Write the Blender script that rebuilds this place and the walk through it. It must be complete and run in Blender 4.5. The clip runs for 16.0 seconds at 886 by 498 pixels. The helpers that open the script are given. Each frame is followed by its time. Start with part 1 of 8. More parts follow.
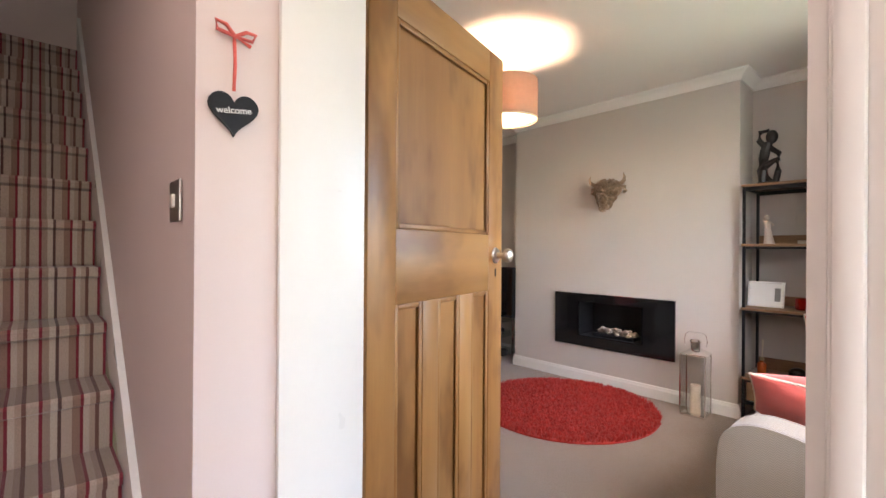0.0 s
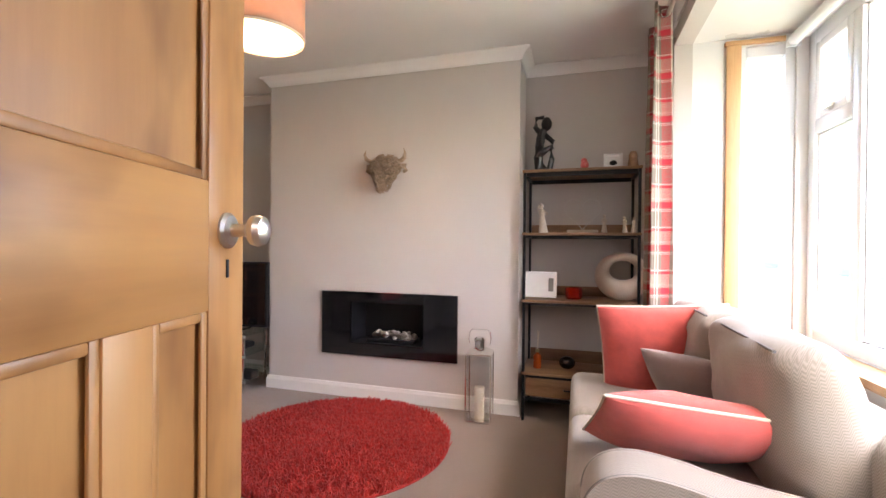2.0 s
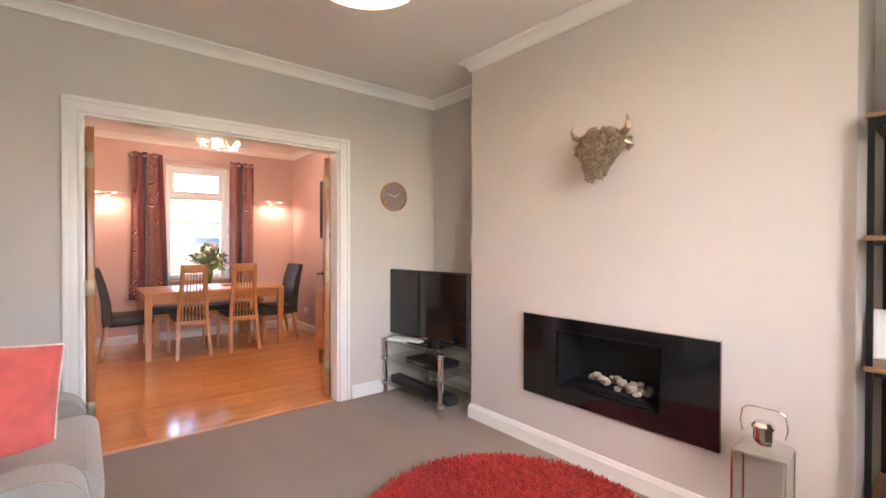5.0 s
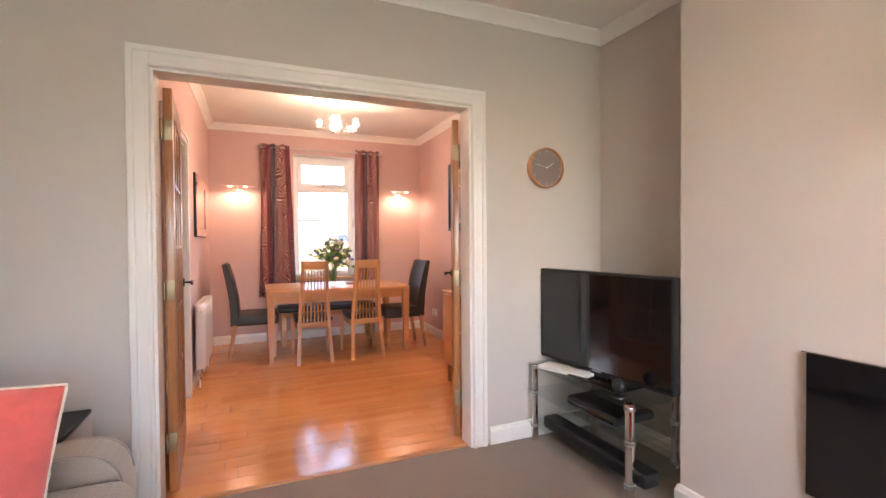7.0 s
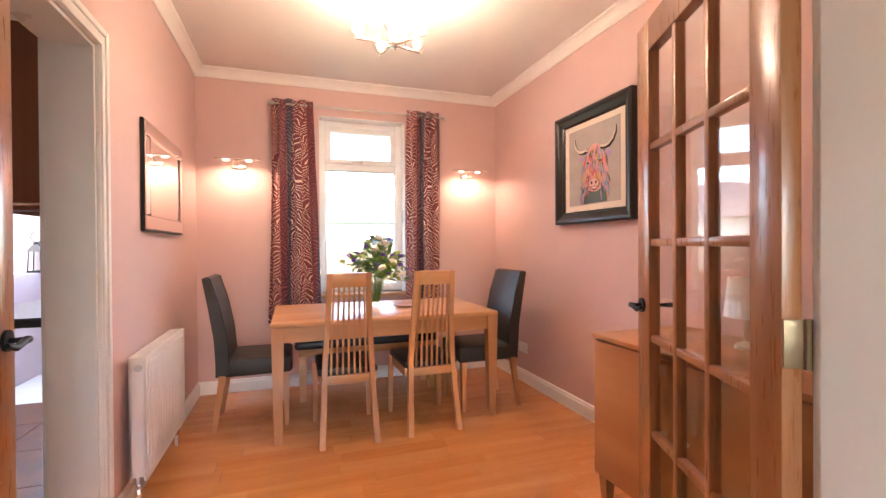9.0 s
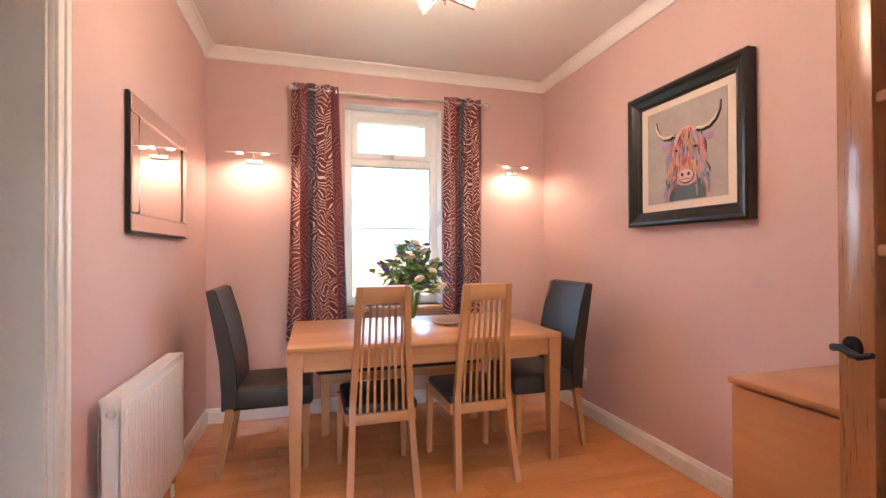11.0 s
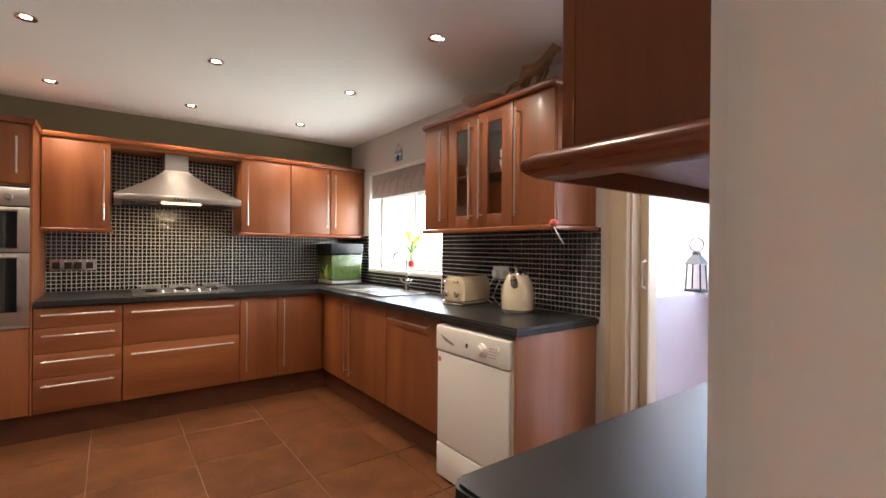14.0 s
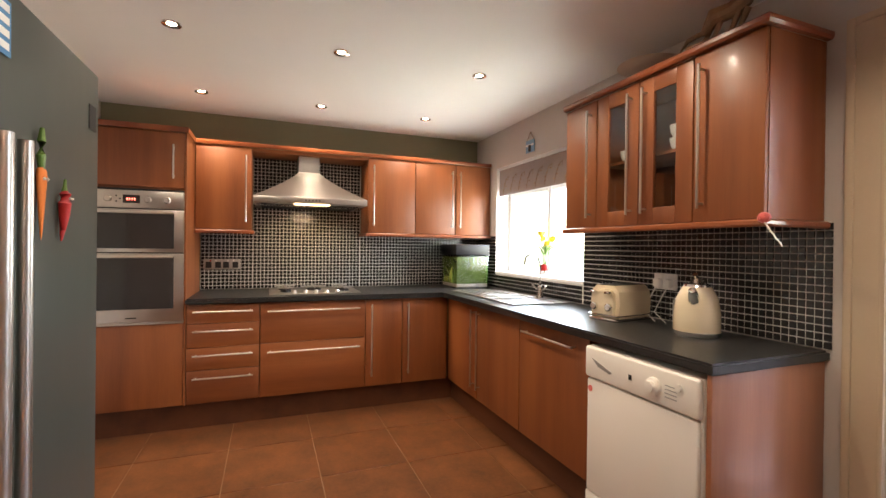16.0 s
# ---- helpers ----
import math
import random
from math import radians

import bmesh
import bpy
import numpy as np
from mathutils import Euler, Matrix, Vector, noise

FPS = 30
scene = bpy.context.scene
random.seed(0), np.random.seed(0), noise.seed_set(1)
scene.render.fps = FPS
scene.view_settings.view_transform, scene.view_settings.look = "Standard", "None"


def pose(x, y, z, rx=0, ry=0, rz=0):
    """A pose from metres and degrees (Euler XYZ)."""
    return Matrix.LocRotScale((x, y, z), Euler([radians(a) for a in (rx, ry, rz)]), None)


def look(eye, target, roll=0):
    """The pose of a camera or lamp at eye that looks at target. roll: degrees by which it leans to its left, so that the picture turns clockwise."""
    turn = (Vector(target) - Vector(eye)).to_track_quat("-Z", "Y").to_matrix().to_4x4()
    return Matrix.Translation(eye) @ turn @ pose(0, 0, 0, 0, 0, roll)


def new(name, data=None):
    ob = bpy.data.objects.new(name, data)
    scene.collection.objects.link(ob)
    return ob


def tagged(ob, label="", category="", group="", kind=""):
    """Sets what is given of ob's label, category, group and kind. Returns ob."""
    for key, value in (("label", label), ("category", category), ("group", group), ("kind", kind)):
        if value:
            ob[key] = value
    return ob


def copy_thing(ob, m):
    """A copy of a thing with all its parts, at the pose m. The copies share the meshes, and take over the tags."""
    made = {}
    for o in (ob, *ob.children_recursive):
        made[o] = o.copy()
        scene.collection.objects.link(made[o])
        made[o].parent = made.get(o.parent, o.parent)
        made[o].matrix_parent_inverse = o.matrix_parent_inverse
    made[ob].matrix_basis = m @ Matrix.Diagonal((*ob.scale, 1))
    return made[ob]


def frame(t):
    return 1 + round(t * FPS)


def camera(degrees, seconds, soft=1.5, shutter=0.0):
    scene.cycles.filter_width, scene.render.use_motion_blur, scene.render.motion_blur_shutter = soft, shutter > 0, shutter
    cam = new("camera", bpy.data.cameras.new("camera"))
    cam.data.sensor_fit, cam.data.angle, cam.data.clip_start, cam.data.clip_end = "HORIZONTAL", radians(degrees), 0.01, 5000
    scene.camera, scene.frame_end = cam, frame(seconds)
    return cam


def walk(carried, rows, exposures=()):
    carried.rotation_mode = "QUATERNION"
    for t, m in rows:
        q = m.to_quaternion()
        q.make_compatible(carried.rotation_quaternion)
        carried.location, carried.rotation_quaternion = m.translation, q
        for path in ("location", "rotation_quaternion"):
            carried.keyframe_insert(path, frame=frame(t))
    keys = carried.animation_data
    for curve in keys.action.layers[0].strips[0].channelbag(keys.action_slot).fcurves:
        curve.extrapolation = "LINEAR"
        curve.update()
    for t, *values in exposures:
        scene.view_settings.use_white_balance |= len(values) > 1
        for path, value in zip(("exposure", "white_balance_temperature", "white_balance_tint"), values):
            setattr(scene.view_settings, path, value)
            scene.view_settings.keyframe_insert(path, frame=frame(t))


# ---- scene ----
cam = camera(89.7, 16.0)
PATH = [
    (0, (0.391, 0.542, 1.243), (1.741, 2.017, 1.246), 0.4),
    (0.5, (0.504, 0.731, 1.248), (2.178, 1.826, 1.242), 0.8),
    (1, (0.615, 0.892, 1.239), (2.454, 1.68, 1.237), 0.6),
    (1.5, (0.792, 1.002, 1.22), (2.699, 1.606, 1.214), 0.6),
    (2, (1.079, 1.099, 1.197), (2.993, 1.679, 1.187), 0.5),
    (2.5, (1.365, 1.128, 1.207), (3.243, 1.817, 1.193), 0.4),
    (3, (1.608, 1.171, 1.25), (3.397, 2.066, 1.223), 0.2),
    (3.5, (1.815, 1.152, 1.269), (3.489, 2.245, 1.251), 0.1),
    (4, (1.951, 1.162, 1.276), (3.474, 2.457, 1.259), 0.1),
    (4.5, (2.008, 1.173, 1.271), (3.389, 2.62, 1.253), 0.0),
    (5, (2.037, 1.187, 1.263), (3.298, 2.738, 1.246), 0.1),
    (5.2, (2.04, 1.2, 1.266), (3.258, 2.787, 1.245), -0.0),
    (7.5, (2.584, 2.625, 1.216), (3.284, 4.499, 1.185), -0.4),
    (8, (2.632, 3.178, 1.203), (3.304, 5.062, 1.177), -0.3),
    (8.5, (2.669, 3.69, 1.19), (3.319, 5.581, 1.174), -0.2),
    (9, (2.688, 4.054, 1.198), (3.33, 5.948, 1.185), -0.4),
    (11.3, (2.689, 4.714, 1.209), (3.203, 6.647, 1.228), -0.1),
    (11.5, (2.711, 4.791, 1.212), (3.111, 6.751, 1.225), -0.1),
    (12, (2.68, 5.038, 1.221), (2.566, 7.035, 1.223), -0.3),
    (12.5, (2.503, 5.35, 1.246), (1.851, 7.241, 1.243), -0.1),
    (13, (2.32, 5.618, 1.252), (1.226, 7.293, 1.255), 0.1),
    (13.5, (2.095, 5.799, 1.263), (0.691, 7.223, 1.26), 0.3),
    (14, (1.87, 5.935, 1.273), (0.265, 7.129, 1.27), 0.5),
    (14.5, (1.704, 5.98, 1.273), (-0.024, 6.986, 1.269), 0.7),
    (15, (1.597, 6.013, 1.277), (-0.201, 6.888, 1.271), 0.6),
    (15.5, (1.533, 6.036, 1.281), (-0.302, 6.831, 1.273), 0.7),
    (16, (1.49, 6.053, 1.283), (-0.372, 6.782, 1.275), 0.7),
]
walk(cam, [(t, look(eye, target, roll)) for t, eye, target, roll in PATH],
     [(0.0, 3.82, 6700, 15), (0.5, 3.8, 6750, 18), (1.0, 3.86, 6950, 21), (2.0, 4.0, 6700, 20), (3.5, 4.33, 6950, 19), (4.5, 4.38, 6950, 20), (5.2, 4.38, 6950, 20), (7.3, 4.34, 7000, 19), (8.5, 4.42, 6800, 16), (9.2, 4.42, 6550, 13), (11.5, 4.2, 6250, 11), (13.0, 4.05, 6300, 10), (13.6, 4.28, 6500, 10), (14.0, 4.4, 6800, 9), (14.5, 4.45, 7000, 10), (16.0, 4.56, 7250, 11)])

# ---- world and daylight ----
world = bpy.data.worlds.new("overcast_sky")
scene.world = world
world.use_nodes = True
wn = world.node_tree.nodes
sky = wn.new("ShaderNodeTexSky")
sky.sky_type, sky.sun_disc = "NISHITA", False
sky.sun_elevation, sky.sun_rotation = radians(48), radians(217)
sky.air_density, sky.dust_density = 1.0, 1.5
wn["Background"].inputs[1].default_value = 0.15
world.node_tree.links.new(sky.outputs[0], wn["Background"].inputs[0])
sun = new("sun", bpy.data.lights.new("sun", "SUN"))
sun.data.energy, sun.data.angle, sun.data.color = 0.1, radians(55), (1.0, 0.96, 0.9)
sun.matrix_world = look((-12, -16, 22.2), (0, 0, 0))


def lamp(name, kind, m, energy, color, size=0.05, spot=None):
    d = bpy.data.lights.new(name, kind)
    d.energy, d.color = energy, color
    if kind == "SPOT":
        d.spot_size, d.spot_blend, d.shadow_soft_size = radians(spot), 0.6, size
    elif kind == "POINT":
        d.shadow_soft_size = size
    elif kind == "AREA":
        d.shape, (d.size, d.size_y) = "RECTANGLE", size
    ob = new(name, d)
    ob.matrix_world = m
    return ob


lamp("bay_window_daylight", "AREA", look((2.6, -0.42, 1.62), (2.9, 2.6, 1.35)), 3.7, (1.0, 0.96, 0.91), (2.9, 1.7))

# ---- materials ----


def node_mat(name):
    m = bpy.data.materials.new(name)
    m.use_nodes = True
    return m, m.node_tree.nodes, m.node_tree.links, m.node_tree.nodes["Principled BSDF"]


def coords(N, L, stretch=(1, 1, 1), kind="Object", jitter=True):
    tc, mp = N.new("ShaderNodeTexCoord"), N.new("ShaderNodeMapping")
    mp.inputs["Scale"].default_value = stretch
    L.new(tc.outputs[kind], mp.inputs["Vector"])
    if jitter:
        oi, mul = N.new("ShaderNodeObjectInfo"), N.new("ShaderNodeMath")
        mul.operation, mul.inputs[1].default_value = "MULTIPLY", 37.0
        L.new(oi.outputs["Random"], mul.inputs[0])
        L.new(mul.outputs[0], mp.inputs["Location"])
    return mp.outputs["Vector"]


def noise_tex(N, L, vec, scale, detail=4.0, rough=0.6):
    n = N.new("ShaderNodeTexNoise")
    n.inputs["Scale"].default_value, n.inputs["Detail"].default_value, n.inputs["Roughness"].default_value = scale, detail, rough
    L.new(vec, n.inputs["Vector"])
    return n.outputs["Fac"]


def ramp(N, L, fac, stops, constant=False):
    r = N.new("ShaderNodeValToRGB")
    r.color_ramp.interpolation = "CONSTANT" if constant else "LINEAR"
    e = r.color_ramp.elements
    while len(e) < len(stops):
        e.new(0.5)
    for k, (p, c) in enumerate(stops):
        e[k].position, e[k].color = p, (*c, 1)
    L.new(fac, r.inputs["Fac"])
    return r.outputs["Color"]


def math_node(N, L, op, a, b=None):
    m = N.new("ShaderNodeMath")
    m.operation = op
    for k, v in enumerate((a, b)):
        if v is None:
            continue
        if isinstance(v, (int, float)):
            m.inputs[k].default_value = v
        else:
            L.new(v, m.inputs[k])
    return m.outputs[0]


def mix_col(N, L, fac, a, b, blend="MIX"):
    m = N.new("ShaderNodeMix")
    m.data_type, m.blend_type = "RGBA", blend
    for k, v in ((0, fac), (6, a), (7, b)):
        if isinstance(v, (int, float)):
            m.inputs[k].default_value = v
        elif isinstance(v, tuple):
            m.inputs[k].default_value = (*v, 1)
        else:
            L.new(v, m.inputs[k])
    return m.outputs[2]


def bump(N, L, bsdf, height, strength, dist=0.01):
    b = N.new("ShaderNodeBump")
    b.inputs["Strength"].default_value, b.inputs["Distance"].default_value = strength, dist
    L.new(height, b.inputs["Height"])
    L.new(b.outputs[0], bsdf.inputs["Normal"])


def tint(c, k):
    return tuple(min(1.0, v * k) for v in c)


def surf(name, base, rough=0.5, metal=0.0, var=0.08, scale=3.0, grain=120.0, relief=0.08, stretch=(1, 1, 1), coat=0.0, sheen=0.0, trans=0.0, ior=1.45, rvar=0.08):
    m, N, L, B = node_mat(name)
    v = coords(N, L, stretch)
    big, fine = noise_tex(N, L, v, scale), noise_tex(N, L, v, grain, 3.0)
    both = math_node(N, L, "ADD", math_node(N, L, "MULTIPLY", big, 0.7), math_node(N, L, "MULTIPLY", fine, 0.3))
    L.new(ramp(N, L, both, [(0.3, tint(base, 1 - var)), (0.7, tint(base, 1 + var))]), B.inputs["Base Color"])
    r = math_node(N, L, "ADD", math_node(N, L, "MULTIPLY", big, 2 * rvar), rough - rvar)
    L.new(r, B.inputs["Roughness"])
    B.inputs["Metallic"].default_value, B.inputs["Coat Weight"].default_value = metal, coat
    B.inputs["Sheen Weight"].default_value, B.inputs["Transmission Weight"].default_value, B.inputs["IOR"].default_value = sheen, trans, ior
    if relief:
        bump(N, L, B, fine, relief, 0.004)
    return m


def wood(name, dark, light, rough=0.35, along=2, scale=5.0, coat=0.0, relief=0.05, bands=0.5, differ=0.16, blotch=0.0):
    """Grain that runs along the axis 0, 1 or 2, with soft cloudy stain patches where blotch is set."""
    m, N, L, B = node_mat(name)
    st = [1.0, 1.0, 1.0]
    st[along] = 0.07
    v = coords(N, L, tuple(st))
    wide, fine = noise_tex(N, L, v, scale, 6.0, 0.55), noise_tex(N, L, v, scale * 22, 3.0)
    f = math_node(N, L, "ADD", math_node(N, L, "MULTIPLY", wide, 1 - 0.5 * bands), math_node(N, L, "MULTIPLY", fine, 0.5 * bands))
    col = ramp(N, L, f, [(0.34, dark), (0.5, tuple((a + b) / 2 for a, b in zip(dark, light))), (0.66, light)])
    if blotch:
        st[along] = 0.45
        cloud = noise_tex(N, L, coords(N, L, tuple(st)), 5.5, 3.0, 0.55)
        col = mix_col(N, L, blotch, col, ramp(N, L, cloud, [(0.36, (0.45, 0.36, 0.28)), (0.5, (0.9, 0.88, 0.85)), (0.66, (1, 1, 1))]), "MULTIPLY")
    oi = N.new("ShaderNodeObjectInfo")
    k = math_node(N, L, "ADD", math_node(N, L, "MULTIPLY", oi.outputs["Random"], differ), 1 - differ / 2)
    comb = N.new("ShaderNodeCombineColor")
    for s in range(3):
        L.new(k, comb.inputs[s])
    L.new(mix_col(N, L, 1.0, col, comb.outputs[0], "MULTIPLY"), B.inputs["Base Color"])
    L.new(math_node(N, L, "ADD", math_node(N, L, "MULTIPLY", fine, 0.2), rough - 0.1), B.inputs["Roughness"])
    B.inputs["Coat Weight"].default_value, B.inputs["Coat Roughness"].default_value = coat, 0.12
    bump(N, L, B, fine, relief, 0.002)
    return m


def glow(name, color, strength):
    m, N, L, B = node_mat(name)
    B.inputs["Base Color"].default_value = (0.9, 0.9, 0.88, 1)
    B.inputs["Emission Color"].default_value, B.inputs["Emission Strength"].default_value = (*color, 1), strength
    return m


def pane_mat(name, tone=(0.97, 0.985, 0.98), gloss=0.08):
    m, N, L, B = node_mat(name)
    tr, gl, mx, lw = N.new("ShaderNodeBsdfTransparent"), N.new("ShaderNodeBsdfGlossy"), N.new("ShaderNodeMixShader"), N.new("ShaderNodeLayerWeight")
    tr.inputs[0].default_value, gl.inputs["Roughness"].default_value = (*tone, 1), 0.02
    edge = math_node(N, L, "MULTIPLY", math_node(N, L, "POWER", lw.outputs["Facing"], 5.0), 0.7)
    L.new(math_node(N, L, "ADD", edge, gloss * 0.5), mx.inputs[0])
    L.new(tr.outputs[0], mx.inputs[1])
    L.new(gl.outputs[0], mx.inputs[2])
    L.new(mx.outputs[0], N["Material Output"].inputs["Surface"])
    return m


def stripes_mat(name, axis, period, stops, rough=0.95, kind="Object", fuzz=0.003):
    """Woven bands across one axis."""
    m, N, L, B = node_mat(name)
    v = coords(N, L, kind=kind, jitter=False)
    sep = N.new("ShaderNodeSeparateXYZ")
    L.new(v, sep.inputs[0])
    n = noise_tex(N, L, v, 260.0, 3.0)
    u = math_node(N, L, "ADD", sep.outputs[axis], math_node(N, L, "MULTIPLY", n, fuzz))
    f = math_node(N, L, "FRACT", math_node(N, L, "DIVIDE", u, period))
    col = ramp(N, L, f, stops, True)
    col = mix_col(N, L, 0.5, col, ramp(N, L, n, [(0.3, (0.45, 0.45, 0.45)), (0.7, (1, 1, 1))]), "MULTIPLY")
    L.new(col, B.inputs["Base Color"])
    B.inputs["Roughness"].default_value, B.inputs["Sheen Weight"].default_value = rough, 0.2
    bump(N, L, B, n, 0.6, 0.004)
    return m


def tartan_mat(name):
    m, N, L, B = node_mat(name)
    v = coords(N, L, kind="UV", jitter=False)
    sep = N.new("ShaderNodeSeparateXYZ")
    L.new(v, sep.inputs[0])
    grey, taupe, red, white = (0.15, 0.12, 0.09), (0.30, 0.245, 0.19), (0.44, 0.016, 0.028), (0.56, 0.51, 0.45)
    weave = noise_tex(N, L, v, 380.0, 2.0)
    tw = math_node(N, L, "FRACT", math_node(N, L, "MULTIPLY", math_node(N, L, "ADD", sep.outputs[0], sep.outputs[1]), 160.0))

    def bands(axis, period, off):
        f = math_node(N, L, "FRACT", math_node(N, L, "ADD", math_node(N, L, "DIVIDE", sep.outputs[axis], period), off))
        return ramp(N, L, f, [(0.0, grey), (0.26, white), (0.275, grey), (0.295, white), (0.31, grey), (0.34, red), (0.48, taupe), (0.51, white), (0.515, taupe), (0.54, white), (0.555, taupe),
                              (0.80, red), (0.86, taupe), (0.88, white), (0.9, grey)], True)

    a, b = bands(0, 0.235, 0.1), bands(1, 0.235, 0.3)
    col = mix_col(N, L, math_node(N, L, "GREATER_THAN", tw, 0.5), a, b)
    col = mix_col(N, L, 0.35, col, mix_col(N, L, 0.5, a, b))
    col = mix_col(N, L, 0.35, col, ramp(N, L, weave, [(0.3, (0.55, 0.55, 0.55)), (0.7, (1, 1, 1))]), "MULTIPLY")
    L.new(col, B.inputs["Base Color"])
    B.inputs["Roughness"].default_value, B.inputs["Sheen Weight"].default_value = 0.9, 0.2
    bump(N, L, B, weave, 0.3, 0.003)
    return m


def fern_mat(name):
    m, N, L, B = node_mat(name)
    v = coords(N, L, kind="UV", jitter=False)
    sep = N.new("ShaderNodeSeparateXYZ")
    L.new(v, sep.inputs[0])
    wob = math_node(N, L, "MULTIPLY", math_node(N, L, "SUBTRACT", noise_tex(N, L, v, 3.2, 2.0), 0.5), 0.34)
    u = math_node(N, L, "DIVIDE", math_node(N, L, "ADD", sep.outputs[0], wob), 0.12)
    cell = math_node(N, L, "FRACT", u)
    side = math_node(N, L, "ABSOLUTE", math_node(N, L, "SUBTRACT", cell, 0.5))
    rise = math_node(N, L, "SUBTRACT", sep.outputs[1], math_node(N, L, "MULTIPLY", math_node(N, L, "POWER", side, 0.7), 0.12))
    leaf = math_node(N, L, "FRACT", math_node(N, L, "DIVIDE", rise, 0.032))
    fat = math_node(N, L, "SUBTRACT", 0.29, math_node(N, L, "MULTIPLY", side, 0.30))
    on = math_node(N, L, "MULTIPLY", math_node(N, L, "LESS_THAN", leaf, fat), math_node(N, L, "GREATER_THAN", side, 0.03))
    band = math_node(N, L, "FRACT", math_node(N, L, "DIVIDE", sep.outputs[0], 0.40))
    ground = ramp(N, L, band, [(0.0, (0.15, 0.012, 0.02)), (0.34, (0.10, 0.010, 0.022)), (0.52, (0.014, 0.010, 0.030)), (0.70, (0.13, 0.011, 0.024))], True)
    foliage = ramp(N, L, band, [(0.0, (0.80, 0.56, 0.44)), (0.34, (0.36, 0.10, 0.11)), (0.52, (0.22, 0.14, 0.19)), (0.70, (0.80, 0.66, 0.60))], True)
    L.new(mix_col(N, L, on, ground, foliage), B.inputs["Base Color"])
    B.inputs["Roughness"].default_value, B.inputs["Sheen Weight"].default_value = 0.55, 0.3
    bump(N, L, B, on, 0.25, 0.002)
    return m


def herringbone_mat(name, dark, light, size=0.022):
    m, N, L, B = node_mat(name)
    v = coords(N, L, jitter=False)
    sep = N.new("ShaderNodeSeparateXYZ")
    L.new(v, sep.inputs[0])
    across = math_node(N, L, "ADD", sep.outputs[0], sep.outputs[1])
    zig = math_node(N, L, "MULTIPLY", math_node(N, L, "ABSOLUTE", math_node(N, L, "SUBTRACT", math_node(N, L, "FRACT", math_node(N, L, "DIVIDE", across, size)), 0.5)), size)
    up = math_node(N, L, "ADD", math_node(N, L, "ADD", sep.outputs[2], math_node(N, L, "MULTIPLY", sep.outputs[1], 0.6)), zig)
    s = math_node(N, L, "FRACT", math_node(N, L, "DIVIDE", up, 0.0085))
    n, big = noise_tex(N, L, v, 300.0, 2.0), noise_tex(N, L, v, 4.0)
    f = math_node(N, L, "ADD", math_node(N, L, "MULTIPLY", math_node(N, L, "ABSOLUTE", math_node(N, L, "SUBTRACT", s, 0.5)), 1.0), math_node(N, L, "MULTIPLY", math_node(N, L, "ADD", n, big), 0.25))
    L.new(ramp(N, L, f, [(0.3, dark), (0.65, light)]), B.inputs["Base Color"])
    B.inputs["Roughness"].default_value, B.inputs["Sheen Weight"].default_value = 0.92, 0.35
    bump(N, L, B, f, 0.35, 0.002)
    return m


M_GREIGE = surf("greige_wall_paint", (0.60, 0.55, 0.51), 0.75, var=0.02, grain=300, relief=0.05)
M_PINK = surf("dusky_pink_wall_paint", (0.66, 0.46, 0.43), 0.62, var=0.025, grain=300, relief=0.05)
M_HALL = surf("pale_pink_hall_paint", (0.72, 0.60, 0.57), 0.6, var=0.02, grain=300, relief=0.04)
M_KWALL = surf("grey_kitchen_paint", (0.56, 0.51, 0.47), 0.65, var=0.03, grain=300, relief=0.05)
M_OLIVE = surf("olive_green_paint", (0.21, 0.21, 0.13), 0.7, var=0.03, grain=300, relief=0.05)
M_CEIL = surf("white_ceiling_paint", (0.86, 0.84, 0.81), 0.8, var=0.015, grain=200, relief=0.04)
M_WHITE = surf("white_gloss_paint", (0.82, 0.80, 0.77), 0.3, var=0.02, grain=60, relief=0.03)
M_UPVC = surf("white_plastic", (0.85, 0.86, 0.86), 0.25, var=0.01, relief=0.0)
M_GASKET = surf("pale_grey_gasket", (0.55, 0.55, 0.54), 0.6, var=0.03, relief=0.0)
M_CARPET = surf("taupe_carpet", (0.275, 0.20, 0.152), 0.97, var=0.16, scale=1.6, grain=420, relief=0.9, sheen=0.25)
M_RUG = surf("red_shag", (0.46, 0.032, 0.024), 0.95, var=0.4, scale=26, grain=200, relief=0.6, sheen=0.1)
M_PINE = wood("stripped_pine", (0.33, 0.145, 0.042), (0.50, 0.255, 0.085), 0.42, 2, 5.0, 0.15, bands=0.25, differ=0.08, blotch=0.8)
M_PINE_H = wood("stripped_pine_across", (0.33, 0.145, 0.042), (0.50, 0.255, 0.085), 0.42, 0, 5.0, 0.15, bands=0.25, differ=0.08, blotch=0.8)
M_OAKDOOR = wood("varnished_oak", (0.30, 0.115, 0.04), (0.46, 0.21, 0.085), 0.3, 2, 6.0, 0.3)
M_BEECH = wood("beech", (0.47, 0.20, 0.075), (0.60, 0.30, 0.125), 0.35, 0, 6.0, 0.2, bands=0.3)
M_BEECH_V = wood("beech_upright", (0.45, 0.19, 0.07), (0.57, 0.275, 0.11), 0.35, 2, 6.0, 0.2, bands=0.3)
M_SIDEB = wood("cherry_veneer", (0.46, 0.19, 0.07), (0.60, 0.29, 0.12), 0.35, 1, 5.0, 0.2, bands=0.3)
M_LAMINATE = wood("laminate_plank", (0.58, 0.215, 0.06), (0.70, 0.315, 0.105), 0.15, 0, 7.0, 0.45, 0.02, bands=0.35, differ=0.08)
M_WALNUT = wood("mango_shelf_wood", (0.15, 0.075, 0.035), (0.36, 0.21, 0.11), 0.5, 1, 9.0)
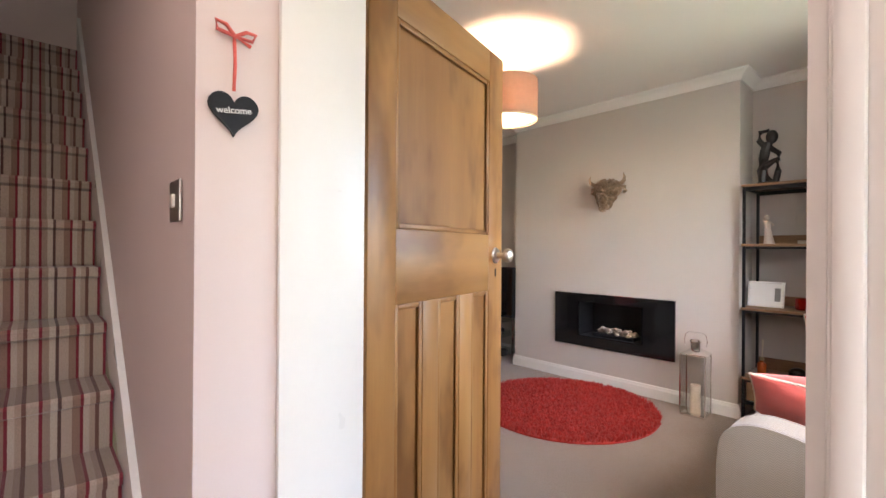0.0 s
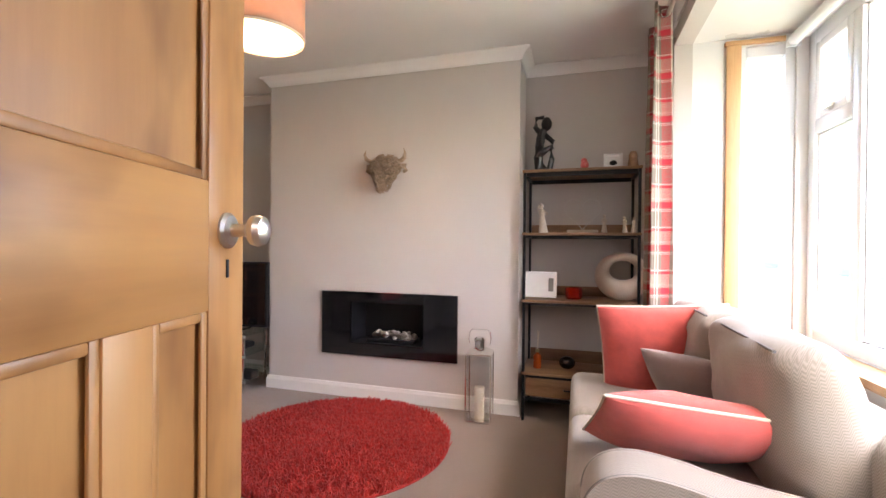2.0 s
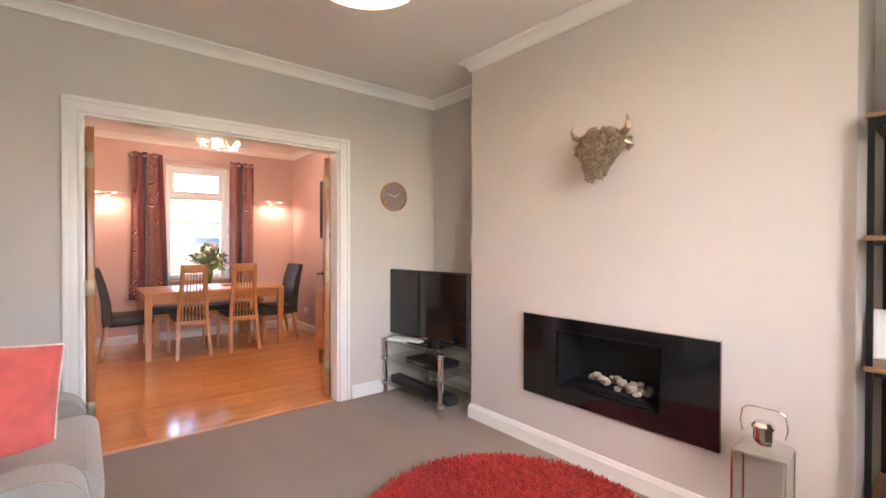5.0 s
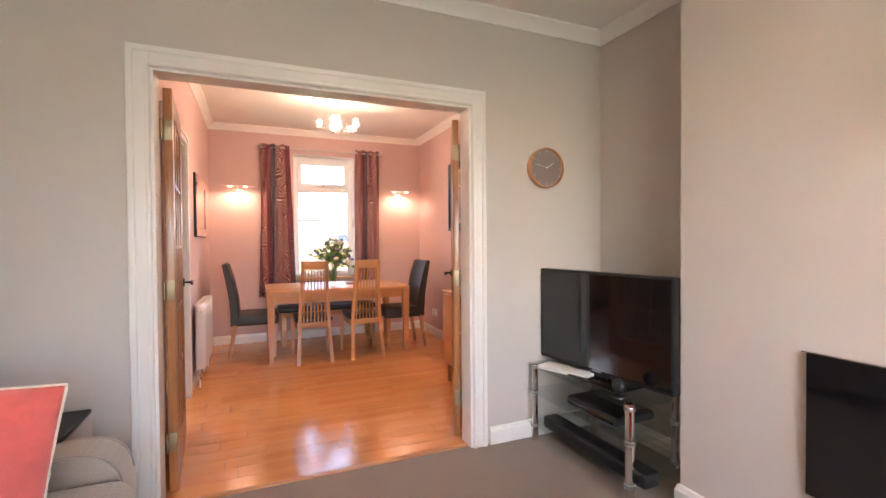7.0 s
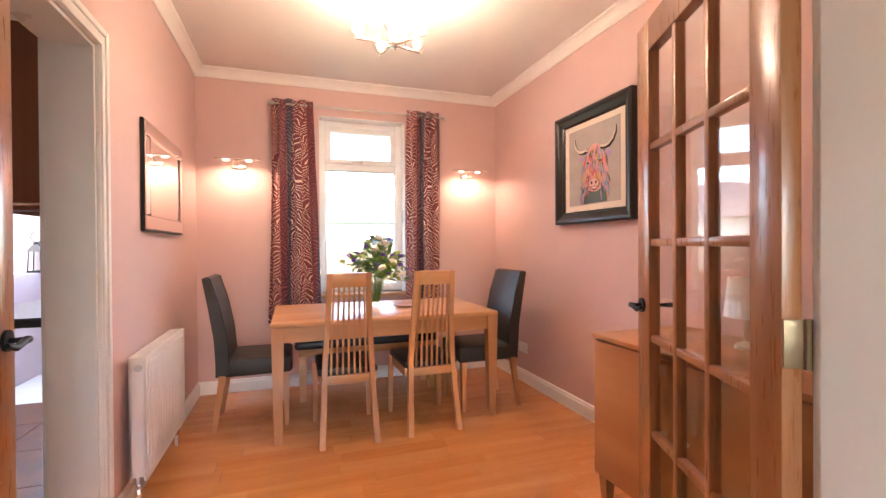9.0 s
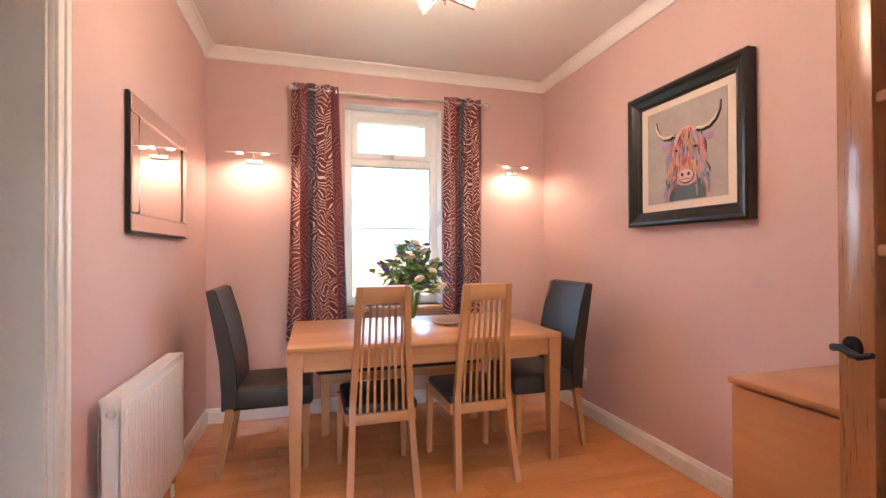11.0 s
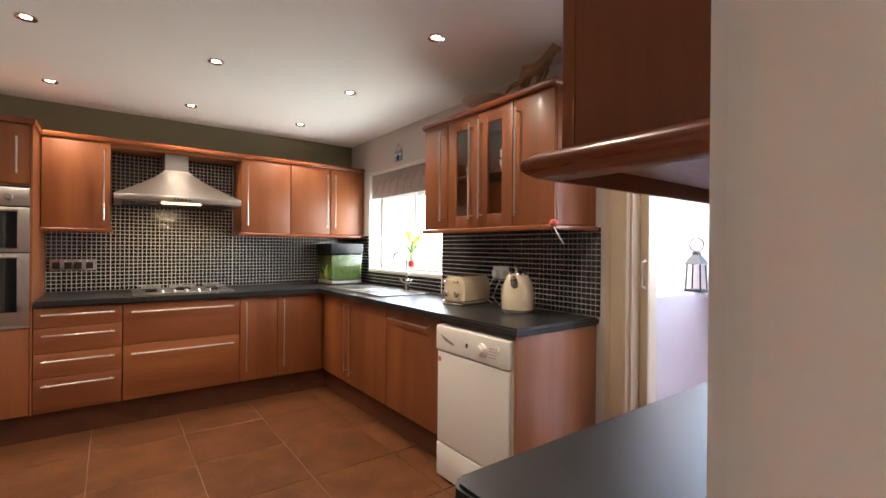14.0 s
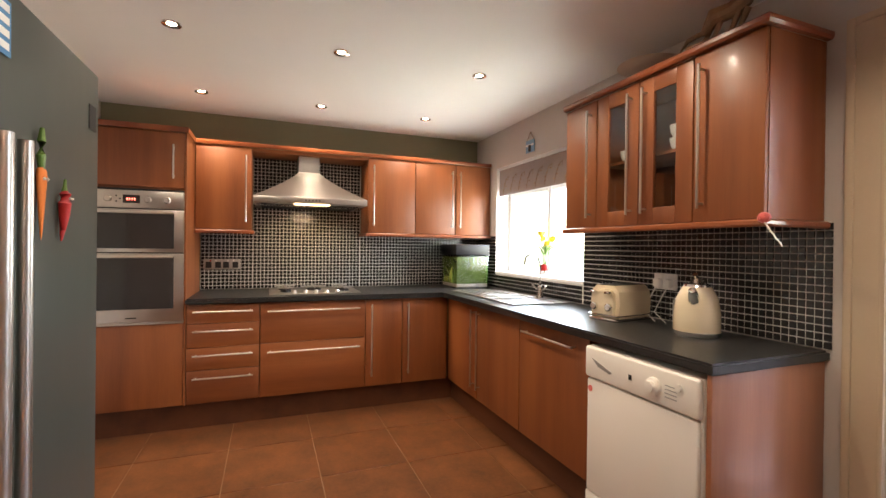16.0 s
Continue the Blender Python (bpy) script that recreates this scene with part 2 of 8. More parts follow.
M_BAYWOOD = wood("bay_trim_wood", (0.50, 0.27, 0.11), (0.68, 0.42, 0.21), 0.4, 2, 6.0)
M_KITCH = wood("cherry_cabinet", (0.175, 0.048, 0.015), (0.31, 0.100, 0.031), 0.45, 2, 5.0, 0.08, 0.02, bands=0.25)
M_KITCH_H = wood("cherry_cabinet_across", (0.175, 0.048, 0.015), (0.31, 0.100, 0.031), 0.45, 1, 5.0, 0.08, 0.02, bands=0.25)
M_KTRIM = wood("cherry_moulding", (0.19, 0.045, 0.016), (0.29, 0.085, 0.03), 0.3, 0, 8.0, 0.3, 0.02, bands=0.2)
M_KPANEL = wood("pale_cherry_panel", (0.25, 0.09, 0.042), (0.40, 0.17, 0.085), 0.35, 2, 4.0, 0.1, 0.02, bands=0.3)
# Plinth veneer darker than the trim: the toe recess's shade is in its colour.
M_PLINTH = wood("shaded_plinth_veneer", (0.06, 0.019, 0.008), (0.11, 0.036, 0.015), 0.45, 0, 6.0, 0.0, 0.02, bands=0.2)
M_WORKTOP = surf("black_worktop", (0.022, 0.022, 0.022), 0.33, var=0.35, scale=60, grain=400, relief=0.12)
M_STEEL = surf("brushed_steel", (0.50, 0.48, 0.45), 0.33, 1.0, 0.05, 6, 500, 0.02, (1, 1, 0.05))
M_CHROME = surf("chrome", (0.78, 0.77, 0.75), 0.1, 1.0, 0.02, relief=0, rvar=0.02)
M_SATIN = surf("satin_nickel", (0.62, 0.59, 0.55), 0.3, 1.0, 0.03, relief=0.01)
M_BRASS = surf("aged_brass", (0.34, 0.27, 0.17), 0.5, 1.0, 0.08, 20, relief=0.03)
M_BLACKGL = surf("black_glass", (0.006, 0.006, 0.007), 0.09, var=0.02, relief=0, rvar=0.02, coat=0.4)
M_BLACK = surf("black_plastic", (0.012, 0.012, 0.013), 0.42, var=0.1, grain=300, relief=0.05)
M_IRON = surf("black_iron", (0.02, 0.02, 0.022), 0.45, 0.6, 0.15, 30, relief=0.1)
M_LEATHER = surf("dark_brown_leather", (0.034, 0.027, 0.022), 0.42, var=0.15, scale=8, grain=180, relief=0.35)
M_BLEATHER = surf("black_leather", (0.008, 0.009, 0.010), 0.36, var=0.15, scale=8, grain=180, relief=0.3)
M_SOFA = herringbone_mat("grey_herringbone_wool", (0.26, 0.225, 0.185), (0.36, 0.315, 0.265))
M_PIPING = surf("grey_piping", (0.25, 0.24, 0.23), 0.9, relief=0.3)
M_CORAL = surf("coral_linen", (0.69, 0.125, 0.105), 0.9, var=0.16, scale=14, grain=420, relief=0.5, sheen=0.3)
M_CREAM = surf("cream_cord", (0.78, 0.70, 0.58), 0.8, var=0.05, relief=0.2)
M_TANPAINT = surf("tan_gloss_paint", (0.56, 0.45, 0.32), 0.4, var=0.04, relief=0.03)
M_MAUVE = surf("grey_mauve_velvet", (0.27, 0.21, 0.20), 0.8, var=0.1, scale=10, sheen=0.5, relief=0.2)
M_TARTAN = tartan_mat("tartan_wool")
M_FERN = fern_mat("fern_brocade")
M_STAIRC = stripes_mat("striped_stair_carpet", 0, 0.175, [(0.0, (0.40, 0.30, 0.24)), (0.08, (0.16, 0.075, 0.06)), (0.14, (0.46, 0.37, 0.30)), (0.3, (0.22, 0.02, 0.035)), (0.35, (0.33, 0.24, 0.19)), (0.45, (0.52, 0.43, 0.36)),
                         (0.55, (0.10, 0.05, 0.045)), (0.6, (0.45, 0.35, 0.28)), (0.75, (0.28, 0.17, 0.13)), (0.86, (0.20, 0.018, 0.03)), (0.91, (0.50, 0.41, 0.34))])
M_PANE = pane_mat("window_glass")
M_DOORPANE = pane_mat("door_glass", gloss=0.16)
M_CLEAR = pane_mat("clear_glass", (0.985, 0.99, 0.988), 0.06)
M_GREENGL = pane_mat("green_edge_glass", (0.93, 0.97, 0.96), 0.10)
M_MIRROR = surf("silvered_mirror", (0.92, 0.91, 0.89), 0.03, 1.0, 0.0, relief=0, rvar=0.01)
M_TERRA = surf("terracotta_floor_tile", (0.15, 0.056, 0.022), 0.36, var=0.5, scale=5, grain=60, relief=0.15)
M_GROUT = surf("pale_grout", (0.34, 0.23, 0.16), 0.9, var=0.15, relief=0.2)
M_WGROUT = surf("white_grout", (0.76, 0.74, 0.70), 0.85, var=0.08, relief=0.1)
M_MOSAIC = surf("black_glass_mosaic", (0.016, 0.015, 0.015), 0.14, var=0.3, scale=25, relief=0.05)
M_FRIDGE = surf("graphite_fridge_steel", (0.055, 0.066, 0.060), 0.42, 0.3, 0.05, 3, 400, 0.02, (1, 1, 0.05))
M_WAPPL = surf("white_enamel", (0.78, 0.75, 0.70), 0.45, var=0.01, relief=0)
M_CREAMEN = surf("cream_enamel", (0.66, 0.56, 0.40), 0.22, var=0.03, relief=0, coat=0.4)
M_RAD = surf("radiator_enamel", (0.80, 0.76, 0.72), 0.35, var=0.02, relief=0.01)
M_BULB = glow("lit_bulb", (1.0, 0.74, 0.46), 0.55)
M_SHADEIN = glow("lit_shade_diffuser", (1.0, 0.83, 0.62), 0.16)
M_SHADE = surf("taupe_linen_shade", (0.36, 0.27, 0.23), 0.9, var=0.08, scale=30, grain=500, relief=0.3)
for cloth, tone, share in ((M_SHADE, (0.40, 0.28, 0.21), 0.3), (M_SHADEIN, (0.85, 0.78, 0.68), 0.75)):
    sn, sl = cloth.node_tree.nodes, cloth.node_tree.links
    thin, mixed = sn.new("ShaderNodeBsdfTranslucent"), sn.new("ShaderNodeMixShader")
    thin.inputs[0].default_value, mixed.inputs[0].default_value = (*tone, 1), share
    sl.new(sn["Principled BSDF"].outputs[0], mixed.inputs[1])
    sl.new(thin.outputs[0], mixed.inputs[2])
    sl.new(mixed.outputs[0], sn["Material Output"].inputs["Surface"])
M_SPOT = glow("lit_downlight", (1.0, 0.86, 0.68), 0.8)
M_SILVERBULL = surf("antique_silver_resin", (0.40, 0.30, 0.22), 0.38, 0.65, 0.35, 30, 90, 0.5)
M_EBONY = surf("ebony", (0.016, 0.013, 0.012), 0.35, var=0.2, relief=0.1)
M_STONEW = surf("cream_stoneware", (0.62, 0.52, 0.42), 0.7, var=0.06, grain=250, relief=0.2)
M_PEBBLE = surf("grey_pebble", (0.42, 0.36, 0.31), 0.8, var=0.3, scale=12, relief=0.4)
M_REDGL = surf("red_glass", (0.6, 0.03, 0.015), 0.1, trans=0.6, relief=0)
M_AMBER = surf("amber_glass", (0.65, 0.12, 0.02), 0.1, trans=0.5, relief=0)
M_PAPER = surf("white_card", (0.82, 0.81, 0.79), 0.7, var=0.02, relief=0.05)
M_LEAF = surf("green_leaf", (0.115, 0.23, 0.045), 0.45, var=0.4, scale=15, relief=0.1)
M_LEAF2 = surf("yellow_green_leaf", (0.28, 0.34, 0.06), 0.5, var=0.3, scale=15, relief=0.1)
M_PURPLE = surf("purple_petal", (0.14, 0.07, 0.32), 0.7, var=0.3, scale=20)
M_PETALW = surf("cream_petal", (0.78, 0.70, 0.58), 0.6, var=0.08)
M_YELLOW = surf("yellow_petal", (0.80, 0.60, 0.04), 0.6, var=0.1)
M_LAWN = surf("lawn", (0.20, 0.26, 0.10), 0.95, var=0.3, scale=0.8, grain=30, relief=0.6)
M_ROAD = surf("asphalt", (0.055, 0.055, 0.057), 0.9, var=0.15, scale=2, relief=0.4)
M_RENDER = surf("pale_render", (0.55, 0.53, 0.50), 0.85, var=0.06, relief=0.3)
M_SLATE = surf("grey_roof_slate", (0.16, 0.14, 0.135), 0.8, var=0.2, scale=6, relief=0.4)
M_FENCE = wood("fence_timber", (0.20, 0.13, 0.08), (0.36, 0.25, 0.16), 0.85, 2, 4.0)
M_LILAC = surf("lilac_wall_paint", (0.44, 0.37, 0.38), 0.7, var=0.03, grain=300, relief=0.05)

# ---- building blocks ----


def finish(me, mat):
    me.materials.append(mat)
    me.polygons.foreach_set("use_smooth", [True] * len(me.polygons))
    me.set_sharp_from_angle(angle=radians(28.5))
    return me


def to_mesh(bm, name, mat):
    bmesh.ops.recalc_face_normals(bm, faces=bm.faces)
    me = bpy.data.meshes.new(name)
    bm.to_mesh(me)
    bm.free()
    return finish(me, mat)


def thing(name, label, category, x, y, z=0.0, rz=0.0, group="", kind=""):
    ob = new(name)
    ob.empty_display_size = 0.1
    ob.matrix_world = pose(x, y, z, 0, 0, rz)
    return tagged(ob, label, category, group, kind)


def part(name, bm, mat, parent, label="", m=None):
    ob = new(name, to_mesh(bm, name, mat) if isinstance(bm, bmesh.types.BMesh) else bm)
    ob.parent = parent
    if m is not None:
        ob.matrix_basis = m
    return tagged(ob, label)


def solo(name, bm, mat, label, category, m=None, group="", kind=""):
    ob = new(name, to_mesh(bm, name, mat))
    if m is not None:
        ob.matrix_world = m
    return tagged(ob, label, category, group, kind)


def box(lo, hi, bev=0.0, bm=None, m=None, seg=2):
    out = bm or bmesh.new()
    lo, hi = Vector(lo), Vector(hi)
    t = Matrix.Translation((lo + hi) / 2) @ Matrix.Diagonal((*(hi - lo), 1))
    g = bmesh.ops.create_cube(out, size=1.0, matrix=(m @ t) if m is not None else t)
    if bev:
        es = list({e for v in g["verts"] for e in v.link_edges})
        bmesh.ops.bevel(out, geom=es, offset=bev, segments=seg, affect="EDGES", profile=0.5, clamp_overlap=True)
    return out


def rod(p, q, r, r2=None, n=14, bm=None, caps=True):
    out = bm or bmesh.new()
    p, q = Vector(p), Vector(q)
    d = q - p
    m = Matrix.Translation((p + q) / 2) @ d.to_track_quat("Z", "Y").to_matrix().to_4x4()
    bmesh.ops.create_cone(out, cap_ends=caps, segments=n, radius1=r, radius2=r if r2 is None else r2, depth=d.length, matrix=m)
    return out


def ball(c, r, bm=None, seg=16, m=None):
    out = bm or bmesh.new()
    r = (r, r, r) if isinstance(r, (int, float)) else r
    t = Matrix.Translation(c) @ (m if m is not None else Matrix()) @ Matrix.Diagonal((*r, 1))
    bmesh.ops.create_uvsphere(out, u_segments=seg, v_segments=max(6, seg // 2 + 2), radius=1.0, matrix=t)
    return out


def lathe(profile, c=(0, 0, 0), n=24, bm=None, m=None):
    """Turn (radius, height) pairs round the upright axis."""
    out = bm or bmesh.new()
    t = Matrix.Translation(c) @ (m if m is not None else Matrix())
    rings = []
    for r, z in profile:
        if r < 1e-5:
            rings.append([out.verts.new(t @ Vector((0, 0, z)))])
        else:
            rings.append([out.verts.new(t @ Vector((r * math.cos(2 * math.pi * k / n), r * math.sin(2 * math.pi * k / n), z))) for k in range(n)])
    for a, b in zip(rings, rings[1:]):
        for k in range(n):
            f = [a[k % len(a)], a[(k + 1) % len(a)], b[(k + 1) % len(b)], b[k % len(b)]]
            f = list(dict.fromkeys(f))
            if len(f) > 2:
                out.faces.new(f)
    return out


def tube(pts, r, n=8, closed=False, bm=None):
    out = bm or bmesh.new()
    pts = [Vector(p) for p in pts]
    rr = r if isinstance(r, (list, tuple)) else [r] * len(pts)
    rings = []
    for k, p in enumerate(pts):
        a = pts[k - 1] if (k or closed) else p
        b = pts[(k + 1) % len(pts)] if (k + 1 < len(pts) or closed) else p
        q = (b - a).to_track_quat("Z", "Y" if abs((b - a).normalized().y) < 0.9 else "X")
        rings.append([out.verts.new(p + q @ Vector((rr[k] * math.cos(2 * math.pi * j / n), rr[k] * math.sin(2 * math.pi * j / n), 0))) for j in range(n)])
    for k in range(len(rings) if closed else len(rings) - 1):
        a, b = rings[k], rings[(k + 1) % len(rings)]
        for j in range(n):
            out.faces.new((a[j], a[(j + 1) % n], b[(j + 1) % n], b[j]))
    if not closed:
        out.faces.new(rings[0][::-1])
        out.faces.new(rings[-1])
    return out


def prism(poly, lo, hi, axis=2, bev=0.0, bm=None):
    """An outline pushed along an axis; its two numbers are the other axes in order."""
    out = bm or bmesh.new()

    def at(p, h):
        v = list(p)
        v.insert(axis, h)
        return out.verts.new(v)
    a, b = [at(p, lo) for p in poly], [at(p, hi) for p in poly]
    fs = [out.faces.new(a), out.faces.new(b)]
    for k in range(len(a)):
        fs.append(out.faces.new((a[k], a[(k + 1) % len(a)], b[(k + 1) % len(b)], b[k])))
    if bev:
        bmesh.ops.bevel(out, geom=[e for f in fs[:2] for e in f.edges], offset=bev, segments=2, affect="EDGES", clamp_overlap=True)
    return out


def sweep(path, profile, closed=False, bm=None):
    """Carry a flat profile (out, up) along a level path of (x, y) with mitred corners; out is to the path's left."""
    out = bm or bmesh.new()
    n = len(path)
    rings = []
    for k in range(n):
        p = Vector(path[k])
        d0 = (p - Vector(path[k - 1])).normalized() if (k or closed) else None
        d1 = (Vector(path[(k + 1) % n]) - p).normalized() if (k + 1 < n or closed) else None
        d0, d1 = d0 or d1, d1 or d0
        n0, n1 = Vector((-d0.y, d0.x)), Vector((-d1.y, d1.x))
        mit = (n0 + n1) / max(0.2, 1 + n0.dot(n1))
        rings.append([out.verts.new((p.x + mit.x * u, p.y + mit.y * u, w)) for u, w in profile])
    m = len(profile)
    for k in range(n if closed else n - 1):
        a, b = rings[k], rings[(k + 1) % n]
        for j in range(m):
            out.faces.new((a[j], a[(j + 1) % m], b[(j + 1) % m], b[j]))
    if not closed:
        out.faces.new(rings[0])
        out.faces.new(rings[-1][::-1])
    return out


def wall(name, axis, at, thick, a0, a1, z0, z1, holes, mat, label):
    """A wall with its face at `at`, thick along the axis, from a0 to a1 the other way, with holes (a0, a1, z0, z1)."""
    bm = bmesh.new()

    def slab(p0, p1, q0, q1):
        if p1 - p0 > 1e-4 and q1 - q0 > 1e-4:
            t0, t1 = min(at, at + thick), max(at, at + thick)
            box((t0, p0, q0) if axis == 0 else (p0, t0, q0), (t1, p1, q1) if axis == 0 else (p1, t1, q1), bm=bm)
    cur = a0
    for h0, h1, y0, y1 in sorted(holes):
        slab(cur, h0, z0, z1)
        slab(h0, h1, z0, y0)
        slab(h0, h1, y1, z1)
        cur = h1
    slab(cur, a1, z0, z1)
    return solo(name, bm, mat, label, "wall", kind="structure")


def structure(name, bm, mat, label, category):
    return solo(name, bm, mat, label, category, kind="structure")

# ---- large structure ----
ZL, ZD, ZK = 2.60, 2.66, 2.36
BX0, BX1, BY = 1.06, 4.08, -0.12          # the bay
OP0, OP1, OPZ = 2.055, 3.635, 2.01        # opening to the dining room
KD0, KD1, KDZ = 5.34, 6.150, 1.99          # doorway to the kitchen
DW = (2.92, 3.69, 0.78, 2.35)             # dining window
KW = (-2.2, -0.95, 1.06, 2.02)            # kitchen window
UD0, UD1, UDZ = 0.645, 1.58, 1.99          # doorway to the utility room

structure("floor_hall", box((-0.6, -1.2, -0.05), (0.98, 1.75, 0.0)), M_CARPET, "taupe carpet in the entrance hall", "floor")
structure("floor_living", box((0.98, BY, -0.05), (4.68, 4.55, 0.0)), M_CARPET, "taupe cut-pile carpet on the living room floor", "floor")
structure("floor_dining_base", box((1.80, 4.55, -0.05), (4.68, 8.2, -0.008)), M_GROUT, "underlay below the dining room laminate", "floor")
structure("floor_kitchen_base", box((-2.8, 4.75, -0.05), (1.80, 8.15, -0.006)), M_GROUT, "pale grout bed of the kitchen floor tiles", "floor")
structure("ceiling_living", box((0.75, 0.45, ZL), (4.75, 4.56, ZL + 0.1)), M_CEIL, "white painted living room ceiling", "ceiling")
structure("ceiling_dining", box((1.88, 4.56, ZD), (4.75, 8.25, ZD + 0.1)), M_CEIL, "white painted dining room ceiling", "ceiling")
structure("ceiling_kitchen", box((-2.8, 4.7, ZK), (1.88, 8.2, ZK + 0.1)), M_CEIL, "white painted kitchen ceiling with downlights", "ceiling")
structure("ceiling_hall", box((-0.6, -1.2, 2.6), (0.75, 1.47, 2.7)), M_CEIL, "white painted hall ceiling", "ceiling")
structure("ceiling_bay", box((BX0 - 0.1, BY - 0.1, 2.43), (BX1 + 0.1, 0.45, 2.53)), M_WHITE, "white bay window ceiling", "ceiling")

# living room
wall("wall_living_chimney", 0, 4.26, 0.4, 1.50, 3.59, 0, ZL, [(2.20, 2.82, 0.43, 0.765)], M_GREIGE, "greige painted chimney breast")
wall("wall_living_alcove_front", 0, 4.62, 0.13, 0.45, 1.50, 0, ZL, [], M_GREIGE, "greige painted alcove wall")
wall("wall_living_alcove_back", 0, 4.62, 0.13, 3.59, 4.56, 0, ZL, [], M_GREIGE, "greige painted alcove wall")
wall("wall_living_back", 1, 4.50, 0.06, 0.86, 4.62, 0, ZL, [(OP0 - 0.03, OP1 + 0.03, -0.01, OPZ + 0.03)], M_GREIGE, "greige painted wall with a wide opening")
wall("wall_living_hall", 0, 0.98, -0.10, 0.36, 4.50, 0, ZL, [(0.57, 1.53, -0.01, 2.06)], M_GREIGE, "greige painted wall with the hall door")
wall("wall_living_front", 1, 0.55, -0.10, 0.98, 4.62, 0, ZL, [(BX0, BX1, -0.01, 2.43)], M_GREIGE, "greige painted wall round the bay opening")
wall("wall_bay_side", 0, BX1, 0.1, BY - 0.1, 0.45, -0.05, 2.43, [(-0.08, 0.20, 0.74, 2.38)], M_WHITE, "white painted side of the bay")
wall("wall_bay_side_near", 0, BX0, -0.1, BY - 0.1, 0.45, -0.05, 2.43, [], M_WHITE, "white painted side of the bay")
wall("wall_bay_front", 1, BY, -0.1, BX0, BX1, -0.05, 2.43, [(BX0 + 0.08, BX1 - 0.0, 0.70, 2.40)], M_WHITE, "white painted wall below the bay window")

# hall and stairs
wall("wall_hall_pier", 1, 1.47, 0.06, 0.61, 0.88, 0, 2.6, [], M_HALL, "pale pink end wall beside the stairs")
wall("wall_stair_side", 0, 0.61, 0.06, 1.53, 5.2, 0, 4.4, [], M_HALL, "pale pink stair wall")
wall("wall_hall_living", 0, 0.88, -0.09, -1.2, 1.47, 0, 2.6, [(0.57, 1.47, -0.01, 2.06)], M_HALL, "pale pink hall wall round the door")
wall("wall_hall_far", 0, -0.45, -0.1, -1.2, 5.2, 0, 4.4, [], M_HALL, "pale pink hall wall")
# The hole is for the unseen glazed door that lets light in.
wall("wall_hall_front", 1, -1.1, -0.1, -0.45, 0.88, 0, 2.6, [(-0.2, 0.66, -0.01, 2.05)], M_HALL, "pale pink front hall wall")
wall("wall_stair_top", 1, 4.85, 0.1, -0.45, 0.61, 2.46, 4.4, [], M_HALL, "pale pink wall at the stair head")
structure("ceiling_stairs", box((-0.5, 1.53, 4.3), (0.67, 4.95, 4.4)), M_CEIL, "white ceiling over the stairs", "ceiling")
wall("wall_above_hall", 1, 1.47, -0.1, -0.5, 0.67, 2.6, 4.4, [], M_HALL, "pale pink wall above the hall ceiling")

# dining room
wall("wall_dining_front", 1, 4.62, -0.06, 1.88, 4.68, 0, ZD, [(OP0 - 0.03, OP1 + 0.03, -0.01, OPZ + 0.03)], M_PINK, "dusky pink wall with a wide opening")
wall("wall_dining_window", 1, 8.11, 0.24, 1.88, 4.75, 0, ZD, [DW], M_PINK, "dusky pink wall with a tall window")
wall("wall_dining_right", 0, 4.62, 0.13, 4.62, 8.11, 0, ZD, [], M_PINK, "dusky pink dining room wall")
wall("wall_dining_kitchen", 0, 1.955, -0.075, 4.62, 8.11, 0, ZD, [(KD0 - 0.03, KD1 + 0.03, -0.01, KDZ + 0.03)], M_PINK, "dusky pink wall with the kitchen doorway")

# kitchen
wall("wall_kitchen_dining", 0, 1.80, 0.08, 4.85, 8.03, 0, ZK, [(KD0 - 0.03, KD1 + 0.03, -0.01, KDZ + 0.03)], M_KWALL, "grey kitchen wall with a doorway")
wall("wall_kitchen_hob", 0, -2.63, -0.1, 4.75, 8.2, 0, ZK, [], M_OLIVE, "olive green kitchen wall above tiles")
wall("wall_kitchen_window", 1, 8.03, 0.24, -2.63, 1.88, 0, ZK, [KW, (UD0 - 0.03, UD1 + 0.03, -0.01, UDZ + 0.03)], M_KWALL, "grey kitchen wall with window and doorway")
wall("wall_kitchen_back", 1, 4.85, -0.1, -2.63, 1.80, 0, ZK, [], M_KWALL, "grey kitchen wall behind the fridge")

# utility room beyond the kitchen
structure("floor_utility", box((-0.6, 8.15, -0.05), (2.1, 10.2, -0.004)), M_WGROUT, "pale tiled utility room floor", "floor")
wall("wall_utility_window", 1, 9.55, 0.12, -0.6, 2.1, 0, 2.4, [(0.42, 1.95, 0.95, 2.3)], M_LILAC, "lilac painted wall below wide windows")
wall("wall_utility_left", 0, 0.40, -0.1, 8.27, 9.55, 0, 2.4, [(8.4, 9.45, 0.97, 2.3)], M_LILAC, "lilac painted utility wall")
wall("wall_utility_right", 0, 2.0, 0.1, 8.27, 9.55, 0, 2.4, [], M_LILAC, "lilac painted utility wall")
# Roof out of view, added clear and shadowless so sky light brightens the room.
structure("roof_utility_stand_in", box((0.3, 8.27, 2.41), (2.1, 9.7, 2.42)), M_PANE, "unseen clear stand-in roof that lets sky light into the utility room", "roof").visible_shadow = False
structure("window_sill_utility", box((0.4, 9.40, 0.93), (2.0, 9.58, 0.965), 0.008), M_WHITE, "white window board in the utility room", "window sill")
structure("baseboard_utility", box((0.4, 9.53, 0.0), (2.0, 9.548, 0.12), 0.004), M_WHITE, "white skirting board", "baseboard")

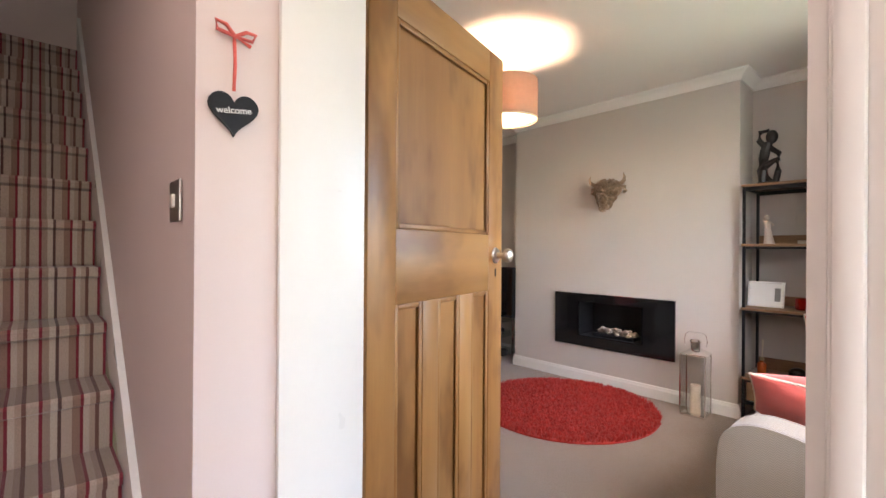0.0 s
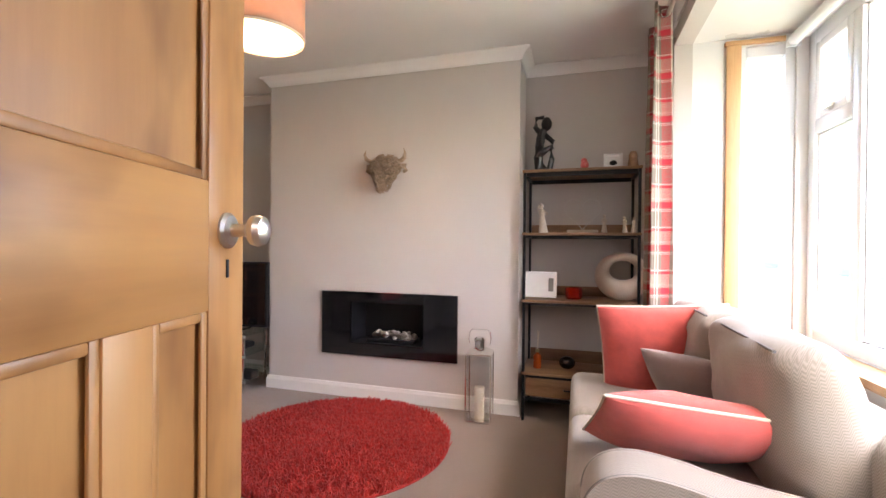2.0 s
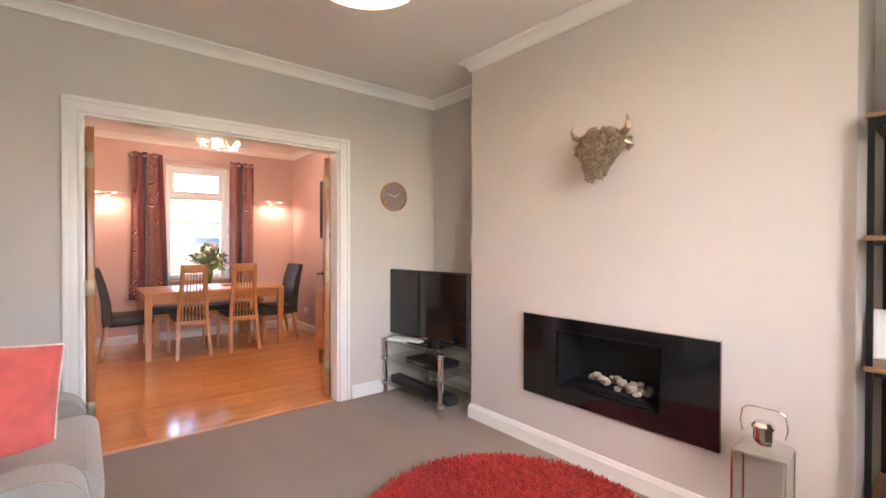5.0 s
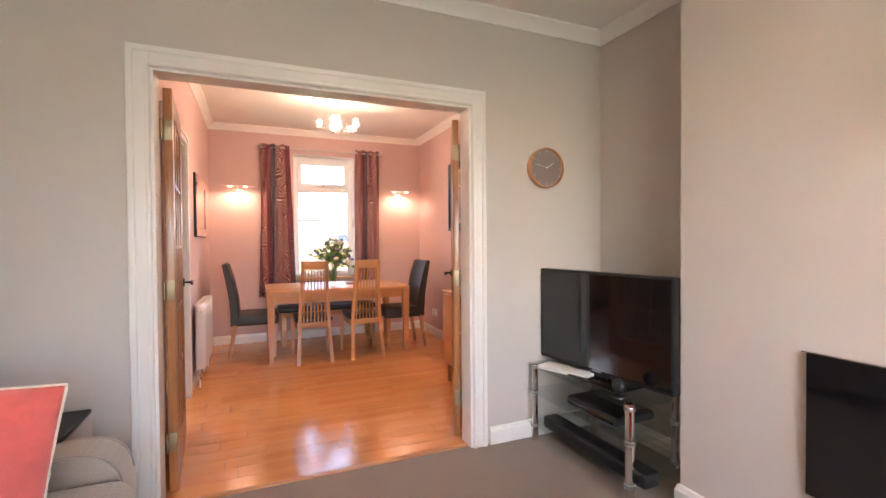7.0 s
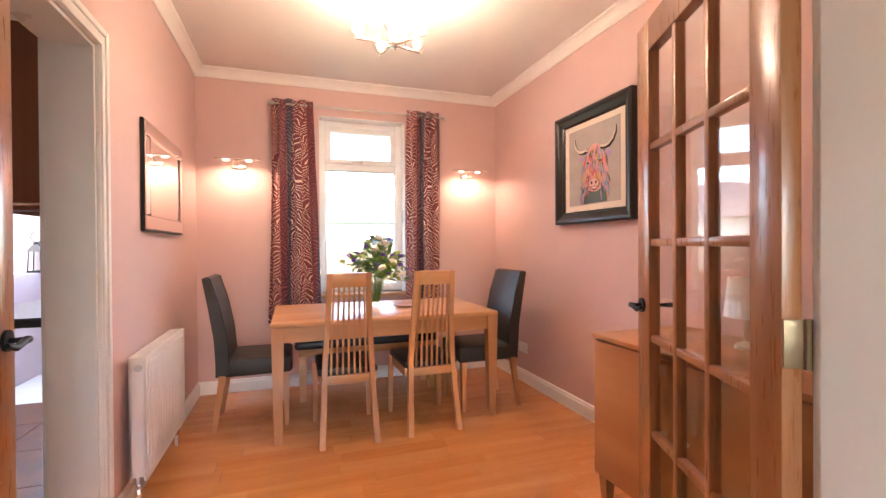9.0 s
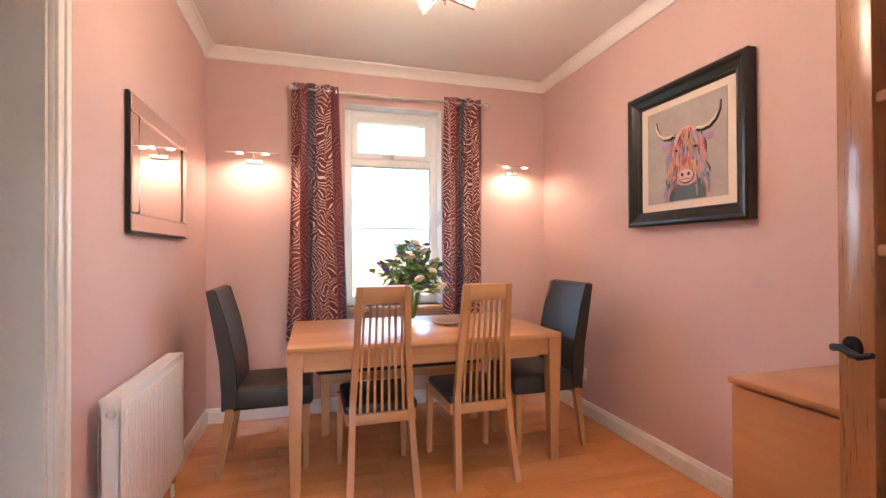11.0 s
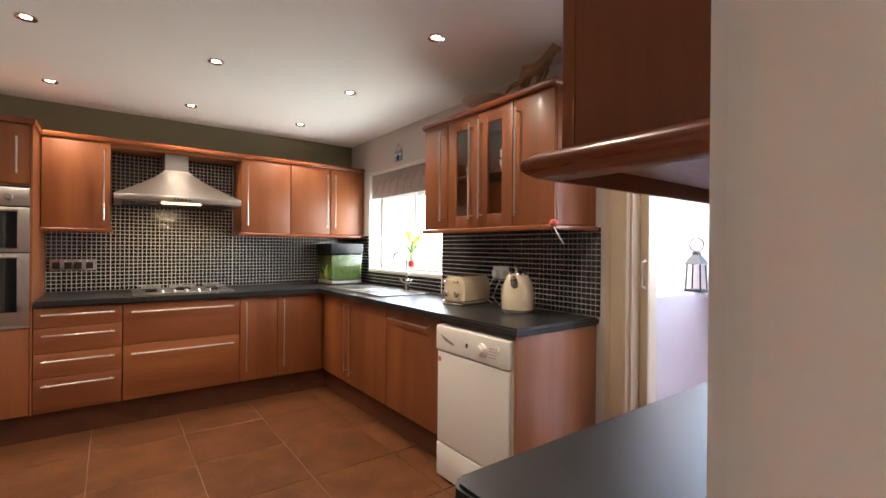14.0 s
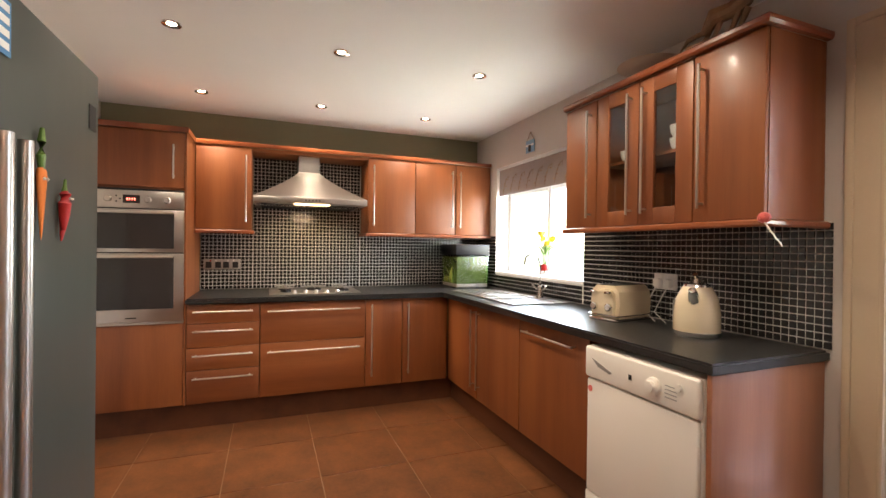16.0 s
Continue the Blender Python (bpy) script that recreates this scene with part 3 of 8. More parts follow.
# skirting and cornice
SK = [(0, 0), (0.018, 0), (0.018, 0.078), (0.013, 0.087), (0.010, 0.101), (0.0, 0.106)]
for nm, path in (("baseboard_chimney", [(4.62, 3.59), (4.26, 3.59), (4.26, 1.50), (4.62, 1.50)][::-1]),
                 ("baseboard_alcove", [(4.62, 0.55), (4.62, 1.50)]), ("baseboard_tv_alcove", [(4.62, 3.59), (4.62, 4.50), (3.76, 4.50)]),
                 ("baseboard_living_back", [(1.93, 4.50), (0.98, 4.50)]), ("baseboard_living_hall", [(0.98, 4.5), (0.98, 1.62)]),
                 ("baseboard_dining", [(4.62, 4.62), (4.62, 8.11), (1.955, 8.11), (1.955, 6.25)])):
    structure(nm, sweep(path, SK), M_WHITE, "white moulded skirting board", "baseboard")


def cornice(z, d=0.075):
    return [(0, z - d), (0.012, z - d), (0.016, z - d * 0.8), (0.03, z - d * 0.55), (0.05, z - d * 0.3), (0.062, z - 0.018), (0.07, z - 0.012), (0.07, z - 0.001), (0, z - 0.001)]


structure("cornice_living", sweep([(4.62, 0.55), (4.62, 1.50), (4.26, 1.50), (4.26, 3.59), (4.62, 3.59), (4.62, 4.50), (0.98, 4.50), (0.98, 0.55)], cornice(ZL), True), M_CEIL, "white coved plaster cornice", "cornice")
structure("cornice_dining", sweep([(4.62, 4.62), (4.62, 8.11), (1.955, 8.11), (1.955, 4.62)], cornice(ZD), True), M_CEIL, "white coved plaster cornice", "cornice")
structure("skirting_kitchen", box((0.47, 8.012, 0), (0.58, 8.03, 0.1), 0.004), M_WHITE, "white skirting board", "baseboard")


def door_frame(name, axis, c0, c1, w0, w1, head, face_a, face_b, mat, label, arch=0.095):
    """Lining of an opening with an architrave on both faces; axis 1: the wall runs along x."""
    t = thing(name, label, "door frame", 0, 0, kind="structure")

    def bx(a0, a1, b0, b1, z0, z1, bev=0.0):
        return box((a0, b0, z0), (a1, b1, z1), bev) if axis == 1 else box((b0, a0, z0), (b1, a1, z1), bev)
    for a0, a1 in ((c0 - 0.03, c0), (c1, c1 + 0.03)):
        part("lining", bx(a0, a1, w0 - 0.002, w1 + 0.002, 0, head + 0.03), mat, t)
    part("lining", bx(c0, c1, w0 - 0.002, w1 + 0.002, head, head + 0.03), mat, t)
    for s, on in ((-1, face_a), (1, face_b)):
        if not on:
            continue
        base = w0 if s < 0 else w1
        for th, a, b in ((0.018, 0.012, arch), (0.027, 0.015, 0.032), (0.026, arch - 0.03, arch - 0.003)):
            f0, f1 = (base - th, base - 0.001) if s < 0 else (base + 0.001, base + th)
            part("architrave", bx(c0 - b, c0 - a, f0, f1, 0, head + b, 0.004), mat, t)
            part("architrave", bx(c1 + a, c1 + b, f0, f1, 0, head + b, 0.004), mat, t)
            part("architrave", bx(c0 - a, c1 + a, f0, f1, head + a, head + b, 0.004), mat, t)
    return t


door_frame("door_frame_dining", 1, OP0, OP1, 4.50, 4.62, OPZ, True, True, M_WHITE, "white moulded frame of the dining room opening", 0.105)
door_frame("door_frame_kitchen", 0, KD0, KD1, 1.80, 1.955, KDZ, True, True, M_WHITE, "white moulded frame of the kitchen doorway")
structure("trim_hall_door", box((0.765, 1.453, 0.0), (0.972, 1.4685, 2.06), 0.005), M_WHITE, "white painted door casing on the hall side", "trim")
door_frame("door_frame_utility", 1, UD0, UD1, 8.03, 8.27, UDZ, True, False, M_TANPAINT, "cream moulded frame of the utility doorway", 0.14)
door_frame("door_frame_hall", 0, 0.600, 1.50, 0.79, 0.98, 2.03, True, True, M_WHITE, "white frame of the living room doorway", 0.08)
structure("threshold_strip", box((OP0, 4.525, -0.006), (OP1, 4.56, 0.006), 0.004), M_SIDEB, "wooden threshold strip between carpet and laminate", "threshold")


def window(name, label, x0, x1, z0, z1, y, mullions, transom, fat=0.055, mat=None, sash_from=0):
    """A glazed frame in the plane y, facing along y, with mullions and a transom for chosen bays."""
    mat = mat or M_UPVC
    t = thing(name, label, "window", 0, 0, kind="structure")
    d0, d1 = y - 0.035, y + 0.035
    for lo, hi in (((x0, d0, z0), (x0 + fat, d1, z1)), ((x1 - fat, d0, z0), (x1, d1, z1)), ((x0 + fat, d0, z0), (x1 - fat, d1, z0 + fat)), ((x0 + fat, d0, z1 - fat), (x1 - fat, d1, z1))):
        part("window_frame", box(lo, hi, 0.006), mat, t)
    edges = [x0 + fat] + [v for mx in mullions for v in (mx - fat / 2, mx + fat / 2)] + [x1 - fat]
    for mx in mullions:
        part("mullion", box((mx - fat / 2, d0, z0 + fat), (mx + fat / 2, d1, z1 - fat), 0.006), mat, t)
    for k in range(0, len(edges), 2):
        a, b = edges[k], edges[k + 1]
        rows = [(z0 + fat, z1 - fat)]
        if transom[k // 2]:
            tz = transom[k // 2]
            part("transom", box((a, d0, tz - fat / 2), (b, d1, tz + fat / 2), 0.006), mat, t)
            rows = [(z0 + fat, tz - fat / 2), (tz + fat / 2, z1 - fat)]
            sb = bmesh.new()
            for lo, hi in (((a, d0 - 0.012, rows[1][0]), (a + 0.052, d1, rows[1][1])), ((b - 0.052, d0 - 0.012, rows[1][0]), (b, d1, rows[1][1])),
                           ((a + 0.052, d0 - 0.012, rows[1][0]), (b - 0.052, d1, rows[1][0] + 0.045)), ((a + 0.052, d0 - 0.012, rows[1][1] - 0.045), (b - 0.052, d1, rows[1][1]))):
                box(lo, hi, 0.005, bm=sb)
            part("sash", sb, mat, t)
            s = -1 if y > 1 else 1
            hb = box(((a + b) / 2 - 0.015, y + s * 0.035, rows[1][0] + 0.005), ((a + b) / 2 + 0.015, y + s * 0.062, rows[1][0] + 0.035), 0.004)
            box(((a + b) / 2 - 0.09, y + s * 0.06, rows[1][0] + 0.01), ((a + b) / 2 + 0.015, y + s * 0.075, rows[1][0] + 0.028), 0.005, bm=hb)
            part("window_handle", hb, M_SATIN, t)
        for r0, r1 in rows:
            p = part("pane", box((a, y - 0.003, r0), (b, y + 0.003, r1)), M_PANE, t)
            p.visible_shadow = False
            g = bmesh.new()
            for lo, hi in (((a, y - 0.014, r0), (a + 0.008, y + 0.014, r1)), ((b - 0.008, y - 0.014, r0), (b, y + 0.014, r1)), ((a + 0.008, y - 0.014, r0), (b - 0.008, y + 0.014, r0 + 0.008)), ((a + 0.008, y - 0.014, r1 - 0.008), (b - 0.008, y + 0.014, r1))):
                box(lo, hi, bm=g)
            part("gasket", g, M_GASKET, t)
    return t


window("window_dining", "white framed dining window with a top vent", DW[0], DW[1], DW[2], DW[3], 8.27, [], [1.93], 0.06)
window("window_kitchen", "white framed kitchen window over the sink", KW[0], KW[1], KW[2], KW[3], 8.20, [-1.56], [1.78, 1.78], 0.05)
window("window_bay", "white framed front bay window", BX0 + 0.08, BX1, 0.70, 2.40, BY - 0.05, [1.65, 2.2, 3.62], [1.87, 0, 0, 1.87], 0.075)
window("window_utility", "white framed wide utility window", 0.42, 1.95, 0.97, 2.3, 9.62, [1.15], [0, 0], 0.06)
sb = thing("window_bay_side", "narrow white framed side light of the bay", "window", 0, 0, kind="structure")
for lo, hi in (((BX1 + 0.02, -0.08, 0.74), (BX1 + 0.08, -0.03, 2.38)), ((BX1 + 0.02, 0.16, 0.74), (BX1 + 0.08, 0.20, 2.38)), ((BX1 + 0.02, -0.03, 0.74), (BX1 + 0.08, 0.16, 0.79)), ((BX1 + 0.02, -0.03, 2.32), (BX1 + 0.08, 0.16, 2.38))):
    part("window_frame", box(lo, hi, 0.005), M_UPVC, sb)
p = part("pane", box((BX1 + 0.045, -0.03, 0.79), (BX1 + 0.051, 0.16, 2.32)), M_PANE, sb)
p.visible_shadow = False
structure("trim_bay_post", box((BX1 - 0.022, 0.20, 0.70), (BX1 - 0.002, 0.275, 2.40), 0.004), M_BAYWOOD, "light wood trim beside the bay side light", "trim")
structure("trim_bay_head", box((BX1 - 0.03, -0.06, 2.385), (BX1 - 0.002, 0.285, 2.41), 0.004), M_BAYWOOD, "light wood head trim of the bay", "trim")
structure("window_sill_bay", prism([(BX0, BY), (BX1, BY), (BX1, 0.36), (BX1 - 0.16, 0.36), (BX1 - 0.2, 0.03), (BX0, 0.03)], 0.665, 0.70, 2, 0.006), M_BAYWOOD, "light wood window board in the bay", "window sill")
structure("window_sill_dining", box((DW[0], 8.06, DW[2] - 0.03), (DW[1], 8.24, DW[2]), 0.006), M_BAYWOOD, "pale wood window board", "window sill")
structure("window_sill_kitchen", box((KW[0], 8.02, KW[2] - 0.02), (KW[1], 8.18, KW[2] + 0.006), 0.005), M_UPVC, "white kitchen window board", "window sill")

for nm, (x0, x1, z0, z1), y0, y1 in (("dining", DW, 8.108, 8.234), ("kitchen", KW, 8.028, 8.164)):
    rv = thing("window_reveal_" + nm, "white painted reveal round the window", "window reveal", 0, 0, kind="structure")
    for lo, hi in (((x0 - 0.001, y0, z0), (x0 + 0.004, y1, z1)), ((x1 - 0.004, y0, z0), (x1 + 0.001, y1, z1)), ((x0 + 0.004, y0, z1 - 0.004), (x1 - 0.004, y1, z1 + 0.001))):
        part("board", box(lo, hi), M_WHITE, rv)

# outside
structure("ground", box((-150, -150, -0.5), (150, 150, -0.45)), M_LAWN, "grass lawns round the house", "ground")
structure("road", box((-150, -22, -0.45), (150, -15, -0.43)), M_ROAD, "grey asphalt road in front of the house", "road")


def house(x, y, w, d, h, rz, label):
    t = thing("house", label, "house", x, y, -0.45, rz)
    part("wall", box((-w / 2, -d / 2, 0), (w / 2, d / 2, h)), M_RENDER, t)
    bm = bmesh.new()
    o, k = 0.4, min(w, d) / 2
    c = [bm.verts.new(v) for v in ((-w / 2 - o, -d / 2 - o, h), (w / 2 + o, -d / 2 - o, h), (w / 2 + o, d / 2 + o, h), (-w / 2 - o, d / 2 + o, h), (-w / 2 + k, 0, h + 2.1), (w / 2 - k, 0, h + 2.1))]
    for f in ((0, 1, 5, 4), (1, 2, 5), (2, 3, 4, 5), (3, 0, 4), (3, 2, 1, 0)):
        bm.faces.new([c[i] for i in f])
    part("roof", bm, M_SLATE, t)
    for k in range(3):
        for s in (-1, 1):
            wx = (-0.32 + 0.32 * k) * w
            part("window", box((wx - 0.6, s * d / 2 - 0.03, 1.0), (wx + 0.6, s * d / 2 + 0.03, 2.1), 0.01), M_BLACKGL, t)
    return t


house(3.2, 32, 13, 8, 2.9, 0, "pale rendered bungalow with a hipped slate roof")
house(-16, 30, 11, 8, 2.9, 8, "pale rendered bungalow with a hipped slate roof")
house(6, -36, 12, 8, 5.2, 0, "pale rendered house across the road")
house(24, -34, 12, 8, 5.2, 0, "pale rendered house across the road")
fence = thing("garden_fence", "weathered brown timber garden fence", "fence", -6, 20, -0.45)
for k in range(60):
    part("board", box((k * 0.3, 0, 0.02), (k * 0.3 + 0.285, 0.03, 1.7), 0.004), M_FENCE, fence)

# ---- soft goods ----


def pillow(w, h, d, n=14, sag=0.06, seed=0, edge=2.6, full=0.5):
    """A stuffed cushion in the x-z plane, puffed along y, with drawn-out corners."""
    bm = bmesh.new()
    grid = {}
    for s in (-1, 1):
        for i in range(n + 1):
            for j in range(n + 1):
                u, v = math.sin(math.pi * (i / n - 0.5)), math.sin(math.pi * (j / n - 0.5))
                rim = i in (0, n) or j in (0, n)
                if s == 1 and rim:
                    grid[s, i, j] = grid[-1, i, j]
                    continue
                x = w / 2 * u * (1 - sag * (1 - v * v) * abs(u))
                z = h / 2 * v * (1 - sag * (1 - u * u) * abs(v))
                t = d / 2 * ((1 - abs(u) ** edge) * (1 - abs(v) ** edge)) ** full
                t *= 1 + 0.16 * noise.noise((x * 7 + seed, z * 7, s * 2.0))
                grid[s, i, j] = bm.verts.new((x, s * t, z))
    for s in (-1, 1):
        for i in range(n):
            for j in range(n):
                bm.faces.new((grid[s, i, j], grid[s, i + 1, j], grid[s, i + 1, j + 1], grid[s, i, j + 1]))
    loop = [(i, 0) for i in range(n)] + [(n, j) for j in range(n)] + [(i, n) for i in range(n, 0, -1)] + [(0, j) for j in range(n, 0, -1)]
    return bm, [grid[-1, i, j].co.copy() for i, j in loop]


def cushion(name, label, w, h, d, m, mat, cord, seed=0, group=""):
    t = new(name)
    t.matrix_world = m
    tagged(t, label, "cushion", group)
    bm, loop = pillow(w, h, d, sag=0.03, seed=seed)
    part("cover", bm, mat, t)
    if cord:
        part("piping", tube(loop, 0.005, 6, True), cord, t, "pale cord piping" if cord == M_CREAM else "")
    return t


def curtain(name, label, x0, x1, y, z0, z1, folds, depth, mat, gather=0.0, wave=0.9, rings=True, phase=0.0):
    t = thing(name, label, "curtain", x0, y)
    bm = bmesh.new()
    uv = bm.loops.layers.uv.new("cloth")
    nu, nv = folds * 12, 30
    w = x1 - x0
    cloth = w * 1.9
    vs = []
    for j in range(nv + 1):
        v = j / nv
        row = []
        for i in range(nu + 1):
            u = i / nu
            a = 2 * math.pi * folds * u + phase
            spread = 1 + gather * (1 - v)
            x = w * (0.5 + (u - 0.5) * spread) + 0.012 * math.sin(2.1 * a + 3 * v)
            dy = depth * (0.75 + 0.35 * math.sin(1.7 * u * folds + 1.3)) * math.sin(a + 0.5 * math.sin(2.5 * v + u * 4)) * (0.8 + 0.3 * (1 - v))
            z = z0 + (z1 - z0) * v + (0.012 * math.sin(a) if j == nv else 0)
            row.append((bm.verts.new((x, dy, z)), (u * cloth, z)))
        vs.append(row)
    for j in range(nv):
        for i in range(nu):
            q = (vs[j][i], vs[j][i + 1], vs[j + 1][i + 1], vs[j + 1][i])
            f = bm.faces.new([k[0] for k in q])
            for lp, k in zip(f.loops, q):
                lp[uv].uv = k[1]
    ob = part("cloth", bm, mat, t)
    so = ob.modifiers.new("thickness", "SOLIDIFY")
    so.thickness = 0.004
    if rings:
        for k in range(folds * 2):
            u = (k + 0.5) / (folds * 2)
            bm = bmesh.new()
            c = [(w * u, 0.021 * math.cos(a), z1 - 0.045 + 0.021 * math.sin(a)) for a in [2 * math.pi * i / 12 for i in range(12)]]
            part("eyelet", tube(c, 0.004, 6, True, bm), M_CHROME, t)
    return t


def curtain_pole(name, label, x0, x1, y, z, wall_y, r=0.012):
    t = thing(name, label, "curtain pole", x0, y, z)
    part("pole", rod((0, 0, 0), (x1 - x0, 0, 0), r), M_SATIN, t)
    for x in (-0.02, x1 - x0 + 0.02):
        part("finial", lathe([(0, -0.025), (0.018, -0.018), (0.024, 0), (0.018, 0.018), (0, 0.025)], (x, 0, 0), 14, m=pose(0, 0, 0, 0, 90)), M_SATIN, t)
    for x in (0.07, (x1 - x0) / 2, x1 - x0 - 0.07):
        part("bracket", rod((x, 0, 0), (x, wall_y - y, 0), 0.007), M_SATIN, t)
    return t


curtain_pole("curtain_pole", "satin metal curtain pole across the bay", 1.0, 4.14, 0.64, 2.475, 0.55)
curtain("curtain", "red and grey tartan eyelet curtain by the shelf", 3.72, 4.10, 0.66, 0.03, 2.52, 4, 0.058, M_TARTAN, phase=0.6)
near = curtain("curtain", "red and grey tartan eyelet curtain beside the door", 1.18, 1.62, 0.588, 0.03, 2.52, 4, 0.042, M_TARTAN)
near.matrix_world = pose(1.18, 0.588, 0, 0, 0, 6.5)

# ---- living room ----


def rug(x, y, r):
    t = thing("round_rug", "round red shag rug on the carpet", "rug", x, y)
    part("backing", lathe([(0, 0.001), (r, 0.001), (r + 0.004, 0.008), (r, 0.014), (0, 0.014)], n=64), M_RUG, t)
    rnd = random.Random(4)
    vs, fs = [], []
    for k in range(15000):
        q, a = r * math.sqrt(rnd.random()) * 1.005, rnd.random() * 2 * math.pi
        px, py, b = q * math.cos(a), q * math.sin(a), rnd.random() * 6.3
        l, s = 0.022 + 0.018 * rnd.random(), 0.005
        ox, oy, i = rnd.uniform(-0.016, 0.016), rnd.uniform(-0.016, 0.016), len(vs)
        vs += [(px + s * math.cos(b + c), py + s * math.sin(b + c), 0.012) for c in (0, 2.1, 4.2)]
        vs += [(px + ox + s * 0.8 * math.cos(b + c), py + oy + s * 0.8 * math.sin(b + c), 0.012 + l) for c in (0, 2.1, 4.2)]
        fs += [(i, i + 1, i + 4, i + 3), (i + 1, i + 2, i + 5, i + 4), (i + 2, i, i + 3, i + 5), (i + 3, i + 4, i + 5)]
    me = bpy.data.meshes.new("pile")
    me.from_pydata(vs, [], fs)
    tagged(part("shag", finish(me, M_RUG), None, t), kind="stuff")


rug(3.49, 2.49, 0.68)


def fireplace():
    t = thing("fireplace", "black glass inset fire with pebbles in the chimney breast", "fireplace", 4.26, 2.505, 0.0)
    y0, y1, z0, z1 = 1.942 - 2.505, 3.073 - 2.505, 0.337, 0.836
    a0, a1, b0, b1 = -0.298, 0.312, 0.435, 0.76
    for lo, hi in (((-0.022, y0, z0), (-0.002, a0, z1)), ((-0.022, a1, z0), (-0.002, y1, z1)), ((-0.022, a0, z0), (-0.002, a1, b0)), ((-0.022, a0, b1), (-0.002, a1, z1))):
        part("surround", box(lo, hi), M_BLACKGL, t)
    part("edge_trim", sweep([(-0.024, y0 - 0.004), (-0.024, y1 + 0.004)], [(0, z1 + 0.001), (0.02, z1 + 0.001), (0.02, z1 + 0.005), (0, z1 + 0.005)]), M_CHROME, t)
    for lo, hi in (((0.0, a0, b0 - 0.01), (0.26, a1, b0)), ((0.0, a0, b1), (0.26, a1, b1 + 0.01)), ((0.0, a0 - 0.01, b0), (0.26, a0, b1)), ((0.0, a1, b0), (0.26, a1 + 0.01, b1)), ((0.25, a0, b0), (0.26, a1, b1))):
        part("firebox_panel", box(lo, hi), M_BLACK, t)
    part("inner_frame", tube([(-0.026, a0, b0), (-0.026, a1, b0), (-0.026, a1, b1), (-0.026, a0, b1)], 0.005, 6, True), M_BLACKGL, t)
    part("burner", box((0.03, -0.2, b0), (0.2, 0.2, b0 + 0.03), 0.005), M_IRON, t)
    rnd = random.Random(7)
    for k in range(44):
        r = rnd.uniform(0.013, 0.024)
        y, x = rnd.uniform(-0.18, 0.18), rnd.uniform(0.04, 0.17)
        z = b0 + 0.03 + r * 0.7 + (0.026 if k > 24 and abs(y) < 0.13 else 0)
        bm = ball((0, 0, 0), (r * 1.25, r * 1.1, r * 0.85), seg=10)
        for v in bm.verts:
            v.co *= 1 + 0.22 * noise.noise(v.co * 30 + Vector((k * 3.1, 0, 0)))
        part("pebble", bm, M_PEBBLE, t, m=pose(x, y, z, rnd.uniform(0, 40), 0, rnd.uniform(0, 180)))


fireplace()


def cow_head():
    bm = ball((0.06, 0, 0.03), (0.085, 0.125, 0.105), seg=24)
    ball((0.085, 0, -0.055), (0.07, 0.09, 0.085), bm=bm, seg=20)
    ball((0.12, 0, -0.115), (0.045, 0.052, 0.05), bm=bm, seg=20)
    ball((0.125, 0, -0.165), (0.03, 0.032, 0.03), bm=bm, seg=14)
    for s in (-1, 1):
        tube([(0.05, s * 0.075, 0.085), (0.065, s * 0.125, 0.085), (0.085, s * 0.155, 0.105), (0.095, s * 0.165, 0.145), (0.095, s * 0.155, 0.19)], [0.024, 0.022, 0.018, 0.011, 0.003], 12, bm=bm)
        tube([(0.05, s * 0.10, 0.05), (0.06, s * 0.145, 0.035), (0.055, s * 0.155, -0.005), (0.05, s * 0.14, -0.03)], [0.02, 0.028, 0.022, 0.006], 10, bm=bm)
    rnd = random.Random(2)
    for k in range(420):
        a, h = rnd.uniform(-1.25, 1.25), rnd.uniform(-0.2, 0.125)
        w = 0.125 * math.sqrt(max(0.05, 1 - ((h - 0.03) / 0.115) ** 2)) if h > 0.03 else 0.125 - 0.42 * (0.03 - h)
        if w < 0.03 or (-0.14 < h < -0.07 and abs(a) < 0.55):
            continue
        d = 0.10 + 0.25 * max(0.0, 0.05 - h)
        y, x = w * math.sin(a), min(0.165, d * math.cos(a) + 0.045)
        l, curl = rnd.uniform(0.02, 0.05), rnd.uniform(-0.016, 0.016)
        tube([(x - 0.014, y, h + 0.01), (x + 0.008, y * 1.04 + curl, h - l * 0.4), (x + 0.006, y + curl * 0.4, h - l * 0.8), (x - 0.004, y * 0.97 - curl * 0.5, h - l)], [0.006, 0.0075, 0.006, 0.0015], 5, bm=bm)
    ball((0.008, 0, 0.02), (0.012, 0.085, 0.10), bm=bm)
    solo("highland_cow_head", bm, M_SILVERBULL, "antique silver highland cow head on the chimney breast", "wall sculpture", pose(4.258, 2.50, 1.775, 0, 0, 180) @ Matrix.Diagonal((1.0, 1.0, 0.8, 1)))


cow_head()


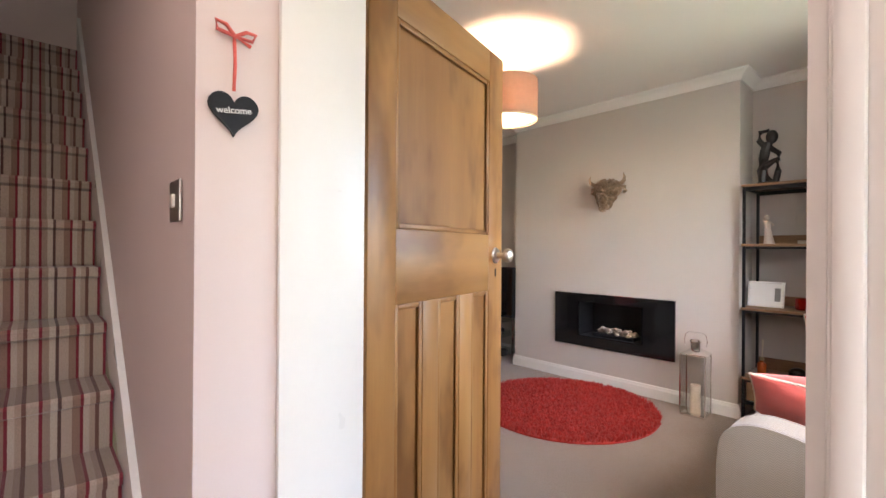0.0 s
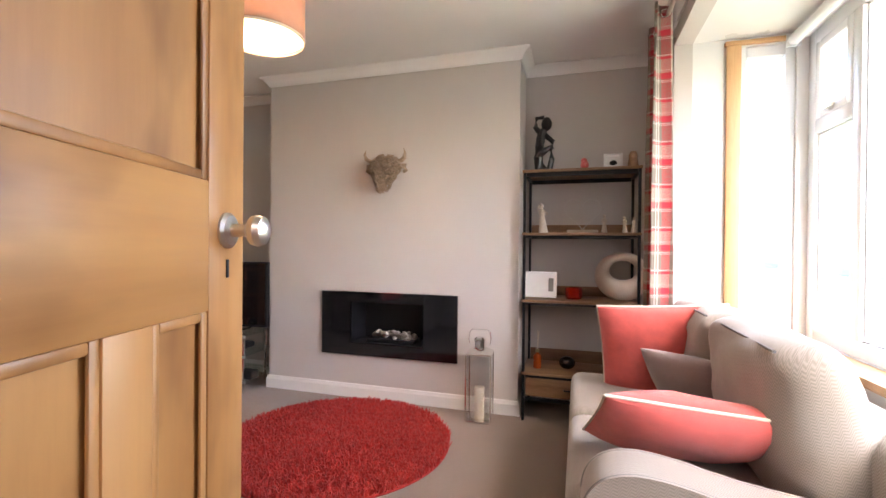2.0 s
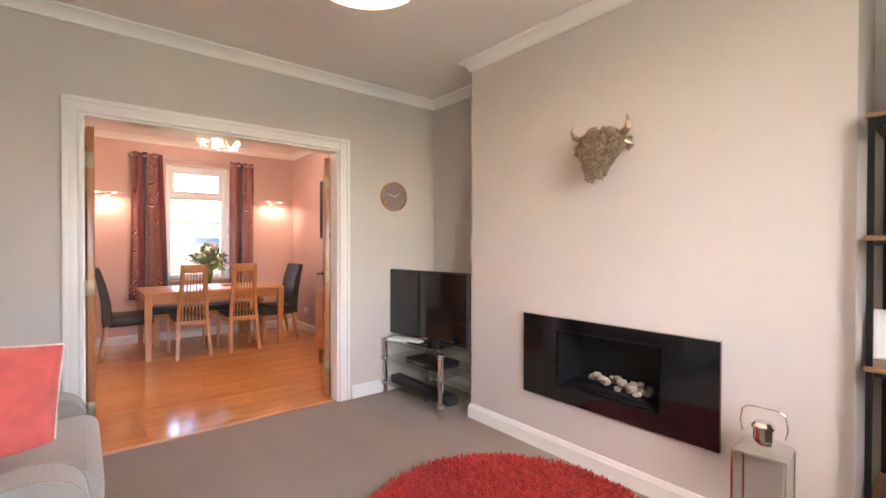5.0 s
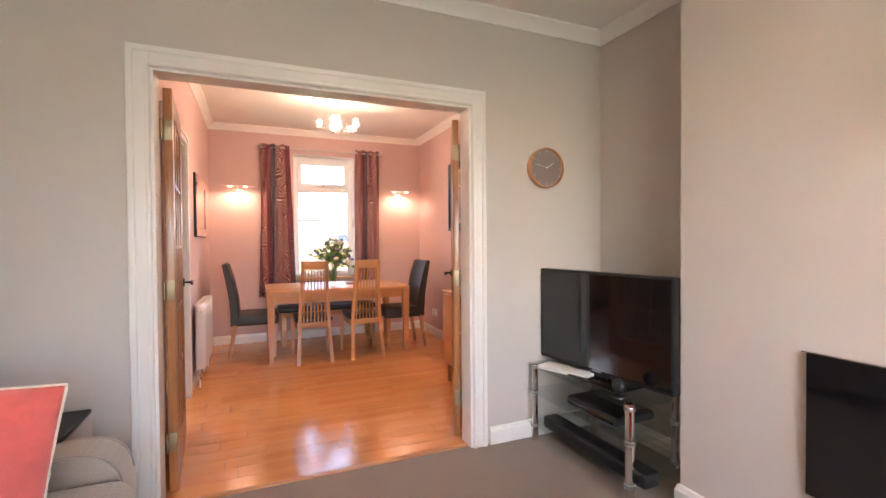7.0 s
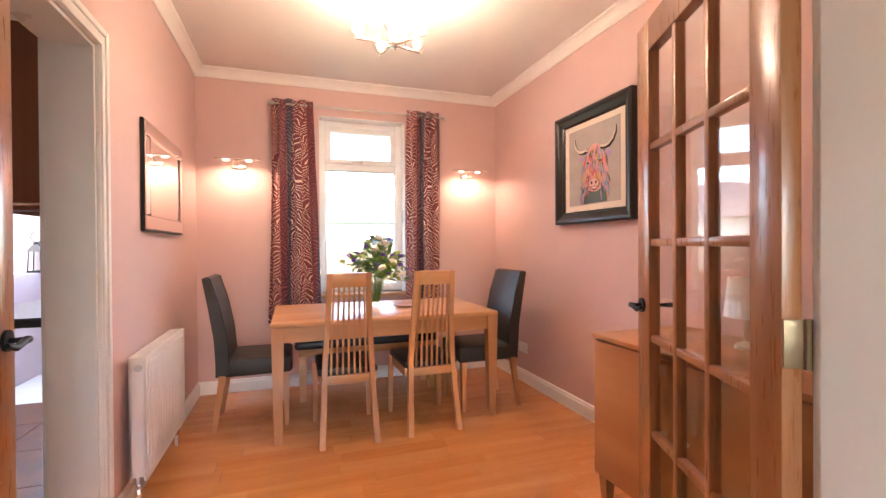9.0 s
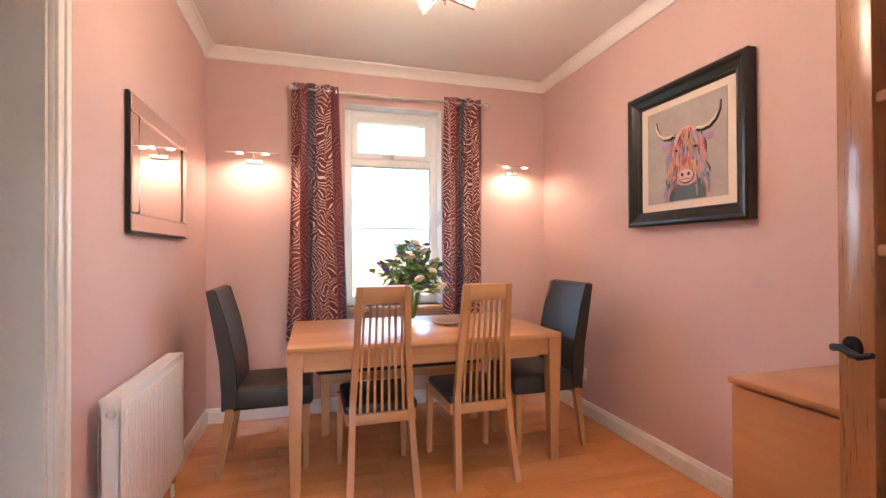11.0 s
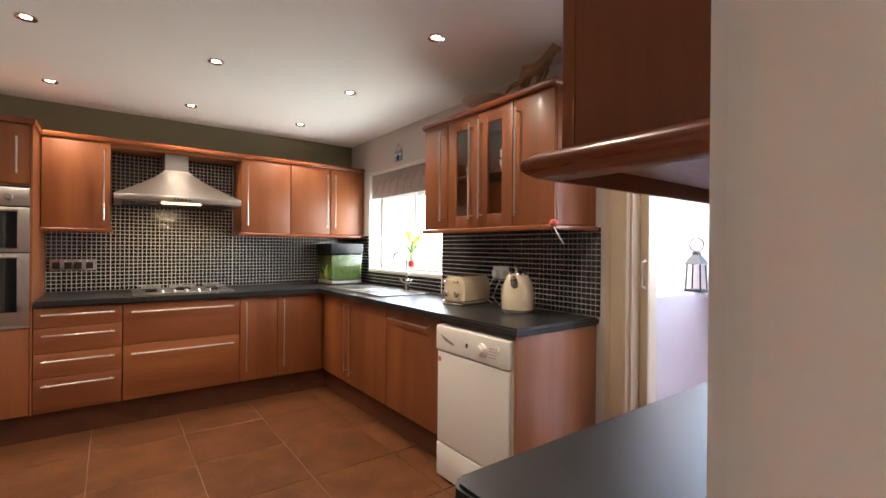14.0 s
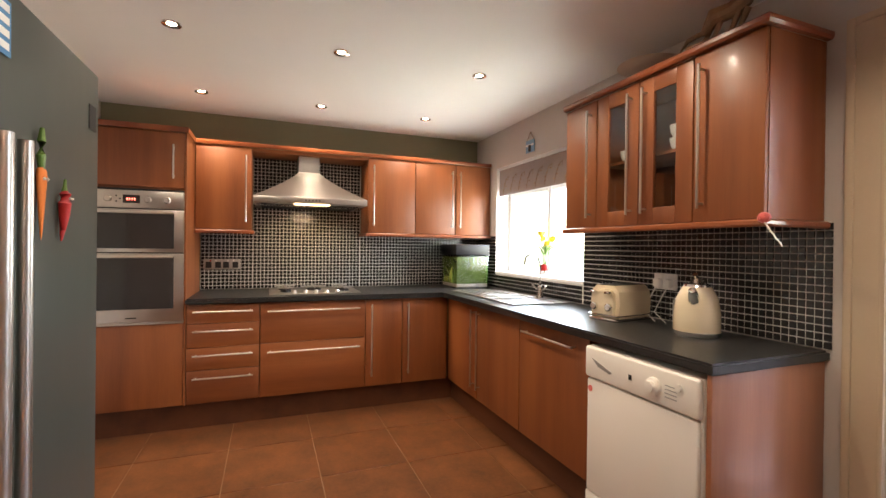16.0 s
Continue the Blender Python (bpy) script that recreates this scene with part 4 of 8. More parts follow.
def pendant(x, y, zb, r, h):
    t = thing("pendant_lamp", "taupe linen drum pendant lamp, lit", "pendant lamp", x, y, ZL)
    z0 = zb - ZL
    part("rose", lathe([(0, 0), (0.05, 0), (0.05, -0.01), (0.03, -0.025), (0, -0.03)]), M_WHITE, t)
    part("cable", rod((0, 0, -0.02), (0, 0, z0 + h - 0.05), 0.003), M_WHITE, t)
    part("shade", lathe([(r - 0.004, z0), (r, z0), (r, z0 + h), (r - 0.004, z0 + h), (r - 0.004, z0)], n=48), M_SHADE, t)
    part("diffuser", lathe([(0, z0 + 0.012), (r - 0.006, z0 + 0.012), (r - 0.006, z0 + 0.018), (0, z0 + 0.018)], n=48), M_SHADEIN, t)
    part("hem", lathe([(r - 0.006, z0 - 0.002), (r + 0.002, z0 - 0.002), (r + 0.002, z0 + 0.008), (r - 0.006, z0 + 0.008), (r - 0.006, z0 - 0.002)], n=48), M_CREAM, t)
    for k in range(3):
        a = k * 2.094
        part("spider_arm", rod((0, 0, z0 + h - 0.03), (r * math.cos(a), r * math.sin(a), z0 + h - 0.01), 0.002, n=6), M_CHROME, t)
    part("bulb", ball((0, 0, z0 + h * 0.6), 0.03), M_BULB, t)
    lamp("pendant_bulb_light", "POINT", pose(x, y, zb + h * 0.33), 3.4, (1.0, 0.70, 0.47), 0.05)


pendant(2.745, 2.46, 2.115, 0.188, 0.265)


def sofa(name, label, w, d, m, back_h=0.84, arm_h=0.62, seats=2):
    """Faces +y from its back at y = 0; x from 0 to w."""
    t = new(name)
    t.matrix_world = m
    tagged(t, label, "sofa")
    part("base", box((0.16, 0.06, 0.10), (w - 0.16, d - 0.08, 0.30), 0.03), M_SOFA, t)
    part("back_frame", box((0.05, 0.0, 0.10), (w - 0.05, 0.22, back_h - 0.12), 0.07, seg=4), M_SOFA, t)
    prof = [(0.02, 0.08), (d - 0.10, 0.08), (d - 0.03, 0.14), (d - 0.02, arm_h - 0.13), (d - 0.05, arm_h - 0.04), (d - 0.13, arm_h), (d - 0.24, arm_h - 0.005), (d - 0.42, arm_h - 0.05), (d - 0.6, arm_h - 0.075), (0.25, arm_h - 0.08), (0.06, arm_h - 0.05), (0.0, arm_h - 0.1)]
    for _ in range(3):
        prof = [tuple(a + (b - a) * f for a, b in zip(p, q)) for p, q in zip(prof, prof[1:] + prof[:1]) for f in (0.25, 0.75)]
    crest = [p for p in prof if p[1] > arm_h - 0.14]
    for x0, x1 in ((0.0, 0.17), (w - 0.17, w)):
        k = 0.84 if seats > 1 and x0 > 0 else 1.0
        part("arm", prism([(p[0] * k, p[1]) for p in prof], x0, x1, 0, 0.035), M_SOFA, t)
        for x in (x0 + 0.012, x1 - 0.012):
            part("piping", tube([(x, p[0] * k, p[1] - 0.004) for p in crest], 0.005, 6), M_PIPING, t, "dark grey piping")
    sw = (w - 0.34) / seats
    for k in range(seats):
        x = 0.17 + k * sw
        bm = box((x + 0.004, 0.18, 0.29), (x + sw - 0.004, d + 0.02, 0.47), 0.06, seg=4)
        for v in bm.verts:
            v.co.z += 0.02 * math.sin(math.pi * (v.co.x - x) / sw) if v.co.z > 0.4 else 0
        part("seat_cushion", bm, M_SOFA, t)
        q = sw / 2
        bm = box((-q, -0.125, -0.26), (q, 0.125, 0.26), 0.105, seg=6)
        bmesh.ops.subdivide_edges(bm, edges=[e for e in bm.edges if e.calc_length() > 0.12], cuts=6, use_grid_fill=True)
        for v in bm.verts:
            puff = (1 - (v.co.x / q) ** 2) * (1 - (v.co.z / 0.26) ** 2)
            v.co.y *= 1 + 0.22 * max(0, puff)
            v.co += Vector((0, 1, 0.4)) * (0.035 * noise.noise(Vector((v.co.x * 3 + k * 7, v.co.y * 3, v.co.z * 5))) + 0.012 * noise.noise(Vector((v.co.x * 5 + v.co.z * 9, k * 3, v.co.z * 14 - v.co.x * 6))))
        bc = part("back_cushion", bm, M_SOFA, t, m=pose(x + q, 0.29, 0.68, -13, 0, 0))
        part("piping", tube([(sx * (q - 0.07), 0.065, 0.252) for sx in (-1, -0.5, 0, 0.5, 1)], 0.005, 6), M_PIPING, bc, "grey piping")
    for x in (0.07, w - 0.07):
        for y in (0.07, d - 0.12):
            part("leg", rod((x, y, 0), (x, y, 0.10), 0.018, 0.026), M_WALNUT, t)
    return t


sofa("sofa", "grey herringbone two-seat sofa in the bay", 1.72, 0.95, pose(2.30, 0.16, 0))
sofa("armchair", "wide grey herringbone armchair by the hall wall", 1.08, 1.02, pose(1.06, 4.06, 0, 0, 0, -90), arm_h=0.55, seats=1)
cushion("scatter_cushion", "coral linen cushion with cream piping on the sofa", 0.58, 0.52, 0.17, pose(3.54, 0.69, 0.675, -18, 4, 84), M_CORAL, M_CREAM, 1, "coral cushions")
cushion("scatter_cushion", "coral linen cushion with cream piping leaning on the sofa arm", 0.56, 0.42, 0.16, pose(2.67, 0.77, 0.62, -55, -5, 96), M_CORAL, M_CREAM, 2, "coral cushions")
cushion("velvet_cushion", "grey mauve velvet cushion on the sofa", 0.36, 0.34, 0.14, pose(3.26, 0.62, 0.60, -35, 0, 50), M_MAUVE, None, 3)
cushion("loose_back_cushion", "grey herringbone cushion with dark piping beside the sofa arm", 0.56, 0.50, 0.20, pose(2.16, 0.42, 0.40, -30, -8, 70), M_SOFA, M_PIPING, 4)
cushion("scatter_cushion", "coral linen cushion with cream piping on the armchair", 0.46, 0.46, 0.16, pose(1.74, 3.58, 0.645, -16, 7, 10), M_CORAL, M_CREAM, 5, "coral cushions")
sp = thing("side_speaker", "dark grey boxy speaker cabinet on the carpet", "speaker", 1.55, 4.28)
part("cabinet", box((-0.2, -0.15, 0.0), (0.27, 0.17, 0.51), 0.008), M_MAUVE, sp)
part("top_panel", box((-0.2, -0.15, 0.512), (0.27, 0.17, 0.53), 0.006), M_BLACK, sp)


def pine_door():
    t = thing("door_living", "stripped pine door standing open, one panel over three", "door", 0.995, 1.53, 0.0, 15.0)
    W, H, a, b = 0.79, 2.0, -0.038, 0.0
    for x0, x1 in ((0, 0.115), (W - 0.115, W)):
        part("stile", box((x0, a, 0.01), (x1, b, H), 0.003), M_PINE, t)
    for z0, z1 in ((0.01, 0.20), (1.09, 1.30), (H - 0.12, H)):
        part("rail", box((0.115, a, z0), (W - 0.115, b, z1), 0.002), M_PINE_H, t)
    inner = W - 0.23
    mw, pw = 0.085, (inner - 2 * 0.085) / 3
    panels = [(0.115, W - 0.115, 1.30, H - 0.12)]
    for k in range(3):
        x0 = 0.115 + k * (pw + mw)
        panels.append((x0, x0 + pw, 0.20, 1.09))
        if k:
            part("muntin", box((x0 - mw, a, 0.20), (x0, b, 1.09), 0.002), M_PINE, t)
    for x0, x1, z0, z1 in panels:
        p = part("panel", box((x0, a + 0.013, z0), (x1, b - 0.013, z1)), M_PINE, t)
        for s in (a, b):
            q = 0.011 if s == a else -0.011
            bm = bmesh.new()
            for lo, hi in (((x0, min(s, s + q), z0), (x0 + 0.016, max(s, s + q), z1)), ((x1 - 0.016, min(s, s + q), z0), (x1, max(s, s + q), z1)), ((x0 + 0.016, min(s, s + q), z0), (x1 - 0.016, max(s, s + q), z0 + 0.016)), ((x0 + 0.016, min(s, s + q), z1 - 0.016), (x1 - 0.016, max(s, s + q), z1))):
                box((lo[0], lo[1] + 0.002, lo[2]), (hi[0], hi[1] - 0.002, hi[2]), 0.004, bm=bm)
            part("moulding", bm, M_PINE, p)
    for s, y in ((-1, a), (1, b)):
        k = part("knob", lathe([(0, 0), (0.031, 0), (0.031, 0.004), (0.026, 0.009), (0.012, 0.011), (0.010, 0.03), (0.012, 0.036), (0.025, 0.045), (0.0275, 0.055), (0.024, 0.066), (0.012, 0.073), (0, 0.074)], (W - 0.06, y, 1.222), 24, m=pose(0, 0, 0, 90 if s < 0 else -90)), M_SATIN, t, "satin nickel door knob")
        part("keyhole_plate", box((W - 0.064, y - 0.003 if s < 0 else y, 1.14), (W - 0.056, y if s < 0 else y + 0.003, 1.172), 0.002), M_IRON, t)
    for z in (0.28, 1.75):
        part("hinge", rod((-0.004, b + 0.004, z - 0.05), (-0.004, b + 0.004, z + 0.05), 0.008), M_IRON, t)


pine_door()


def wall_clock():
    t = thing("wall_clock", "round clock with a grey face and wooden rim", "clock", 4.157, 4.498, 1.685)
    t.scale = (0.86, 1, 0.86)
    q = pose(0, 0, 0, 90)
    part("case", lathe([(0, 0), (0.142, 0), (0.146, 0.02), (0.146, 0.045), (0.138, 0.047), (0.134, 0.03), (0, 0.03)], n=48, m=q), M_BEECH, t, "pale wood rim")
    part("dial", lathe([(0, 0.031), (0.134, 0.031), (0.134, 0.033), (0, 0.033)], n=48, m=q), M_MAUVE, t, "warm grey dial")
    for k in range(12):
        a = k * math.pi / 6
        part("hour_mark", rod((0.112 * math.sin(a), -0.0335, 0.112 * math.cos(a)), (0.125 * math.sin(a), -0.0335, 0.125 * math.cos(a)), 0.0012, n=6), M_PAPER, t)
    part("hour_hand", rod((0, -0.037, 0), (0.062, -0.037, 0.036), 0.0028, n=6), M_PAPER, t)
    part("minute_hand", rod((0, -0.04, 0), (-0.098, -0.04, 0.022), 0.0022, n=6), M_PAPER, t)
    part("hub", rod((0, -0.033, 0), (0, -0.044, 0), 0.006), M_PAPER, t)


wall_clock()


def tv_corner():
    s = thing("tv_stand", "three-tier clear glass tv stand with steel legs", "tv stand", 4.24, 4.065)
    for z in (0.10, 0.30, 0.46):
        part("glass_shelf", box((-0.22, -0.42, z), (0.24, 0.42, z + 0.010), 0.003), M_GREENGL, s)
    for x, y in ((-0.19, -0.38), (-0.19, 0.38), (0.2, -0.3), (0.2, 0.3)):
        part("leg", rod((x, y, 0), (x, y, 0.475), 0.021, n=18), M_CHROME, s)
        for z in (0.09, 0.29, 0.45):
            part("collar", rod((x, y, z - 0.006), (x, y, z + 0.012), 0.025, n=18), M_STEEL, s)
    t = thing("television", "black flat-screen television, switched off", "television", 4.19, 4.04, 0.471, 6)
    part("bezel", box((-0.018, -0.45, 0.035), (0.03, 0.45, 0.585), 0.006), M_BLACK, t)
    part("screen", box((-0.0215, -0.437, 0.055), (-0.0185, 0.437, 0.573)), M_BLACKGL, t)
    part("neck", box((0.0, -0.06, 0.01), (0.03, 0.06, 0.1), 0.004), M_BLACK, t)
    part("foot", box((-0.10, -0.22, 0.0), (0.12, 0.22, 0.012), 0.005), M_BLACKGL, t)
    part("badge", box((-0.0225, -0.03, 0.043), (-0.018, 0.03, 0.049)), M_SATIN, t)
    b = thing("set_top_box", "black set-top box on the glass shelf", "set-top box", 4.2, 3.98, 0.31)
    part("casing", box((-0.13, -0.19, 0.004), (0.13, 0.19, 0.055), 0.018, seg=3), M_BLACK, b)
    part("front_panel", box((-0.133, -0.17, 0.012), (-0.128, 0.17, 0.04)), M_BLACKGL, b)
    c = thing("sound_bar", "black soundbar on the lowest shelf", "soundbar", 4.1, 3.98, 0.110)
    part("casing", box((-0.05, -0.38, 0.0), (0.05, 0.38, 0.07), 0.014, seg=3), M_BLACK, c)
    part("grille", box((-0.053, -0.35, 0.012), (-0.049, 0.35, 0.058), 0.002), M_IRON, c)
    g = thing("desk_gadget", "small round black webcam on the stand", "camera", 4.08, 3.78, 0.471)
    part("foot", lathe([(0, 0), (0.035, 0), (0.033, 0.008), (0.01, 0.012), (0.008, 0.03), (0, 0.03)]), M_BLACK, g)
    part("body", ball((0, 0, 0.055), (0.03, 0.038, 0.034)), M_BLACK, g)
    solo("remote_box", box((-0.06, -0.16, 0), (0.06, 0.16, 0.022), 0.004), M_PAPER, "slim white box on the glass shelf", "box", pose(4.12, 4.22, 0.471, 0, 0, 20))


tv_corner()


def lantern(x, y):
    t = thing("floor_lantern", "tall glass lantern with chrome frame and candle", "lantern", x, y, 0, 4)
    w, h = 0.085, 0.46
    part("base_plate", box((-w, -w, 0), (w, w, 0.012), 0.003), M_CHROME, t)
    for sx in (-1, 1):
        for sy in (-1, 1):
            part("corner_post", box((sx * w - 0.004, sy * w - 0.004, 0.012), (sx * w + 0.004, sy * w + 0.004, h)), M_CHROME, t)
    for s in (-1, 1):
        for lo, hi in (((s * w - 0.0015, -w + 0.005, 0.013), (s * w + 0.0015, w - 0.005, h)), ((-w + 0.005, s * w - 0.0015, 0.013), (w - 0.005, s * w + 0.0015, h))):
            part("glass_side", box(lo, hi), M_CLEAR, t)
    bm = bmesh.new()
    lathe([(w * 1.44, h), (w * 1.44, h + 0.008), (0.035, h + 0.045), (0.035, h + 0.05)], n=4, bm=bm, m=pose(0, 0, 0, 0, 0, 45))
    part("lid", bm, M_CHROME, t)
    part("chimney", lathe([(0.034, h + 0.045), (0.034, h + 0.085), (0.04, h + 0.088), (0.04, h + 0.098), (0.028, h + 0.112), (0, h + 0.116)]), M_CHROME, t)
    hd = [(0, -0.07, h + 0.06), (0, -0.078, h + 0.10), (0, -0.07, h + 0.15), (0, -0.05, h + 0.165), (0, 0.05, h + 0.165), (0, 0.07, h + 0.15), (0, 0.078, h + 0.10), (0, 0.07, h + 0.06)]
    part("handle", tube(hd, 0.003, 6), M_CHROME, t)
    part("candle", lathe([(0, 0.013), (0.034, 0.013), (0.035, 0.02), (0.035, 0.22), (0.032, 0.226), (0.02, 0.222), (0, 0.22)]), M_CREAM, t, "tall ivory pillar candle")


lantern(4.115, 1.745)


def shelf_unit():
    y0, y1, x0, x1 = 0.72, 1.455, 4.20, 4.585
    t = thing("shelf_unit", "open shelf of black iron and mango wood", "shelf", 4.39, 1.09)
    cx, cy = 4.39, 1.09
    for x in (x0, x1):
        for y in (y0, y1):
            part("post", box((x - 0.009 - cx, y - 0.009 - cy, 0), (x + 0.009 - cx, y + 0.009 - cy, 1.714)), M_IRON, t)
    for z, lip in ((1.714, 0), (1.282, 0.07), (0.820, 0.07), (0.318, 0.09)):
        part("shelf_board", box((x0 - 0.016 - cx, y0 - 0.016 - cy, z), (x1 + 0.012 - cx, y1 + 0.016 - cy, z + 0.018), 0.003), M_WALNUT, t)
        if z < 1.7:
            part("back_lip", box((x1 - 0.012 - cx, y0 + 0.012 - cy, z + 0.018), (x1 - cx - 0.0, y1 - 0.012 - cy, z + 0.018 + lip), 0.002), M_WALNUT, t)
        for x in (x0, x1):
            part("rail", box((x - 0.009 - cx, y0 + 0.012 - cy, z - (0.03 if z > 1.7 else 0.017)), (x + 0.009 - cx, y1 - 0.012 - cy, z - 0.002)), M_IRON, t)
        for y in (y0, y1):
            part("rail", box((x0 + 0.012 - cx, y - 0.009 - cy, z - 0.017), (x1 - 0.012 - cx, y + 0.009 - cy, z - 0.002)), M_IRON, t)
    part("drawer_case", box((x0 + 0.02 - cx, y0 + 0.013 - cy, 0.165), (x1 - cx, y1 - 0.013 - cy, 0.298), 0.002), M_WALNUT, t)
    dr = part("drawer_front", box((x0 - cx, y0 + 0.02 - cy, 0.170), (x0 + 0.018 - cx, y1 - 0.02 - cy, 0.296), 0.003), M_WALNUT, t)
    part("drawer_handle", tube([(x0 - cx, -0.05, 0.232), (x0 - 0.02 - cx, -0.05, 0.232), (x0 - 0.02 - cx, 0.09, 0.232), (x0 - cx, 0.09, 0.232)], 0.005, 8), M_IRON, dr)
    part("bottom_rail", box((x0 - 0.009 - cx, y0 + 0.012 - cy, 0.14), (x0 + 0.009 - cx, y1 - 0.012 - cy, 0.162)), M_IRON, t)


shelf_unit()


def figure(name, label, x, y, z, h, mat, lean=0.0, rz=0.0, arms="down", group=""):
    """A plain standing figure as one smooth mesh."""
    bm = lathe([(0, 0), (0.16, 0), (0.15, 0.05), (0.12, 0.25), (0.085, 0.48), (0.075, 0.56), (0.10, 0.68), (0.10, 0.74), (0.04, 0.79), (0.035, 0.82), (0, 0.82)], n=16)
    ball((0, 0, 0.89), (0.075, 0.075, 0.09), bm=bm, seg=12)
    if arms == "up":
        tube([(0.09, 0, 0.72), (0.16, -0.04, 0.84), (0.10, -0.08, 0.98)], [0.03, 0.025, 0.02], 8, bm=bm)
        tube([(-0.09, 0, 0.72), (-0.17, -0.05, 0.62), (-0.04, -0.12, 0.60)], [0.03, 0.025, 0.02], 8, bm=bm)
    else:
        for s in (-1, 1):
            tube([(s * 0.09, 0, 0.72), (s * 0.13, -0.05, 0.58), (s * 0.02, -0.12, 0.56)], [0.03, 0.026, 0.02], 8, bm=bm)
    return solo(name, bm, mat, label, "figurine", pose(x, y, z, 0, lean, rz) @ Matrix.Scale(h, 4), group)


def thinker(x, y, z):
    bm = box((-0.06, -0.055, 0), (0.06, 0.055, 0.02), 0.006)
    tube([(0.0, 0.03, 0.02), (-0.01, 0.035, 0.10), (-0.005, 0.03, 0.17), (0.0, 0.02, 0.23), (0.0, 0.0, 0.28)], [0.026, 0.03, 0.028, 0.03, 0.022], 10, bm=bm)
    ball((0, -0.015, 0.315), (0.03, 0.034, 0.045), bm=bm)
    tube([(0, 0.02, 0.13), (0, -0.045, 0.165), (0, -0.05, 0.09), (0, -0.035, 0.02)], [0.026, 0.022, 0.018, 0.02], 10, bm=bm)
    tube([(0, 0.035, 0.10), (0.01, 0.02, 0.055), (0.01, -0.005, 0.02)], [0.024, 0.02, 0.022], 10, bm=bm)
    tube([(0, 0.025, 0.26), (0, 0.055, 0.30), (0, 0.05, 0.355), (0, 0.0, 0.36)], [0.02, 0.017, 0.015, 0.014], 10, bm=bm)
    tube([(0, 0.0, 0.25), (0, -0.055, 0.20), (0, -0.05, 0.155)], [0.018, 0.016, 0.014], 10, bm=bm)
    solo("abstract_statue", bm, M_EBONY, "black carved abstract seated figure on the top shelf", "statue", pose(x, y, z) @ Matrix.Scale(1.12, 4))


def picture_frame(name, label, m, w, h, frame_mat, inner, depth=0.02, rim=0.02):
    t = new(name)
    t.matrix_world = m
    tagged(t, label, "photo frame")
    bm = bmesh.new()
    for lo, hi in (((-w / 2, 0, 0), (-w / 2 + rim, depth, h)), ((w / 2 - rim, 0, 0), (w / 2, depth, h)), ((-w / 2 + rim, 0, 0), (w / 2 - rim, depth, rim)), ((-w / 2 + rim, 0, h - rim), (w / 2 - rim, depth, h))):
        box(lo, hi, 0.002, bm=bm)
    part("frame", bm, frame_mat, t)
    part("mount", box((-w / 2 + rim, depth * 0.35, rim), (w / 2 - rim, depth * 0.8, h - rim)), inner, t)
    return t


S1, S2, S3, S4 = 1.732, 1.300, 0.838, 0.336
thinker(4.36, 1.34, S1)
bm = ball((0, 0, 0.045), (0.028, 0.04, 0.036))
ball((0, -0.025, 0.08), (0.022, 0.024, 0.022), bm=bm)
tube([(0, 0.03, 0.05), (0, 0.075, 0.035)], [0.014, 0.006], 8, bm=bm)
rod((0, -0.045, 0.08), (0, -0.06, 0.078), 0.005, 0.001, 6, bm)
rod((0, 0, 0), (0, 0, 0.02), 0.018, 0.01, 10, bm)
solo("robin_ornament", bm, M_CORAL, "small red robin ornament on the top shelf", "ornament", pose(4.36, 1.06, S1, 0, 0, 100))
f = picture_frame("small_photo_frame", "small square white frame with a dark motif", pose(4.38, 0.87, S1 + 0.002, -6, 0, 90 + 180) @ pose(0, 0, 0), 0.125, 0.125, M_PAPER, M_PAPER)
part("motif", ball((0.0, 0.004, 0.058), (0.025, 0.003, 0.018), seg=12), M_IRON, f, "dark bird motif")
solo("owl_ornament", lathe([(0, 0), (0.03, 0), (0.035, 0.04), (0.028, 0.08), (0.03, 0.1), (0.018, 0.125), (0, 0.13)]), M_WALNUT, "small brown wooden owl on the top shelf", "ornament", pose(4.36, 0.745, S1))
figure("angel_figurine", "tall cream figurine reaching up", 4.38, 1.34, S2, 0.225, M_STONEW, 6, 60, "up")
h = thing("heart_ornament", "wire heart on a wooden block", "ornament", 4.40, 1.07, S2)
part("block", box((-0.02, -0.105, 0), (0.02, 0.105, 0.026), 0.003), M_STONEW, h)
hp = []
for k in range(40):
    a = 2 * math.pi * k / 40
    hp.append((0, 0.0082 * 16 * math.sin(a) ** 3 * 0.95, 0.150 + 0.0078 * (13 * math.cos(a) - 5 * math.cos(2 * a) - 2 * math.cos(3 * a) - math.cos(4 * a))))
part("wire_heart", tube(hp, 0.0028, 6, True), M_SATIN, h)
figure("child_figurine", "cream figurine holding a bloom", 4.38, 0.925, S2, 0.135, M_STONEW, 0, 90)
figure("couple_figurine", "cream figurine of a seated pair", 4.37, 0.79, S2, 0.12, M_STONEW, 4, 80, group="couple figurines")
figure("couple_figurine", "cream figurine leaning on its pair", 4.375, 0.74, S2, 0.115, M_STONEW, -4, 100, group="couple figurines")
f = picture_frame("white_photo_frame", "white photo frame with a small grey picture", pose(4.335, 1.355, S3 + 0.003, -8, 0, 265), 0.225, 0.185, M_PAPER, M_PAPER, 0.016, 0.014)
part("print", box((0.055, 0.004, 0.045), (0.09, 0.0055, 0.14)), M_PIPING, f, "small grey print")
c = thing("candle_holder", "red glass tealight holder on the shelf", "candle holder", 4.35, 1.125, S3)
part("glass_bowl", lathe([(0, 0), (0.05, 0), (0.058, 0.012), (0.058, 0.075), (0.052, 0.078), (0.05, 0.02), (0, 0.018)], n=24), M_REDGL, c)
